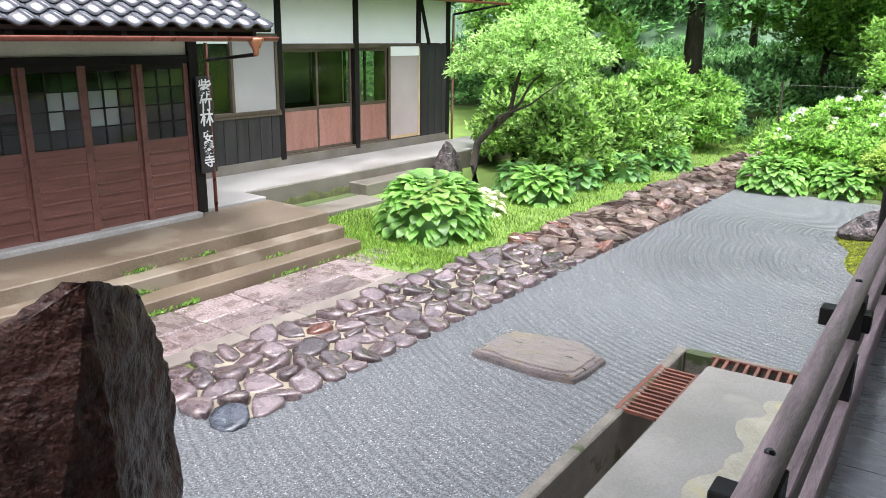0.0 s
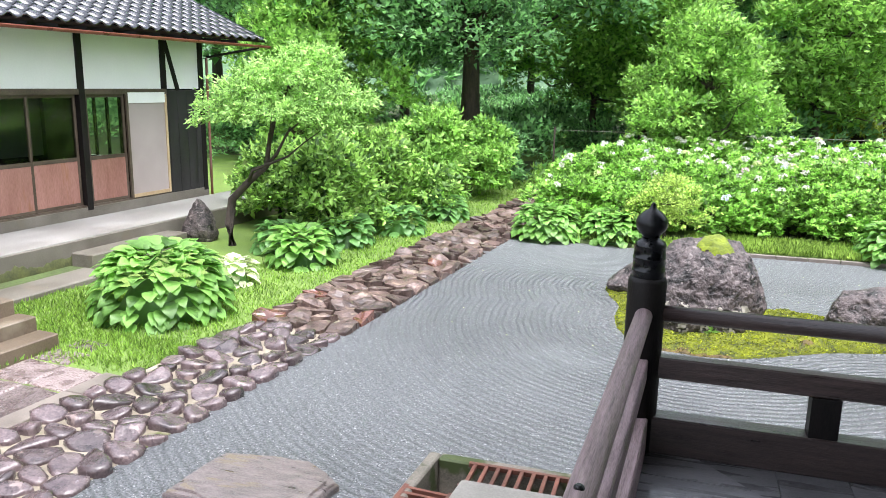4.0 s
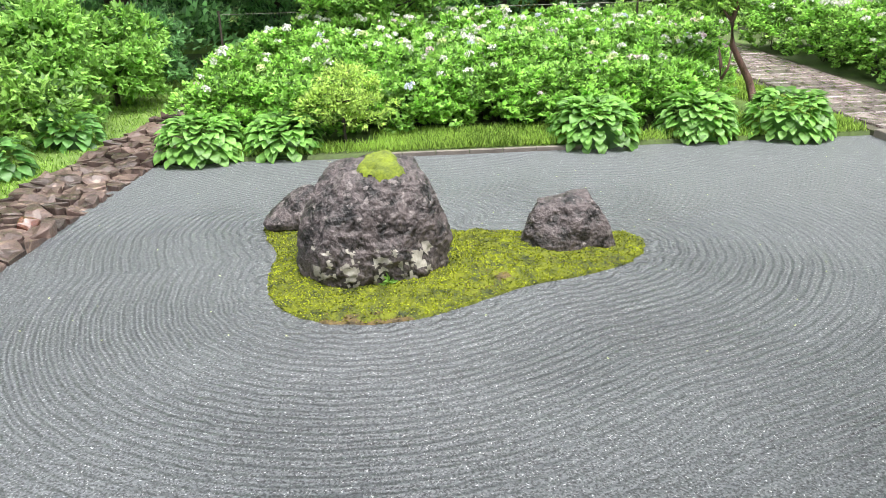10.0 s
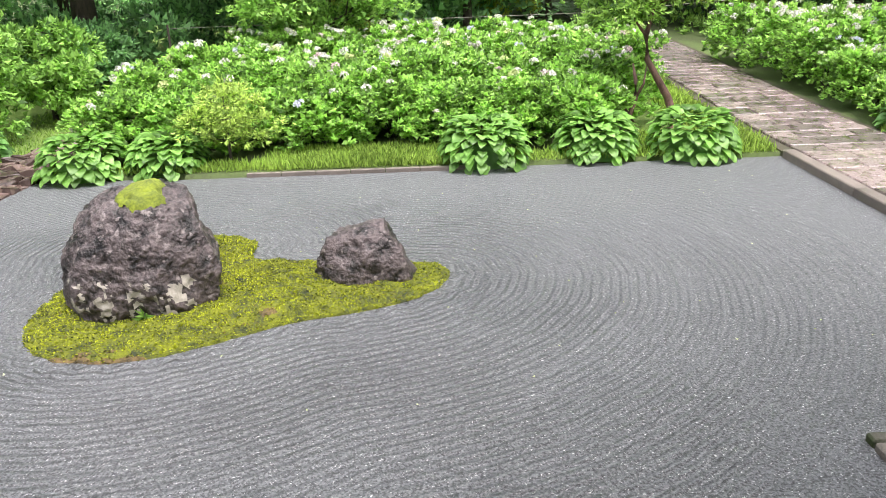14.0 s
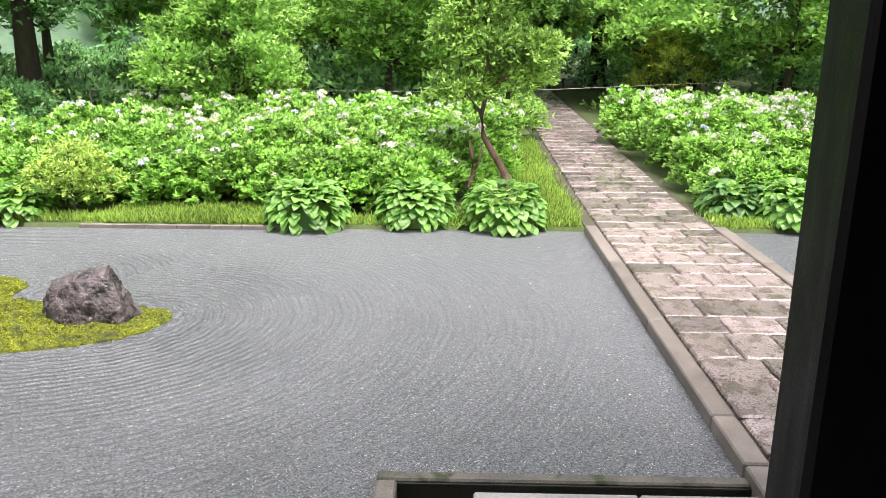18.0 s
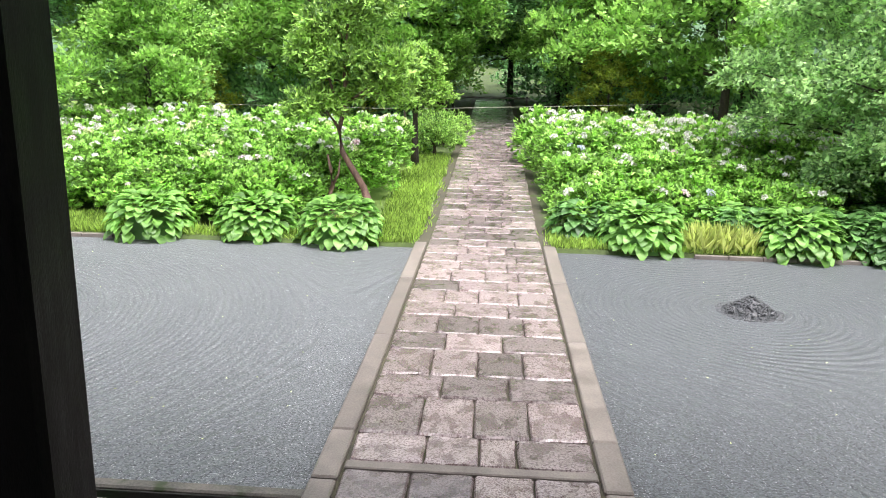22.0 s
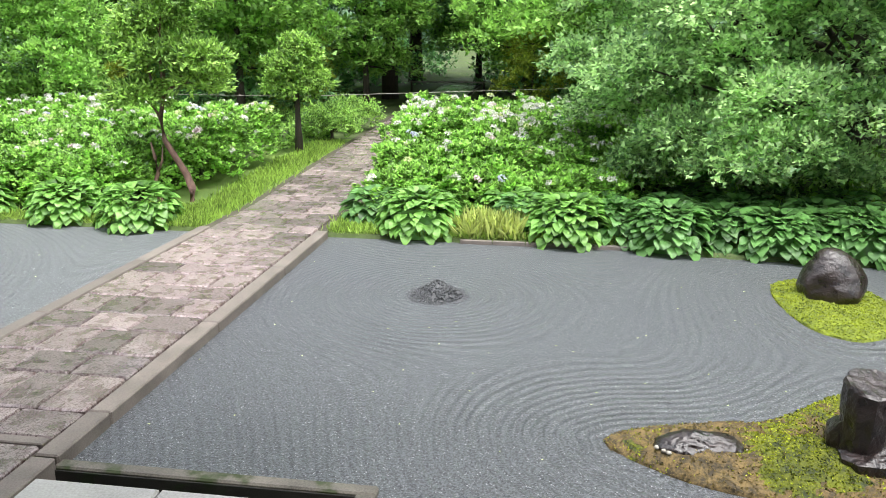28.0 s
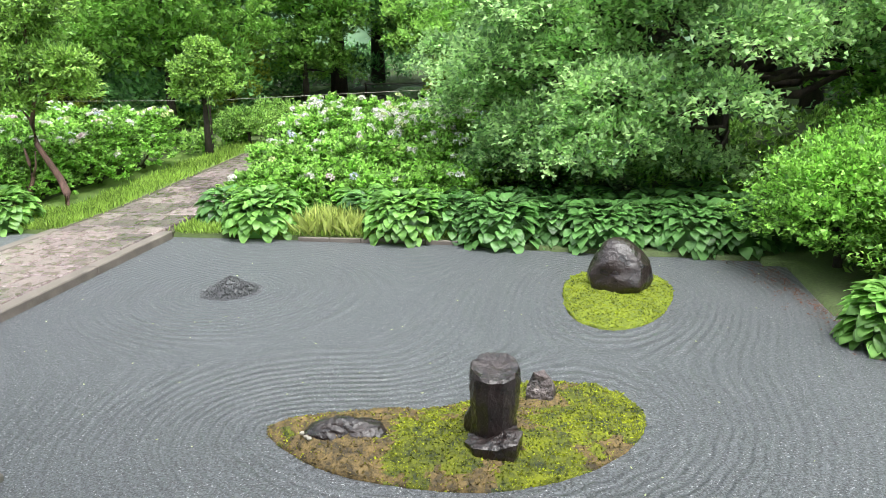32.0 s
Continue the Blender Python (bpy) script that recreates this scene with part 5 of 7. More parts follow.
def moss_patch(body, centre, reach, thick, mat, seed):
    """A cushion of moss that lies on part of a stone's skin."""
    me, keep = body.data, {}
    verts, faces = [], []
    def inside(c):
        return 1 - math.hypot((c.x - centre[0]) / reach[0], (c.y - centre[1]) / reach[1]) + 0.5 * noise.noise(c * 6 + Vector((seed, 0, 0)))
    for poly in me.polygons:
        if poly.center.z > centre[2] and inside(poly.center) > 0:
            f = []
            for i in poly.vertices:
                if i not in keep:
                    keep[i] = len(verts)
                    v = me.vertices[i]
                    k = max(0.0, min(1.0, inside(v.co) * 3))
                    verts.append(tuple(v.co + (v.normal + Vector((0, 0, 0.5))) * (thick * (math.sqrt(k) + 0.25 * noise.noise(v.co * 22)) - 0.004)))
                f.append(keep[i])
            faces.append(f)
    return mesh_of("moss_cap", verts, faces, mat, True)


cap = new("moss_cap", moss_patch(body, (0.12, -0.08, 0.72), (0.21, 0.22), 0.032, M["moss_bright"], 4))
cap.parent = big
tagged(cap, "yellow-green moss cap")
body.data.materials.append(M["lichen"])
for poly in body.data.polygons:
    c = poly.center
    if 0.04 < c.z < 0.36 and poly.normal.y < -0.2 and abs(c.x - 0.0) < 0.5 and noise.noise(c * 8 + Vector((3, 1, 7))) + 0.9 * noise.noise(c * 24) > 0.20 + 0.6 * max(0, c.z - 0.22):
        poly.material_index = 1
fern = under(new("fern_sprig", leaves_mesh("fern_sprig", np.zeros((9, 3)), unit(np.random.default_rng(3).normal(size=(9, 3)) + np.array([0, -0.6, 0.9])), unit(np.random.default_rng(4).normal(size=(9, 3))), np.full(9, 0.09), np.full(9, 0.035), M["leaf_wood_light"])), big)
fern.location = (0.12, -0.52, 0.09)
small = new("boulder", hewn("boulder", ((-0.44, -0.08, -0.04), (-0.30, -0.27, -0.04), (0.10, -0.31, -0.04), (0.42, -0.22, -0.04), (0.45, 0.1, -0.04), (0.2, 0.29, -0.04), (-0.3, 0.26, -0.04), (-0.37, -0.12, 0.2), (0.36, -0.2, 0.22), (0.05, -0.27, 0.26), (-0.28, -0.08, 0.385), (-0.2, 0.14, 0.40), (0.02, -0.17, 0.40), (0.21, -0.14, 0.47), (0.19, 0.02, 0.50), (0.02, 0.12, 0.45)), M["boulder"], 7, 1.1, 0.03, 5))
small.matrix_world = pose(2.14, 5.95, 0.0)
tagged(small, "smaller rugged purple-grey boulder with a slanting flat top", "rock")
crag("boulder", "low slanting purple-grey stone behind the large boulder", (-0.30, 6.7, 0.0), 0.44, [(0, -0.38, 0.45, -0.2, 0.25), (0.3, -0.34, 0.45, -0.18, 0.25), (0.7, -0.1, 0.42, -0.1, 0.22), (1, 0.1, 0.32, -0.02, 0.15)], M["boulder"], 31, rough=0.035, freq=1.6)
crag("boulder", "round wet dark brown boulder on bright moss", (15.24, 7.8, 0.0), 0.56, [(0, -0.36, 0.36, -0.28, 0.28), (0.25, -0.36, 0.36, -0.3, 0.28), (0.6, -0.28, 0.30, -0.22, 0.25), (0.88, -0.21, 0.19, -0.14, 0.18), (1, -0.16, 0.11, -0.09, 0.14)], M["boulder_wet"], 41, rough=0.022, ridge=0.6, boxy=0.45, freq=1.6, facets=6, depth=(0.82, 0.98))
crag("flat_rock", "low dark wet rock lying in the moss", (13.26, 4.2, 0.03), 0.14, [(0, -0.31, 0.30, -0.14, 0.14), (0.4, -0.30, 0.29, -0.13, 0.14), (0.8, -0.22, 0.2, -0.06, 0.1), (1, -0.14, 0.1, -0.02, 0.06)], M["boulder_wet"], 51, rough=0.022, freq=3)
for i, (dx, dy) in enumerate(((-0.31, -0.07), (-0.27, -0.11), (-0.24, -0.13), (0.27, -0.03), (0.31, 0.0), (0.24, 0.05), (0.35, -0.02))):
    crag("pebble", "tiny pale pebble beside the flat rock", (13.26 + dx, 4.2 + dy, 0.085), 0.022, [(0, -0.012, 0.012, -0.012, 0.012), (0.5, -0.017, 0.016, -0.014, 0.014), (1, -0.008, 0.008, -0.008, 0.008)], M["lichen"], 500 + i, rough=0.004, detail=2, freq=6)
small = new("small_rock", hewn("small_rock", ((-0.11, -0.09, -0.02), (0.11, -0.10, -0.02), (0.13, 0.08, -0.02), (-0.1, 0.1, -0.02), (-0.10, -0.06, 0.14), (-0.05, -0.02, 0.24), (0.03, 0.02, 0.25), (0.10, -0.04, 0.17), (0.08, 0.07, 0.15)), M["boulder"], 12, 0.8, 0.025, 4))
small.matrix_world = pose(14.50, 4.94, 0.05) @ Matrix.Scale(0.88, 4)
tagged(small, "small pointed grey rock behind the cut stone", "rock")
tagged(new("standing_stone", hewn("standing_stone", ((-1.66, -3.33, 1.97), (-1.72, -3.37, 1.96), (-1.74, -3.21, 1.90), (-1.74, -3.39, 1.87), (-1.77, -3.44, 1.82), (-1.80, -3.50, 1.79), (-1.90, -3.66, 1.70), (-1.88, -3.05, 1.79), (-1.94, -2.96, 1.66), (-2.00, -2.92, 1.50), (-2.13, -2.77, 1.25), (-2.09, -2.84, 0.91), (-1.77, -3.25, 1.66), (-1.71, -3.38, 1.54), (-1.68, -3.46, 1.43), (-2.20, -2.72, 0.00), (-1.78, -3.25, 0.00), (-1.85, -3.90, 0.00), (-2.70, -3.50, 0.00), (-2.60, -2.80, 0.00), (-2.50, -3.20, 1.30)), M["boulder_brown"], 0, 0.8, 0.03, 6)), "tall pointed wet brown standing stone beside the veranda", "rock")
crag("garden_stone", "small pointed grey stone standing by the terrace", (-7.33, 7.7, -0.08), 0.70, [(0, -0.34, 0.34, -0.25, 0.25), (0.4, -0.24, 0.25, -0.2, 0.2), (1, -0.04, 0.05, -0.05, 0.05)], M["boulder"], 81, rough=0.035, freq=1.5, detail=4)
flag = thing("stepping_stone", "broad flat weathered flagstone lying on the gravel", "rock")
frng = random.Random(6)
base_ring = [(-2.80, 0.68), (-2.78, 0.95), (-2.72, 1.25), (-2.42, 1.30), (-2.12, 1.33), (-1.96, 1.24), (-1.82, 1.12), (-1.85, 0.86), (-1.88, 0.64), (-2.25, 0.60), (-2.55, 0.64)]
for i, (shrink, z0, z1) in enumerate(((1.0, -0.03, 0.045), (0.965, 0.044, 0.062), (0.90, 0.061, 0.074))):
    ring = []
    for j, (x, y) in enumerate(base_ring):
        x2, y2 = base_ring[(j + 1) % len(base_ring)]
        for t in (0, 0.33, 0.66):
            k = shrink + frng.uniform(-0.025, 0.02) - (0.07 * frng.random() if i == 2 else 0)
            ring.append((-2.31 + (x + (x2 - x) * t + 2.31) * k, 0.96 + (y + (y2 - y) * t - 0.96) * k))
    part("layer", prism(ring, z0, z1, 0.006), M["flagstone"], flag)

# cut stone like a boot
cut = thing("cut_stone", "dark wet cut stone post with a flat top and a foot", "rock", pose(14.23, 4.19, 0.02) @ Matrix.Diagonal((0.84, 0.9, 1, 1)))
def round_rings(rings, sides=11):
    """Corners of a roughly round stone: rings of (height, centre x, centre y, half width, half depth, tilt)."""
    return [(cx + rx * math.cos(6.2832 * i / sides), cy + ry * math.sin(6.2832 * i / sides), z + tilt * math.sin(6.2832 * i / sides)) for z, cx, cy, rx, ry, tilt in rings for i in range(sides)]


under(new("post", hewn("post", round_rings(((0.0, 0.0, 0.0, 0.165, 0.15, 0), (0.32, 0.0, 0.0, 0.165, 0.155, 0), (0.585, 0.01, -0.005, 0.19, 0.17, 0.035), (0.605, 0.012, 0.0, 0.18, 0.16, 0.035))), M["boulder_wet"], 5, 0.75, 0.028)), cut)
under(new("foot", hewn("foot", ((-0.18, -0.06, 0.15), (0.15, -0.06, 0.21), (0.225, -0.16, 0.225), (0.20, -0.26, 0.19), (0.05, -0.29, 0.155), (-0.12, -0.27, 0.15), (-0.19, -0.17, 0.14), (-0.16, -0.10, -0.05), (-0.08, -0.25, -0.05), (0.12, -0.25, -0.05), (0.16, -0.12, -0.05)), M["boulder_wet"], 9, 0.8, 0.026)), cut)
under(new("rear_bulge", hewn("rear_bulge", ((-0.24, 0.02, -0.04), (-0.12, -0.06, -0.04), (0.0, 0.24, -0.04), (-0.20, 0.22, -0.04), (-0.23, 0.05, 0.20), (-0.16, 0.0, 0.32), (-0.08, 0.14, 0.34), (-0.18, 0.2, 0.24)), M["boulder_wet"], 11, 0.8, 0.03)), cut)

# gravel cone
crng = random.Random(2)
bm = bmesh.new()
bmesh.ops.create_cone(bm, segments=24, radius1=0.27, radius2=0.03, depth=0.18, matrix=Matrix.Translation((0, 0, 0.072)))
for i in range(760):
    a, d = crng.uniform(0, 6.283), 0.34 * math.sqrt(crng.random())
    s_ = crng.uniform(0.008, 0.018)
    bmesh.ops.create_icosphere(bm, subdivisions=1, radius=s_, matrix=Matrix.Translation((d * math.cos(a), d * math.sin(a), 0.18 * max(0, 1 - d / 0.29))) @ Euler((a, d * 30, 0)).to_matrix().to_4x4() @ Matrix.Diagonal((1.2, 0.9, 0.7, 1)))
cm = bpy.data.meshes.new("gravel_cone")
bm.to_mesh(cm)
bm.free()
cm.materials.append(material("coarse_gravel", (0.02, 0.02, 0.022), (0.12, 0.125, 0.13), 0.6, 40, 120, 0.4, vary=0))
cone = tagged(new("gravel_cone", cm), "small cone of coarse dark gravel", "gravel")
cone.location = (CONE[0], CONE[1], 0.0)

# ---- plants ----
rng = np.random.default_rng(7)


def limb_mesh(name, paths, mat):
    v, f = [], []
    for pts, rad in paths:
        a, b = tube(pts, rad, 7)
        f += [tuple(i + len(v) for i in q) for q in b]
        v += a
    return mesh_of(name, v, f, mat, True)


def bend(a, b, k, wob, r):
    a, b = np.array(a, float), np.array(b, float)
    pts = [a + (b - a) * i / k + (r.normal(size=3) * wob * np.linalg.norm(b - a) * (0 < i < k)) for i in range(k + 1)]
    return [tuple(p) for p in pts]


def tree(name, label, category, loc, height, radius, clumps, leaf, size, per, bark, seed, trunk=None, ratio=0.5, droop=0.3, shell=0.5, group="", lean=(0, 0), jitter=0.25, split=0.45, plain=False):
    """Trunk, limbs to each clump, and a crown of leaves."""
    r = np.random.default_rng(seed)
    t = thing(name, label, category, pose(*loc), group)
    if trunk is None:
        trunk = [(0, 0, -0.2), (lean[0] * 0.3, lean[1] * 0.3, height * 0.3), (lean[0] * 0.7, lean[1] * 0.7, height * 0.62), (lean[0], lean[1], height * 0.92)]
    paths = [(trunk, [radius * (1.25 if i == 0 else 1 - 0.8 * i / (len(trunk) - 1)) for i in range(len(trunk))])]
    tz = np.array(trunk)
    for c in clumps:
        k = min(max(int(len(trunk) * split), 1), len(trunk) - 1)
        start = min((tz[i] for i in range(k, len(trunk))), key=lambda q: abs(q[2] - (c[2] - 0.5 * abs(c[0]) - 0.3 * c[5])))
        paths.append((bend(start, (c[0], c[1], c[2]), 4, 0.07, r), [radius * 0.42, radius * 0.3, radius * 0.2, radius * 0.12, radius * 0.05]))
    under(new("trunk", limb_mesh("trunk", paths, bark)), t)
    under(new("crown", clump_leaves("crown", r, clumps, per, size, leaf, ratio, droop, shell=shell, jitter=jitter, plain=plain)), t)
    return t


def random_clumps(seed, n, rx, ry, z0, z1, size, flat=0.6, waist=0.5):
    r = np.random.default_rng(seed)
    out = []
    for i in range(n):
        h = (i + 0.5) / n
        w = math.sin(math.pi * (0.18 + 0.75 * h)) ** 0.7
        a = 2.4 * i + r.normal() * 0.5
        d = (0.35 + 0.65 * r.random()) * w
        s = size * (0.7 + 0.6 * r.random())
        out.append((math.cos(a) * d * rx, math.sin(a) * d * ry, z0 + (z1 - z0) * h, s, s, s * flat))
    return out


# hydrangea bushes
def head_mesh(name, mat, seed):
    r = np.random.default_rng(seed)
    k = 46
    d = unit(r.normal(size=(k, 3)))
    d[:, 2] = np.abs(d[:, 2]) * 0.8 - 0.12
    p = d * np.array([0.075, 0.075, 0.055])
    side = unit(np.cross(d, r.normal(size=(k, 3))))
    return leaves_mesh(name, p, unit(side + 0.25 * d), unit(np.cross(side, d)), np.full(k, 0.045), np.full(k, 0.04), mat, 0.1)


HEADS = [head_mesh("flower_head", M[c], i) for i, c in enumerate(("flower_white", "flower_white", "flower_white", "flower_pink", "flower_lime", "flower_lime", "flower_blue"))]


def hydrangea(x, y, z, rx, ry, h, heads, seed, pale=0.5):
    r = np.random.default_rng(seed)
    t = thing("hydrangea_bush", "leafy green hydrangea bush with pale round flower heads", "bush", pose(x, y, z), "hydrangeas")
    clumps = [(0, 0, h * 0.45, rx * 0.95, ry * 0.95, h * 0.5)]
    for i in range(9):
        a = i * 2.4
        d = 0.3 + 0.45 * r.random()
        clumps.append((math.cos(a) * d * rx, math.sin(a) * d * ry, h * (0.55 + 0.25 * r.random()), rx * 0.42, ry * 0.42, h * 0.30))
    for i in range(6):
        a = -0.4 - i * 0.5
        clumps.append((math.cos(a) * 0.75 * rx, math.sin(a) * 0.75 * ry, h * 0.3, rx * 0.34, ry * 0.34, h * 0.3))
    under(new("leaves", clump_leaves("leaves", r, clumps, 1900 if y > 14 else 3400, 0.095 if y > 14 else 0.076, M["leaf_hydrangea"], 0.82, 0.1, 0.8, 0.7, 0.16, level=0.5)), t)
    stems = [(bend((0.1 * math.cos(i), 0.1 * math.sin(i), -0.05), (math.cos(i * 1.3) * 0.5 * rx, math.sin(i * 1.3) * 0.5 * ry, h * 0.6), 3, 0.05, r), [0.012, 0.010, 0.008, 0.006]) for i in range(8)]
    under(new("stem", limb_mesh("stem", stems, M["bark"])), t)
    for i in range(heads):
        c = clumps[1 + int(r.integers(0, 10 if r.random() < 0.8 else 15))]
        d = unit(r.normal(size=3))
        d[2] = abs(d[2]) + 0.8
        d[1] -= 0.3
        d = unit(d)
        k = 0 if r.random() < pale else int(r.integers(0, len(HEADS)))
        piece("flower_head", HEADS[k], t, Matrix.Translation((c[0] + d[0] * c[3] * 1.04, c[1] + d[1] * c[4] * 1.04, c[2] + d[2] * c[5] * 1.1)) @ Euler((d[1] * -0.8, d[0] * 0.8, r.random() * 6)).to_matrix().to_4x4() @ Matrix.Scale(0.5 + 0.5 * r.random(), 4))


def gz(x, y):
    return ground_z(x, y)


seed = 100
for row, (yy, hh, x0, x1, n, heads) in enumerate(((10.85, 0.92, -2.3, 5.3, 6, 6), (11.9, 1.12, -2.3, 5.8, 6, 13), (13.1, 1.22, -1.9, 6.4, 6, 24), (14.6, 1.3, -1.0, 6.4, 6, 32))):
    for i in range(n):
        seed += 1
        xx = x0 + (x1 - x0) * (i + 0.5) / n + random.uniform(-0.15, 0.15)
        yo = yy + random.uniform(-0.15, 0.15) + (0.3 if row == 0 and 0.5 < xx < 3.2 else 0)
        hydrangea(xx, yo, gz(xx, yo) - 0.03, 0.88, 0.85, hh * random.uniform(0.92, 1.06), heads, seed)
for row, (yy, hh, x0, x1, n, heads) in enumerate(((11.2, 0.75, 9.4, 13.0, 3, 5), (12.4, 1.0, 9.2, 14.4, 4, 15), (13.7, 1.2, 9.2, 14.8, 4, 40), (15.2, 1.3, 9.2, 14.6, 4, 52), (17.0, 1.2, 9.1, 12.6, 3, 24))):
    for i in range(n):
        seed += 1
        xx = x0 + (x1 - x0) * (i + 0.5) / n + random.uniform(-0.15, 0.15)
        yo = yy + random.uniform(-0.15, 0.15)
        hydrangea(xx, yo, gz(xx, yo) - 0.03, 0.88, 0.85, hh * random.uniform(0.94, 1.06), heads, seed, 0.75)


# hostas: every leaf an object on a shared mesh
def hosta_leaf(name, seed, mat):
    r = random.Random(seed)
    verts, faces = [], []
    rows = 6
    for i in range(rows + 1):
        u = i / rows
        w = 0.36 * math.sin(math.pi * min(u * 0.93 + 0.05, 1.0)) ** 0.8 * (1.12 - 0.5 * u)
        z = 0.10 * math.sin(u * 2.2) - 0.22 * u * u
        x = u
        for s in (-1, -0.5, 0, 0.5, 1):
            verts.append((x, s * w, z + 0.10 * abs(s) * w * 3 - 0.05 * s * s * u + r.uniform(-0.006, 0.006)))
    for i in range(rows):
        for j in range(4):
            a = i * 5 + j
            faces.append((a, a + 5, a + 6, a + 1))
    return mesh_of(name, verts, faces, mat, True)


HOSTA = {m: [hosta_leaf("hosta_leaf", i, M[m]) for i in range(3)] for m in ("leaf_hosta", "leaf_hosta_dark")}
STALK = mesh_of("stalks", *tube([(0, 0, 0), (0.3, 0, 0.25)], [0.02, 0.01], 5), M["leaf_hosta"], True)


def hosta(x, y, z, spread, height, n, leaf, seed, mat="leaf_hosta", label="lush green hosta with broad drooping ribbed leaves", joined=False):
    r = random.Random(seed)
    t = thing("hosta_plant", label, "plant", pose(x, y, z), "hostas")
    bm = bmesh.new()
    bmesh.ops.create_cone(bm, segments=9, radius1=spread * 0.5, radius2=spread * 0.3, depth=height * 0.5, matrix=Matrix.Translation((0, 0, height * 0.2)))
    part("stalk_base", bm, M["leaf_hosta_dark"], t, smooth=True)
    verts, faces = [], []
    for i in range(n):
        u = (i + 0.5) / n
        a = i * 2.39996 + r.uniform(-0.3, 0.3)
        d = spread * (0.18 + 0.62 * math.sqrt(u))
        h = height * (0.95 - 0.85 * u ** 1.6) + r.uniform(-0.05, 0.05) * height
        tilt = 30 - 75 * u ** 1.1 + r.uniform(-12, 12)
        s = leaf * r.uniform(0.75, 1.15)
        one, m = HOSTA[mat][r.randrange(3)], pose(math.cos(a) * d * 0.75, math.sin(a) * d * 0.75, max(h, 0.05)) @ Matrix.Rotation(a, 4, "Z") @ Matrix.Rotation(-radians(tilt) * 0.75, 4, "Y") @ Matrix.Rotation(radians(r.uniform(-22, 22)), 4, "X") @ Matrix.Diagonal((s, s * r.uniform(1.1, 1.45), s, 1))
        if joined:
            k = len(verts)
            verts += [tuple(m @ v.co) for v in one.vertices]
            faces += [tuple(k + q for q in f.vertices) for f in one.polygons]
        else:
            piece("leaf", one, t, m)
    if joined:
        under(new("leaves", mesh_of("leaves", verts, faces, M[mat], True)), t)


hosta(-5.35, 4.1, -0.06, 1.12, 0.76, 330, 0.215, 1)
hosta(-5.0, 6.75, -0.06, 0.68, 0.52, 120, 0.21, 2)
for i, (hx, hy, sp) in enumerate(((-4.95, 8.2, 0.62), (-4.5, 9.5, 0.6), (-4.2, 11.2, 0.65), (-5.7, 7.4, 0.55))):
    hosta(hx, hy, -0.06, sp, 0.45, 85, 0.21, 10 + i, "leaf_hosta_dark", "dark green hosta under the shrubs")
for i, (hx, hy, sp, hh) in enumerate(((-1.95, 9.85, 0.72, 0.45), (-0.85, 9.95, 0.62, 0.42), (3.4, 9.8, 0.72, 0.50), (4.9, 9.95, 0.66, 0.48), (6.15, 9.8, 0.70, 0.50),
                                      (10.35, 10.0, 0.75, 0.52), (12.45, 9.95, 0.75, 0.52), (13.8, 9.8, 0.75, 0.48), (15.15, 9.75, 0.78, 0.45), (16.3, 9.7, 0.7, 0.5), (11.6, 10.7, 0.6, 0.45), (17.5, 6.5, 0.44, 0.42))):
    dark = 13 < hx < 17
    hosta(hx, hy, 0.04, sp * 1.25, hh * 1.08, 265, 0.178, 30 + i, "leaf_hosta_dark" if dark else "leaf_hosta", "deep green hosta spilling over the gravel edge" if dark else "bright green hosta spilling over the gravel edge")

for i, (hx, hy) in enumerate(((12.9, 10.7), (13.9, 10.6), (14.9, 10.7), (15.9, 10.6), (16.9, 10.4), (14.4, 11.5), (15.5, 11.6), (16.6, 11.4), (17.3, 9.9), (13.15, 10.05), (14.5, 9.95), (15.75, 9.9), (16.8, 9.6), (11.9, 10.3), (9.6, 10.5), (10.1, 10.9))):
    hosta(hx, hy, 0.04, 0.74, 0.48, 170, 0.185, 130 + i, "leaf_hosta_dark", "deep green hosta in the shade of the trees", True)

# Japanese maple with a crooked trunk
tree("maple_tree", "small light green Japanese maple with a crooked trunk", "tree", (-6.6, 7.5, -0.06), 3.0, 0.085,
     [(0.95, 0.25, 2.68, 0.8, 0.75, 0.28), (0.45, 0.0, 2.42, 0.72, 0.65, 0.26), (1.6, 0.3, 2.32, 0.7, 0.65, 0.26), (1.0, -0.3, 2.12, 0.75, 0.6, 0.22), (0.0, -0.1, 2.1, 0.5, 0.45, 0.24), (1.25, 0.3, 2.98, 0.5, 0.5, 0.18), (1.75, 0.0, 2.0, 0.45, 0.4, 0.2)],
     M["leaf_maple"], 0.075, 7500, M["bark"], 5, [(0, 0, -0.1), (-0.05, 0, 0.35), (0.02, 0, 0.75), (0.32, 0.02, 1.05), (0.62, 0.05, 1.3), (0.68, 0.05, 1.65), (0.78, 0.1, 2.1), (0.95, 0.2, 2.5)], 0.42, 0.45, 0.25, jitter=0.3)
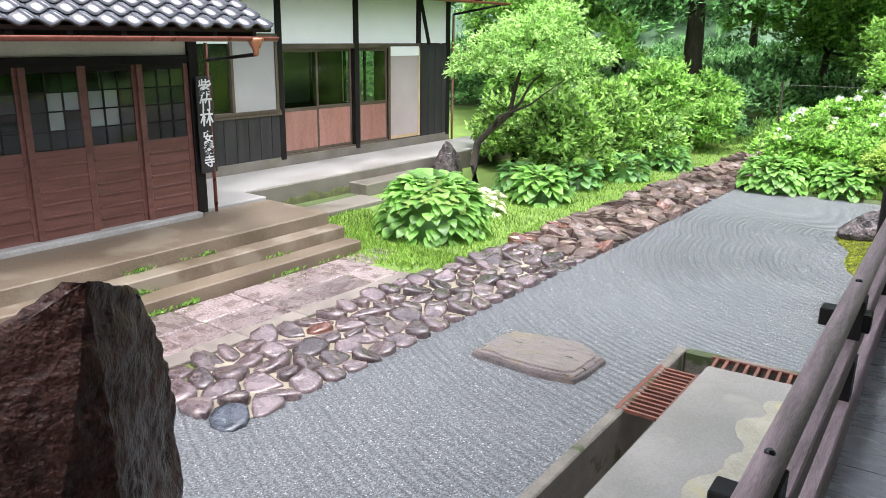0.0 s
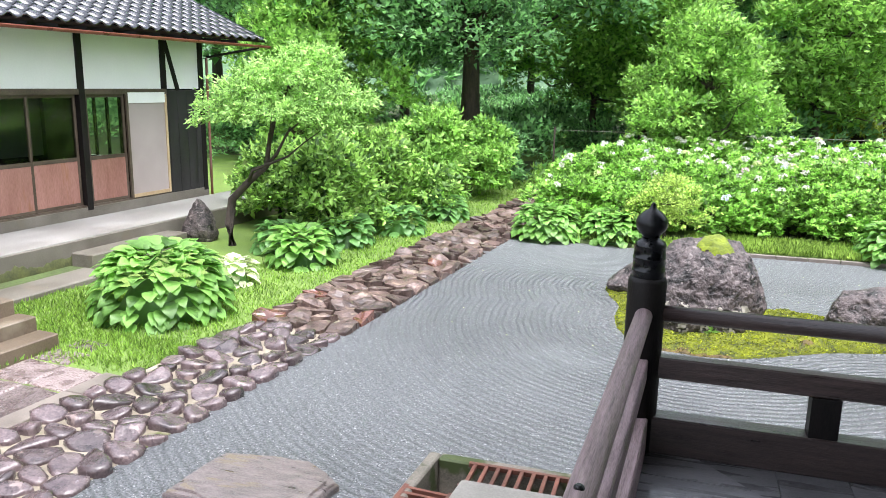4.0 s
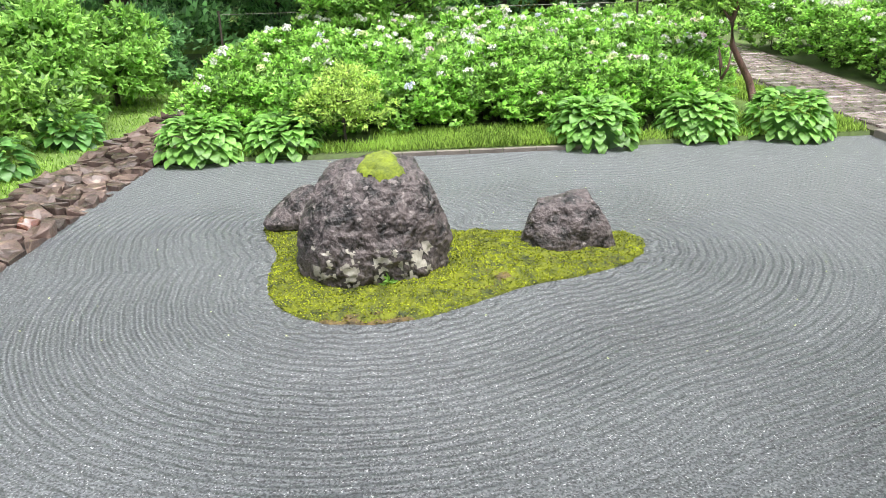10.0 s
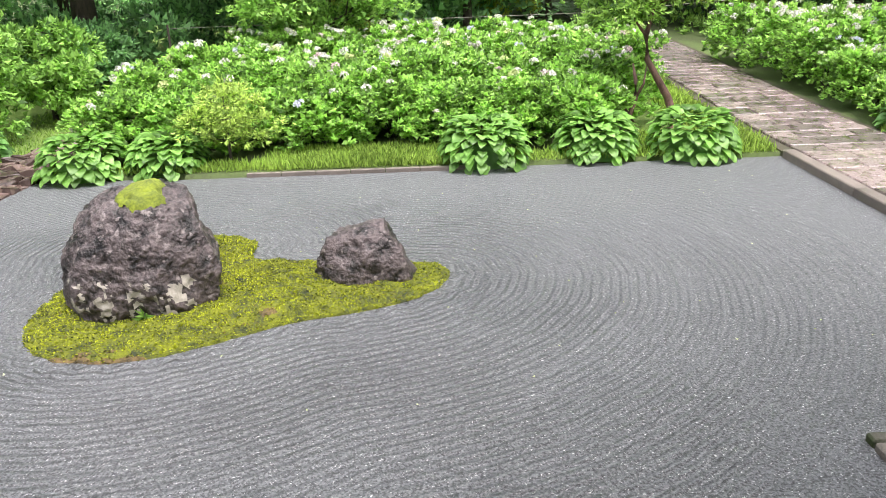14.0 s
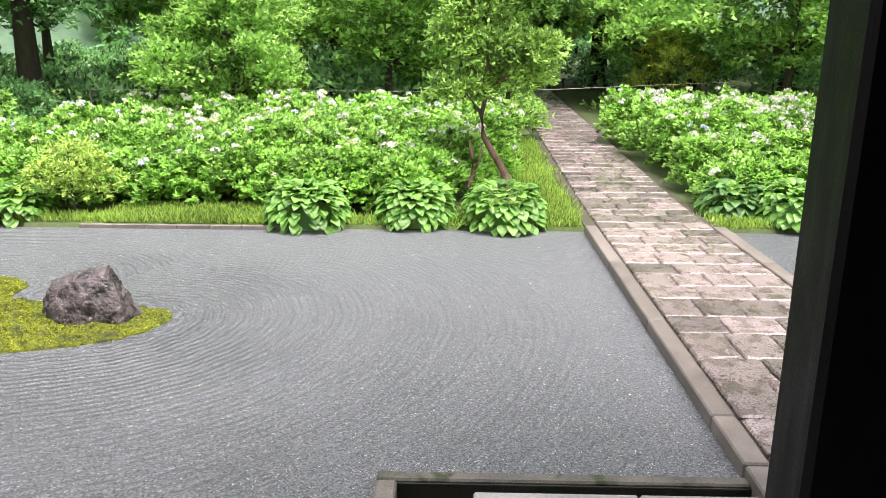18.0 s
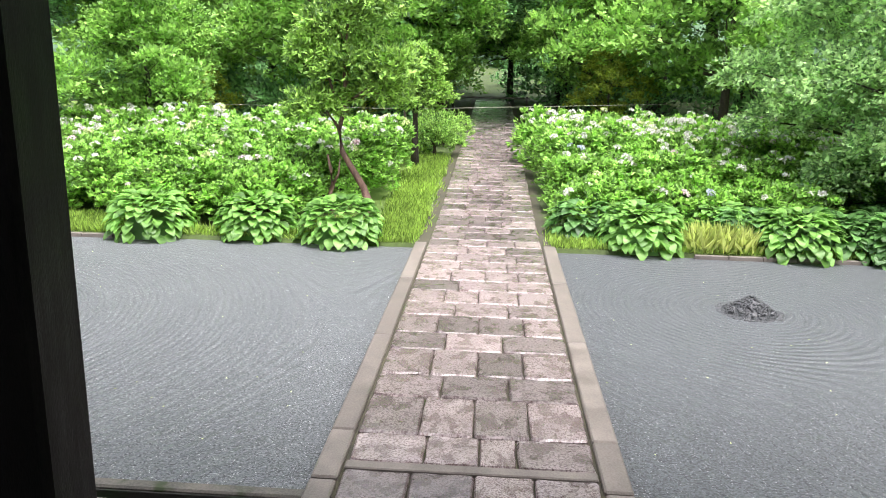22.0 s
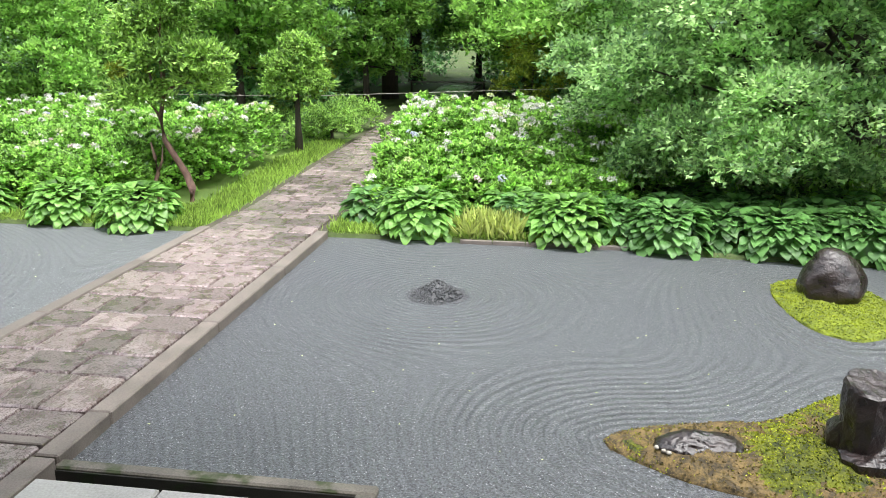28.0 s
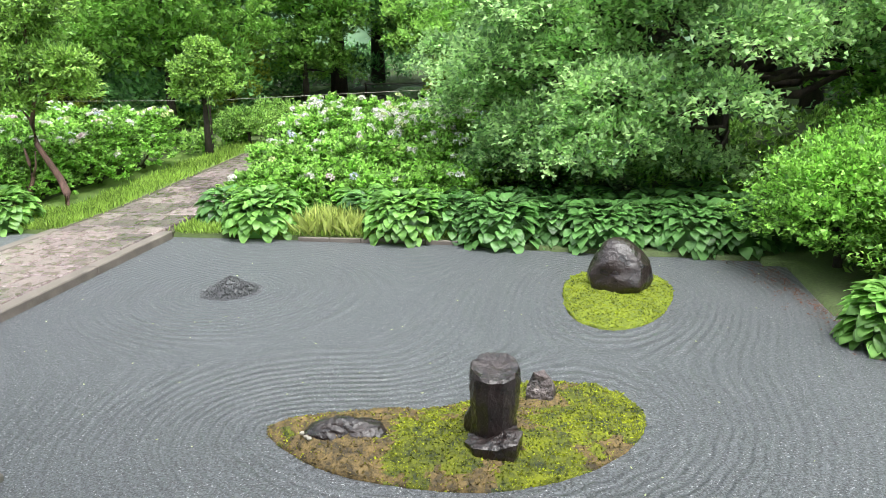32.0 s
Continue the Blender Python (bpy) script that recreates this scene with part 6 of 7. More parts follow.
# shrubs along the cobbles
for i, (sx, sy, sz, sr, sh, mt) in enumerate(((-5.6, 8.9, 1.55, 0.95, 1.5, "leaf_shrub"), (-5.3, 10.6, 1.75, 1.05, 1.7, "leaf_shrub"), (-5.1, 12.6, 2.0, 1.15, 1.95, "leaf_wood_light"), (-4.6, 14.6, 1.8, 1.0, 1.8, "leaf_wood_light"), (-6.9, 9.6, 1.2, 1.0, 1.4, "leaf_shrub"), (-4.6, 16.6, 1.5, 1.1, 1.5, "leaf_wood"))):
    tree("garden_shrub", "airy yellow-green garden shrub beside the cobbles", "shrub", (sx, sy, gz(sx, sy)), sh, 0.05, random_clumps(50 + i, 12, sr * 0.85, sr * 0.85, 0.3, sh * 0.92, sr * 0.48, 0.7),
         M[mt], 0.125, 2600, M["bark"], 60 + i, ratio=0.55, group="garden shrubs", jitter=0.28)
# small fuzzy shrub at the gravel edge
tree("fuzzy_shrub", "small feathery light green shrub at the gravel edge", "shrub", (-0.02, 9.98, 0.04), 1.02, 0.025, random_clumps(77, 11, 0.52, 0.42, 0.32, 0.95, 0.30, 0.6), M["leaf_fuzzy"], 0.062, 6500, M["bark"], 78, ratio=0.4, jitter=0.35)
# garden tree with red bark
tree("garden_tree", "small garden tree with reddish crooked trunk and bright tufts", "tree", (6.25, 11.25, 0.04), 3.3, 0.075,
     [(-0.75, 0.0, 1.75, 0.55, 0.5, 0.3), (0.2, 0.1, 1.95, 0.55, 0.5, 0.3), (-0.3, 0.0, 2.35, 0.65, 0.55, 0.35), (0.45, -0.1, 2.35, 0.45, 0.45, 0.28), (-0.4, 0.1, 2.95, 0.6, 0.55, 0.35), (0.1, 0, 3.3, 0.45, 0.45, 0.35), (-0.85, 0.1, 2.6, 0.4, 0.4, 0.3), (-0.2, 0, 3.75, 0.35, 0.35, 0.35)],
     M["leaf_garden"], 0.09, 11500, M["bark_red"], 81, [(0.02, 0, -0.1), (0.06, 0, 0.25), (-0.03, 0, 0.5), (-0.20, 0, 0.78), (-0.36, 0, 1.05), (-0.40, 0, 1.4), (-0.30, 0, 1.8), (-0.32, 0, 2.4), (-0.25, 0, 3.0)], 0.42, 0.2, 0.35)
tree("clipped_tree", "small clipped garden tree with dense round tufts", "tree", (6.54, 16.1, gz(6.5, 16.1)), 2.4, 0.09, [(0, 0, 2.0, 0.55, 0.5, 0.36), (0.38, 0, 1.6, 0.48, 0.44, 0.30), (-0.38, 0.1, 1.5, 0.48, 0.44, 0.30), (0.1, -0.2, 1.35, 0.5, 0.42, 0.28), (0.0, 0, 2.35, 0.36, 0.34, 0.27), (-0.1, -0.25, 1.8, 0.45, 0.35, 0.3), (0.2, 0.0, 2.2, 0.42, 0.4, 0.3), (-0.3, 0.0, 1.95, 0.42, 0.4, 0.3), (0.0, 0.1, 1.6, 0.55, 0.5, 0.3)], M["leaf_garden"], 0.085, 9500, M["bark"], 83, jitter=0.2)
for i, (sx, sy, sr, sh) in enumerate(((6.85, 17.7, 0.85, 0.95), (6.9, 19.6, 0.85, 0.95))):
    tree("round_bush", "dense rounded clipped green bush beside the path", "bush", (sx, sy, gz(sx, sy) - 0.05), sh, 0.05, [(0, 0, sh * 0.55, sr, sr, sh * 0.5)] + random_clumps(90 + i, 8, sr * 0.5, sr * 0.5, sh * 0.3, sh * 0.8, sr * 0.5), M["leaf_shrub"], 0.06, 5200, M["bark"], 95 + i, jitter=0.12)
M["leaf_azalea"] = leaf_material("leaf_azalea", (0.095, 0.24, 0.035), (0.34, 0.64, 0.11), 0.45, 0.35, 1.5)
# clipped bushes on the right edge
for i, (sx, sy, sr, sh, mt) in enumerate(((17.75, 8.75, 1.1, 1.5, "leaf_azalea"), (18.65, 7.5, 1.1, 1.45, "leaf_azalea"), (19.0, 9.8, 1.3, 1.8, "leaf_azalea"), (18.3, 6.3, 0.8, 1.05, "leaf_wood_light"))):
    tree("azalea_bush", "dense bright green azalea bush at the gravel edge", "bush", (sx, sy, 0.02), sh, 0.05, [(0, 0, sh * 0.5, sr, sr, sh * 0.52)] + random_clumps(190 + i, 12, sr * 0.75, sr * 0.75, sh * 0.25, sh * 0.9, sr * 0.42), M[mt], 0.058, 8200, M["bark"], 195 + i, plain=True, ratio=0.75, jitter=0.15, group="azaleas")
# spreading tree on the right
cl = random_clumps(301, 46, 4.4, 3.8, 2.7, 6.4, 1.0, 0.45)
cl += [(-3.9, -1.0, 1.9, 0.9, 0.9, 0.4), (-3.0, -2.0, 1.3, 0.9, 0.8, 0.4), (-1.8, -2.6, 1.2, 1.0, 0.8, 0.4), (-0.6, -2.7, 1.7, 1.0, 0.9, 0.4), (-3.4, -0.4, 2.8, 1.0, 0.9, 0.4), (-2.2, -1.8, 2.3, 1.1, 0.9, 0.4), (-1.0, -2.2, 2.9, 1.1, 0.9, 0.4), (1.8, -2.2, 2.8, 1.1, 0.9, 0.4), (-2.6, -1.2, 3.5, 1.1, 0.9, 0.4), (3.8, -1.2, 2.6, 1.1, 0.9, 0.45), (2.6, -2.4, 3.4, 1.1, 0.9, 0.45), (3.6, -2.0, 4.2, 1.2, 1.0, 0.5), (-4.4, -0.2, 2.3, 0.8, 0.8, 0.4), (-4.2, -0.8, 3.3, 0.8, 0.8, 0.4), (-2.4, -2.6, 0.9, 0.8, 0.7, 0.3), (-3.4, -1.6, 0.9, 0.7, 0.7, 0.3), (-3.6, -1.9, 2.2, 0.9, 0.8, 0.55), (-2.9, -2.3, 2.9, 1.0, 0.8, 0.55), (-1.9, -2.7, 1.8, 0.9, 0.8, 0.55), (-0.2, -2.9, 2.5, 1.0, 0.8, 0.55), (-1.4, -2.8, 3.4, 1.0, 0.8, 0.55), (-3.2, -2.0, 3.9, 1.0, 0.9, 0.55), (0.4, -2.9, 3.5, 1.0, 0.9, 0.55)]
cl += [(-3.6 + 0.55 * i, -1.5 - 0.35 * (i % 3), 0.62 + 0.30 * ((i * 2) % 3), 0.62, 0.55, 0.34) for i in range(7)] + [(-4.1 + 0.7 * i, -0.4 - 0.4 * (i % 2), 1.5 + 0.25 * (i % 3), 0.75, 0.7, 0.42) for i in range(6)] + [(1.2 + 0.8 * i, -1.6, 2.3 + 0.3 * (i % 2), 0.8, 0.7, 0.42) for i in range(4)]
tree("spreading_tree", "broad spreading tree with drooping layered green foliage", "tree", (17.1, 13.1, gz(17, 13.1)), 5.6, 0.22, cl, M["leaf_zelkova"], 0.088, 4700, M["bark"], 302, plain=True, ratio=0.7, droop=0.5, shell=0.35, jitter=0.3, split=0.35)

for i, (sx, sy, sr, sh) in enumerate(((18.5, 12.4, 0.75, 1.0), (19.6, 13.4, 0.9, 1.2), (20.6, 11.8, 1.0, 1.5))):
    tree("light_shrub", "feathery light green shrub beneath the spreading tree", "shrub", (sx, sy, gz(sx, sy)), sh, 0.03, random_clumps(260 + i, 10, sr * 0.8, sr * 0.7, 0.25, sh * 0.95, sr * 0.45, 0.8), M["leaf_fuzzy"], 0.075, 3600, M["bark"], 270 + i, ratio=0.35, group="light shrubs", jitter=0.35)

# ---- woods behind ----
def wood_tree(seed, h, r, clumps, leaf, size=0.165, per=640, rad=0.3, low=0.27):
    return tree("forest_tree", "tall dark green forest tree behind the garden", "tree", (0, 0, 0), h, rad, random_clumps(seed, clumps, r, r, h * low, h * 0.98, r * 0.46, 0.6), M[leaf], size, per, M["bark"], seed + 1, shell=0.4, group="forest trees", jitter=0.3, split=0.3, plain=True, ratio=0.7)


protos = [wood_tree(401, 13, 5.2, 40, "leaf_wood"), wood_tree(411, 15, 4.4, 38, "leaf_wood_dark"), wood_tree(421, 11, 4.0, 34, "leaf_wood"), wood_tree(431, 6.0, 2.4, 22, "leaf_wood_light", 0.17, 1000, 0.13), wood_tree(441, 4.0, 1.7, 16, "leaf_wood_yellow", 0.14, 1200, 0.09), wood_tree(451, 14, 3.6, 40, "leaf_wood_dark"), wood_tree(461, 14, 4.8, 34, "leaf_wood", 0.42, 170)]
PLANT = [(0, -6.1, 20.1, 1.0), (0, 6.2, 27.7, 0.95), (1, 5.9, 35.0, 1.0), (2, -12.5, 21, 1.0), (6, -18, 28, 1.0), (0, -1.5, 33, 0.62), (2, 1.0, 27, 0.6), (1, 11, 31, 1.0), (5, 14.5, 30, 1.0), (1, 17, 27, 1.0), (0, 22, 25, 1.0),
         (2, 25, 17, 1.0), (6, -8, 40, 0.7), (6, -14, 36, 0.8), (6, 19, 40, 1.1), (6, -24, 22, 0.9), (6, 29, 30, 1.1), (6, 26, 42, 1.2), (6, -28, 40, 1.2), (2, -20, 14, 0.9), (6, -31, 16, 1.0), (2, 24, 10, 0.8), (6, 30, 8, 1.0),
         (3, -1.0, 22, 1.0), (3, 3.6, 20, 0.9), (3, 0.67, 15.9, 0.62), (3, -9.5, 16.5, 0.8), (3, 11.5, 24, 0.9), (4, 11.58, 22.5, 0.62), (4, 4.5, 22, 1.0), (3, -3.0, 26, 1.0), (4, 0.5, 19.5, 0.7), (3, 14.5, 21, 1.0), (3, 8.9, 34, 1.0), (3, 6.2, 24, 0.8), (3, 21, 16, 0.9), (3, 20.5, 12, 0.6)]
prng = random.Random(12)
used = set()
for k, px, py, s in PLANT:
    m = pose(px, py, gz(px, py) - 0.1, 0, 0, prng.uniform(0, 360)) @ Matrix.Scale(s * prng.uniform(0.93, 1.07), 4)
    if k in used:
        copy_thing(protos[k], m)
    else:
        used.add(k)
        protos[k].matrix_world = m
for k, lab in ((3, "young light green tree in front of the woods"), (4, "small yellow-green tree in front of the woods")):
    for o in [o for o in scene.objects if o.name.startswith("forest_tree") and o.parent is None and o.children and o.children[0].data in [c.data for c in protos[k].children]]:
        o["label"] = lab
hr = np.random.default_rng(9)
hill = [(float(x), float(y), float(z), 4.5, 4.0, 4.2) for x, y, z in zip(hr.uniform(-75, 75, 150), hr.uniform(55, 75, 150), hr.uniform(2, 26, 150))]
hill = [(x, y + z * 1.4, z, a, b, c) for x, y, z, a, b, c in hill]
far = tagged(new("far_woods", clump_leaves("far_woods", hr, hill, 50, 1.2, M["leaf_wood"], 0.7, 0.2, 0.6, 0.6, plain=True)), "misty wooded hillside far behind the garden", "woods", kind="stuff")
bv, bf = [], []
for i in range(41):
    a = -1.25 + 2.5 * i / 40
    for d, z in ((62, -2), (72, 6), (86, 18), (102, 30), (125, 44), (160, 60)):
        bv.append((7 + d * math.sin(a), d * math.cos(a), z + (0 if d == 62 else 5 * noise.noise(Vector((a * 7, d * 0.03, 0))))))
bf = [(6 * i + j, 6 * i + 6 + j, 6 * i + 7 + j, 6 * i + 1 + j) for i in range(40) for j in range(5)]
# the backdrop hill gives off a little light of its own to imitate haze
glow_hill = material("glowing_hill", (0.045, 0.095, 0.05), (0.11, 0.19, 0.10), 0.9, 0.16, 0.7, 0.0, vary=0, span=(0.40, 0.60))
mb = glow_hill.node_tree.nodes["Principled BSDF"]
glow_hill.node_tree.links.new(mb.inputs["Base Color"].links[0].from_socket, mb.inputs["Emission Color"])
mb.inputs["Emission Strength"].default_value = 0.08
tagged(new("backdrop", mesh_of("backdrop", bv, bf, glow_hill, True)), "faintly glowing wooded hillside far behind the woods, haze put into its glow", "hill", kind="structure")
under_rows = [(float(x), float(y), float(gz(x, y)) + 0.5, 1.5, 1.3, 1.1) for x, y in zip(hr.uniform(-34, 34, 190), hr.uniform(19, 46, 190)) if not 6.6 < x < 9.4]
tagged(new("undergrowth", clump_leaves("undergrowth", hr, under_rows, 420, 0.22, M["leaf_wood"], 0.6, 0.2, 0.7, 0.5, plain=True)), "dense green undergrowth in the woods", "undergrowth", kind="stuff")

cover = [(float(x), float(y), float(gz(x, y)) + 0.08, 0.8, 0.8, 0.32) for x, y in zip(np.concatenate([hr.uniform(-4, 6.0, 70), hr.uniform(9.9, 24, 130), hr.uniform(17.5, 24, 40)]), np.concatenate([hr.uniform(15.4, 22, 70), hr.uniform(11.5, 24, 130), hr.uniform(5.5, 12, 40)])) if x < right_edge(y) + 5 and not (x < 14.8 and 9.5 < x and y < 17)]
tagged(new("ground_cover", clump_leaves("ground_cover", hr, cover, 600, 0.15, M["leaf_shrub"], 0.45, 0.0, 0.7, 0.5)), "low green ground cover beneath the trees", "ground cover", kind="stuff")


# grass
def grass(name, label, areas, n, h, mat, seed):
    r = np.random.default_rng(seed)
    ps = []
    for x0, y0, x1, y1, w in areas:
        k = int(n * w)
        x, y = r.uniform(x0, x1, k), r.uniform(y0, y1, k)
        x, y = x + r.normal(size=k) * 0.07, y + r.normal(size=k) * 0.06
        ps.append(np.stack([x, y], 1))
    p = np.concatenate(ps)
    keep = [i for i, (x, y) in enumerate(p) if (x < -4.42 + 0.095 * (y + 1) and x > -7.2) or y > 9.55]
    p = p[keep]
    z = np.array([gz(x, y) for x, y in p])
    pos = np.concatenate([p, z[:, None]], 1)
    k = len(pos)
    d = unit(np.stack([r.normal(size=k) * 0.45, r.normal(size=k) * 0.45, np.ones(k)], 1))
    side = unit(np.cross(d, r.normal(size=(k, 3))))
    s = h * (0.35 + 1.1 * r.random(k) ** 1.5)
    tagged(new(name, leaves_mesh(name, pos, d, side, s, s * 0.12 + 0.004, M[mat], 0.1)), label, "grass", kind="stuff")


grass("lawn_grass", "fresh short green lawn grass beside the cobbles", [(-5.7, 2.45, -4.2, 3.3, 0.4), (-7.15, 2.9, -5.8, 4.6, 0.7), (-6.4, 2.9, -4.0, 5.5, 1), (-5.6, 5.5, -3.5, 10, 1.2), (-5.2, 10, -2.8, 18, 1)], 9000, 0.06, "grass", 1)
grass("verge_grass", "light green grass along the gravel edge", [(0.5, 9.58, 3.2, 10.6, 2.4), (6.6, 9.65, 7.18, 12, 1.3), (6.5, 12, 7.2, 17.5, 1.2), (5.6, 10.2, 6.7, 10.8, 0.5), (9.15, 9.7, 9.8, 10.6, 0.5), (-2.4, 9.58, 7.1, 9.95, 1.6), (9.2, 9.6, 16.5, 9.9, 1.0)], 5200, 0.11, "grass_light", 2)
grass("dry_grass", "tuft of pale yellow grass at the gravel edge", [(11.05, 9.7, 11.8, 10.1, 1)], 1700, 0.30, "grass_yellow", 3)


def weed(x, y, z, n, size, seed, m=HOUSE):
    r = np.random.default_rng(seed)
    pos = r.normal(size=(n, 3)) * np.array([0.02, 0.08, 0.0])
    d = unit(np.stack([r.random(n) * 0.8 + 0.1, r.normal(size=n) * 0.5, np.ones(n) * 0.8], 1))
    s_ = size * (0.5 + r.random(n))
    ob = tagged(new("weed_tuft", leaves_mesh("weed_tuft", pos, d, unit(np.cross(d, r.normal(size=(n, 3)))), s_, s_ * 0.4, M["leaf_wood_light"])), "small green weeds growing from a step joint", "weed", kind="stuff")
    ob.matrix_world = m @ pose(x, y, z)


for i, (wx, wy, wz, wn) in enumerate(((1.135, 0.15, -0.03, 34), (1.135, -1.15, -0.03, 70), (1.135, -1.5, -0.03, 60), (1.135, 0.75, -0.03, 14), (0.865, -1.5, 0.10, 60), (0.615, -1.35, 0.24, 50), (0.865, 0.2, 0.10, 20), (0.615, -0.6, 0.24, 25))):
    weed(wx, wy, wz, wn, 0.05, 700 + i)
# dead stub beside the garden tree
r2 = np.random.default_rng(8)
stub = thing("dead_trunk", "thin crooked dead trunk beside the garden tree", "tree stump", pose(5.72, 11.2, 0.0))
part_paths = [([(0.08, 0, -0.05), (0.0, 0, 0.15), (-0.06, 0, 0.3), (0.02, 0.02, 0.55), (0.0, 0, 0.8), (-0.05, 0, 1.05)], [0.05, 0.045, 0.04, 0.035, 0.03, 0.012]), ([(0.02, 0.02, 0.55), (0.12, 0, 0.75), (0.15, 0, 1.0)], [0.025, 0.018, 0.008]), ([(-0.06, 0, 0.3), (-0.16, 0.03, 0.42)], [0.03, 0.008])]
under(new("trunk", limb_mesh("trunk", part_paths, M["bark_red"])), stub)
# pale leaves beside the big hosta
M["leaf_pale"] = leaf_material("leaf_pale", (0.30, 0.42, 0.16), (0.75, 0.78, 0.55), 0.5, 0.35, 4.0)
HOSTA["leaf_pale"] = [hosta_leaf("hosta_leaf", 40 + i, M["leaf_pale"]) for i in range(3)]
hosta(-5.3, 5.5, -0.06, 0.36, 0.34, 70, 0.15, 77, "leaf_pale", "small hosta with creamy white variegated leaves")
# brown litter under the clipped bushes
k = 420
ly = r2.uniform(5.6, 9.3, k)
lx = np.array([right_edge(v) for v in ly]) - np.abs(r2.normal(size=k)) * 0.16 + 0.08
ld = unit(np.stack([r2.normal(size=k), r2.normal(size=k), 0.2 * r2.random(k)], 1))
tagged(new("leaf_litter", leaves_mesh("leaf_litter", np.stack([lx, ly, np.full(k, 0.008)], 1), ld, unit(np.cross(ld, np.array([0, 0, 1.0]))), r2.uniform(0.02, 0.05, k), r2.uniform(0.012, 0.025, k), material("dead_leaf", (0.05, 0.018, 0.012), (0.20, 0.085, 0.05), 0.6, 9, 60, 0.2, vary=0.2))), "reddish brown leaf litter along the gravel edge", "litter", kind="stuff")
# wire and barrier behind the flowers
wire = thing("wire_fence", "thin wire strung on slim posts behind the hydrangeas", "fence")
part("wire", pole((-3.0, 17.0, 1.42), (6.2, 17.0, 1.42), 0.006, 5), M["bark_pale"], wire)
part("wire", pole((6.2, 17.0, 1.42), (14.5, 22.0, 1.5), 0.006, 5), M["bark_pale"], wire)
for px, py in ((-3.0, 17.0), (6.2, 17.02), (14.5, 22.0)):
    part("fence_post", pole((px, py, 0.1), (px, py, 1.5), 0.025, 8), M["bark"], wire)
bar = thing("path_barrier", "low pale pole barrier across the far end of the path", "barrier")
part("pole_bar", pole((6.5, 30.0, 1.15), (9.6, 30.0, 1.15), 0.035, 8), M["bark_pale"], bar)
for px in (6.6, 9.5):
    part("pole_leg", pole((px, 30.0, 0.5), (px, 30.0, 1.2), 0.04, 8), M["bark"], bar)
# fallen petals on the gravel
pr = np.random.default_rng(44)
k = 170
pp = np.stack([pr.uniform(-2.5, 17, k), pr.uniform(3.8, 9.4, k), np.full(k, 0.006)], 1)
pd = unit(np.stack([pr.normal(size=k), pr.normal(size=k), 0.15 * pr.random(k)], 1))
tagged(new("fallen_petals", leaves_mesh("fallen_petals", pp, pd, unit(np.cross(pd, np.array([0, 0, 1.0]))), np.full(k, 0.022), np.full(k, 0.014), M["flower_lime"])), "tiny pale petals fallen on the gravel", "petals", kind="stuff")

# ---- pieces of paths and paving ----
def clip(poly, px, py, nx, ny):
    """The part of a polygon on the near side of the line through (px, py) with outward normal (nx, ny)."""
    out = []
    for i, a in enumerate(poly):
        b = poly[(i + 1) % len(poly)]
        da, db = (a[0] - px) * nx + (a[1] - py) * ny, (b[0] - px) * nx + (b[1] - py) * ny
        if da <= 0:
            out.append(a)
        if da * db < 0:
            t = da / (da - db)
            out.append((a[0] + (b[0] - a[0]) * t, a[1] + (b[1] - a[1]) * t))
    return out


def cobble(poly, r, mat, flat=False):
    cx, cy = sum(p[0] for p in poly) / len(poly), sum(p[1] for p in poly) / len(poly)
    ring = [(x - cx, y - cy) for x, y in poly]
    ring = [(0.5 * (a[0] + b[0]) * k_ + a[0] * (1 - k_), 0.5 * (a[1] + b[1]) * k_ + a[1] * (1 - k_)) for a, b in zip(ring, ring[1:] + ring[:1]) for k_ in (0.12, 1.0)] if flat else smooth_ring(ring, 1)
    k = len(ring)
    big_ = max(math.hypot(*p) for p in ring)
    verts, faces = [], []
    tx, ty = r.uniform(-0.2, 0.2), r.uniform(-0.2, 0.2)
    high = r.uniform(0.03, 0.075)
    gap = r.uniform(0.006, 0.014) if flat else r.uniform(0.014, 0.030)
    if flat:
        tx, ty = r.uniform(-0.28, 0.28), r.uniform(-0.28, 0.28)
    for s_, z in ((1 - gap / big_, -0.05), (1 - gap / big_, high * 0.82), (0.975 - gap / big_, high * 0.95), (0.88 - gap / big_, high), (0.3, high)) if flat else ((1 - gap / big_, -0.05), (1 - gap / big_, high * 0.5), (0.965 - gap / big_, high * 0.86), (0.80 - gap / big_, high), (0.3, high * 1.02)):
        for x, y in ring:
            w = 1 + 0.07 * r.uniform(-1, 1)
            verts.append((x * s_ * w, y * s_ * w, z + (tx * x + ty * y) * (z > 0) + r.uniform(-0.004, 0.004) * (z > 0.02)))
    for a in range(4):
        for i in range(k):
            j = (i + 1) % k
            faces.append((a * k + i, a * k + j, (a + 1) * k + j, (a + 1) * k + i))
    faces.append(tuple(4 * k + i for i in range(k)))
    return (cx, cy), mesh_of("cobble", verts, faces, mat, not flat)


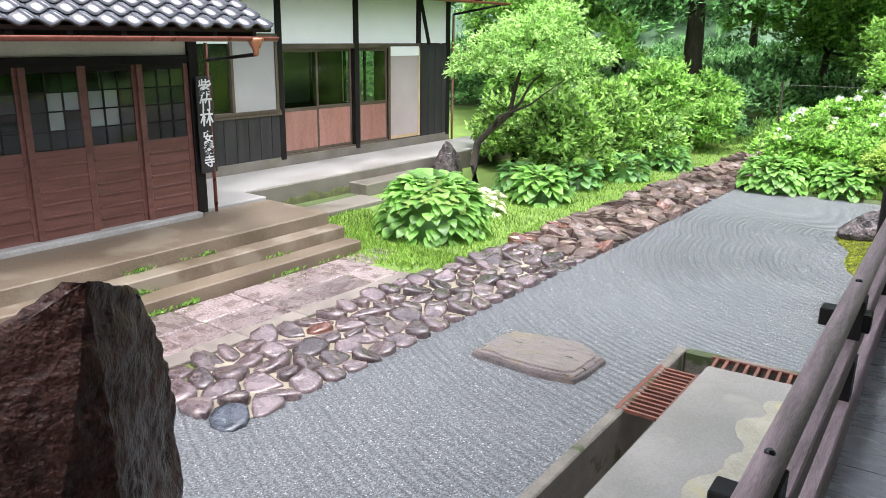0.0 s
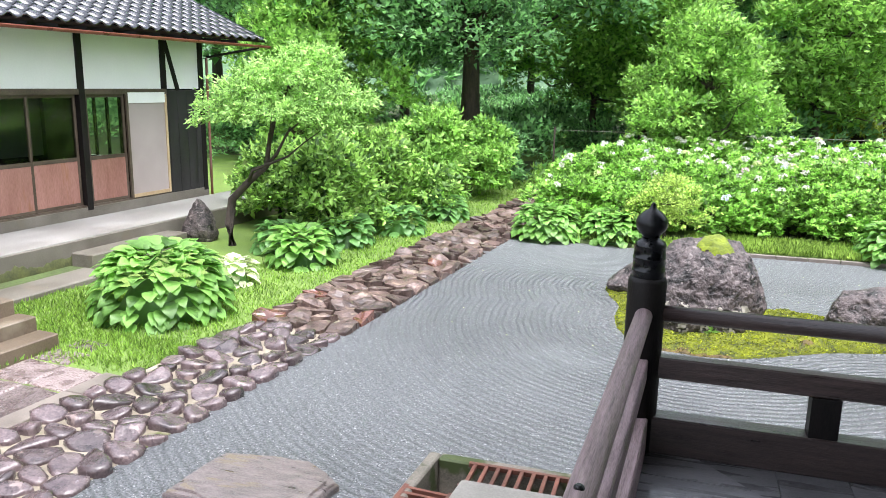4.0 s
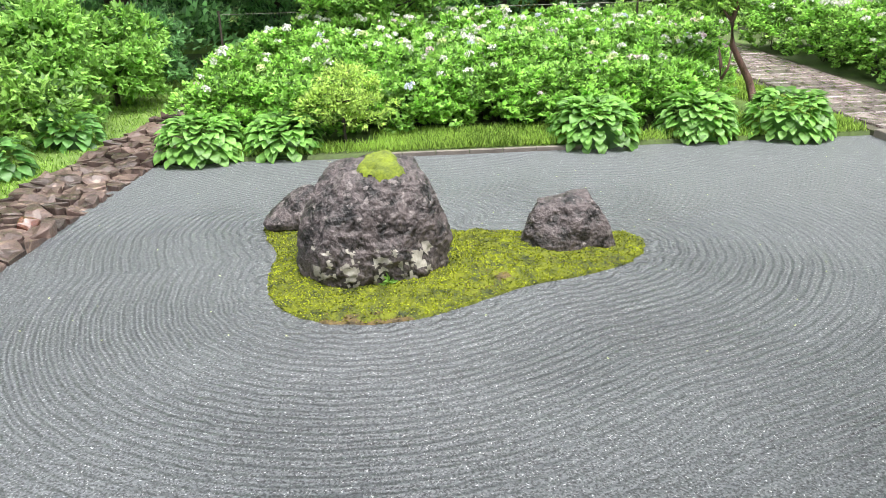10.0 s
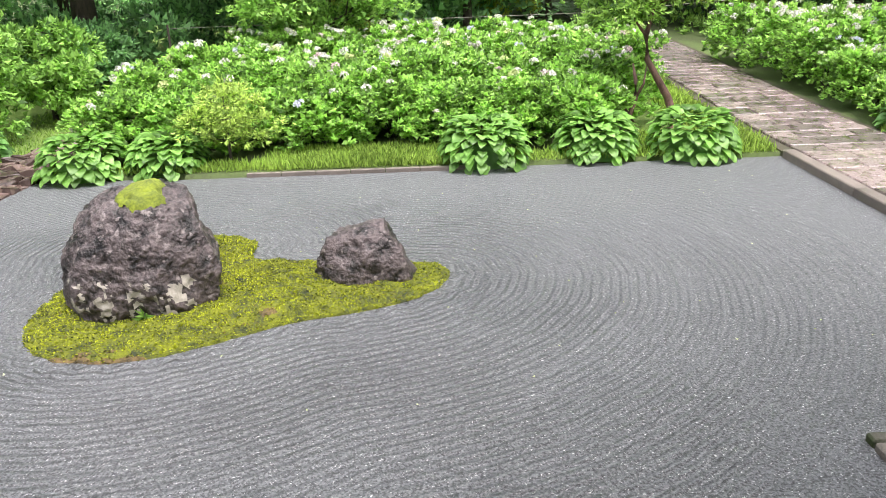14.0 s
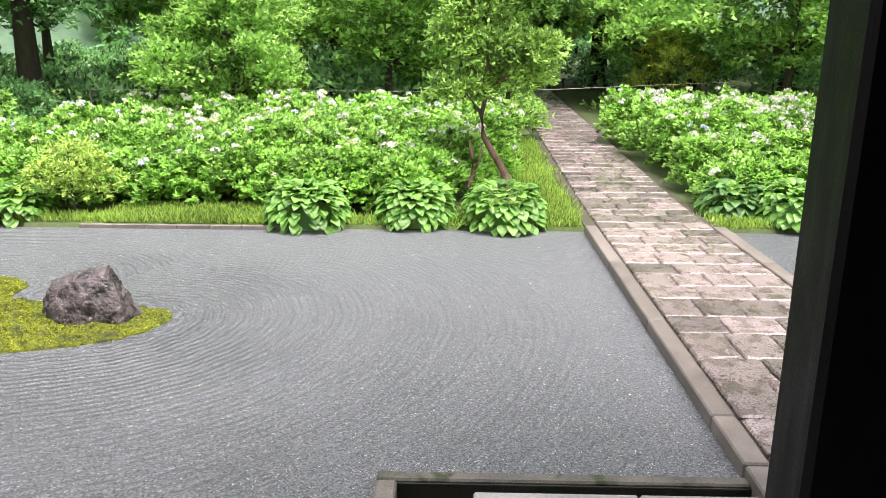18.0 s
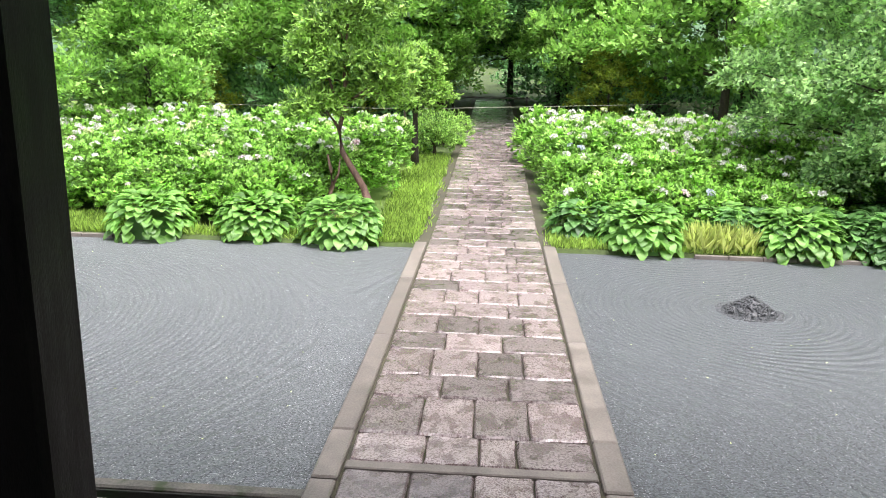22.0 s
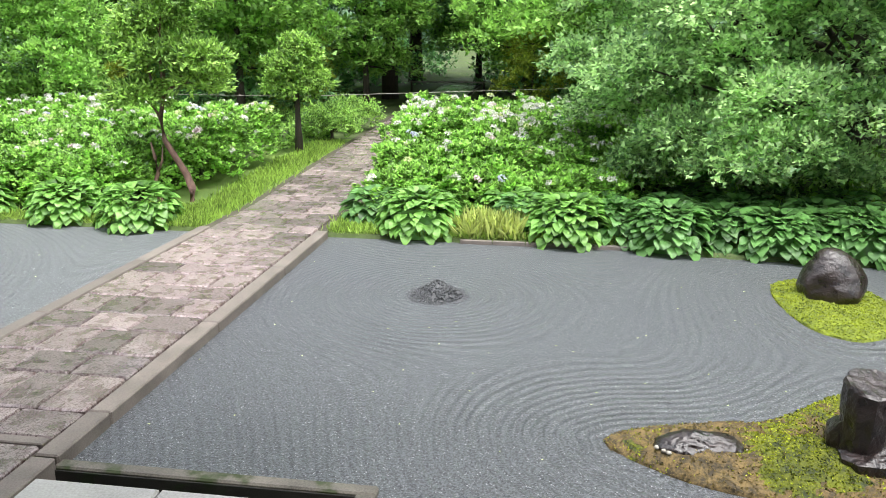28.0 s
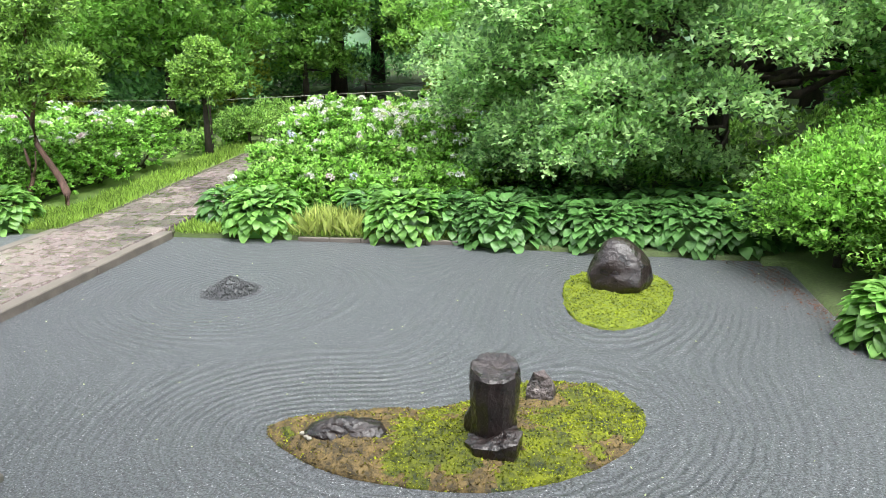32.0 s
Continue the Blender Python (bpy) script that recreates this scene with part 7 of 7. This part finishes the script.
cr = random.Random(3)
far_v, far_f = [], []
seeds = []
yy, row = -2.4, 0
while yy < 16.9:
    n = 5 if row % 2 else 4
    for i in range(n):
        seeds.append((2.36 + 1.18 * (i + 0.5) / n + cr.uniform(-0.085, 0.085), yy + cr.uniform(-0.08, 0.08)))
    yy += 0.225
    row += 1
for i, (sx, sy) in enumerate(seeds):
    low = max(sy - 0.6, -2.56)
    poly = [(2.35, low), (3.55, low), (3.55, sy + 0.6), (2.35, sy + 0.6)]
    for j, (ox, oy) in enumerate(seeds):
        if j != i and abs(oy - sy) < 0.9:
            poly = clip(poly, (sx + ox) / 2, (sy + oy) / 2, ox - sx, oy - sy)
    if len(poly) > 2:
        (cx, cy), me = cobble(poly, cr, M["cobble_red"] if cr.random() < 0.015 else M["cobble_blue"] if sy < -2.25 and sx > 3.28 else M["cobble"] if sy < 2.6 else M["cobble_shard"], sy > 2.6)
        if sy < 8.5:
            piece("cobble", me, band, pose(cx, cy, 0.0))
        else:
            k = len(far_v)
            far_v += [(v.co.x + cx, v.co.y + cy, v.co.z) for v in me.vertices]
            far_f += [tuple(k + q for q in p.vertices) for p in me.polygons]
            bpy.data.meshes.remove(me)
under(new("far_cobbles", mesh_of("far_cobbles", far_v, far_f, M["cobble_far"])), band)["kind"] = "stuff"


def slab_mesh(seed):
    r = random.Random(seed)
    ring = []
    for cx, cy in ((-0.5, -0.5), (0.5, -0.5), (0.5, 0.5), (-0.5, 0.5)):
        for t in (0.035, 0.28, 0.52, 0.76, 0.965):
            ring.append((cx + (t if cx < 0 and cy < 0 else -t if cx > 0 and cy > 0 else 0), cy + (t if cx > 0 and cy < 0 else -t if cx < 0 and cy > 0 else 0)))
    ring = [(x + r.uniform(-0.016, 0.016), y + r.uniform(-0.016, 0.016)) for x, y in ring]
    bm = prism(ring, -0.06, 0.0)
    top = max(bm.faces, key=lambda f: f.calc_center_median().z)
    inner = bmesh.ops.inset_individual(bm, faces=[top], thickness=0.03)
    for v in bm.verts:
        if v.co.z > -0.03:
            v.co.z += r.uniform(-0.003, 0.003) + (0.0 if v in top.verts else -0.014)
    me = bpy.data.meshes.new("path_slab")
    bm.to_mesh(me)
    bm.free()
    me.materials.append(M["path_slab"])
    return me


SLAB = [slab_mesh(i) for i in range(5)]
sr = random.Random(8)
ROWS = [2.30, 2.72, 3.14, 3.53, 3.63, 4.0, 4.59, 5.0, 5.54, 5.95, 6.45, 6.86, 7.30, 7.69, 8.12, 8.53, 8.93, 9.33]
while ROWS[-1] < 33:
    ROWS.append(ROWS[-1] + sr.uniform(0.36, 0.48))
NEAR = {3.63: (205, 150, 105, 210), 4.0: (160, 145, 150, 155), 4.59: (179, 180, 185), 5.0: (127, 122, 120, 127), 3.14: (200, 190, 175, 190)}
for i, (y, y1) in enumerate(zip(ROWS, ROWS[1:])):
    if y == 3.53:
        continue
    d = y1 - y
    free = NEAR.get(y) or [sr.uniform(0.88, 1.12) for _ in range(4 if i % 2 else 3)]
    cuts = [7.42]
    for fr in free:
        cuts.append(cuts[-1] + 1.53 * fr / sum(free))
    for a, b in zip(cuts, cuts[1:]):
        z = 0.105 + 0.035 * max(0, y + d / 2 - 11)
        piece("path_slab", SLAB[sr.randrange(5)], path, pose((a + b) / 2, y + d / 2, z + sr.uniform(-0.004, 0.004), sr.uniform(-0.6, 0.6) + (2 if y > 11 else 0), sr.uniform(-0.6, 0.6)) @ Matrix.Diagonal((b - a - 0.012, d - 0.014, 1, 1)))
y = -6.4
while y < 0.9:
    d = sr.uniform(0.45, 0.75)
    d = min(d, 0.98 - y)
    for a, b in ((1.15, 1.64), (1.64, 2.08)):
        piece("path_slab", SLAB[sr.randrange(5)], paving, pose((a + b) / 2, y + d / 2, -0.03 + sr.uniform(-0.004, 0.004)) @ Matrix.Diagonal((b - a - 0.015, d - 0.015, 1, 1)))
    part("kerb", box(2.09, y + 0.004, -0.3, 2.30, y + d - 0.004, -0.015, 0.008), M["kerb"], paving)
    y += d

for a, b, c, d in ((1.15, 1.0, 1.34, 1.28), (1.36, 1.0, 1.58, 1.30), (1.15, 1.36, 1.50, 1.60)):
    piece("path_slab", SLAB[sr.randrange(5)], paving, pose((a + c) / 2, (b + d) / 2, -0.035) @ Matrix.Diagonal((c - a - 0.012, d - b - 0.012, 1, 1)))
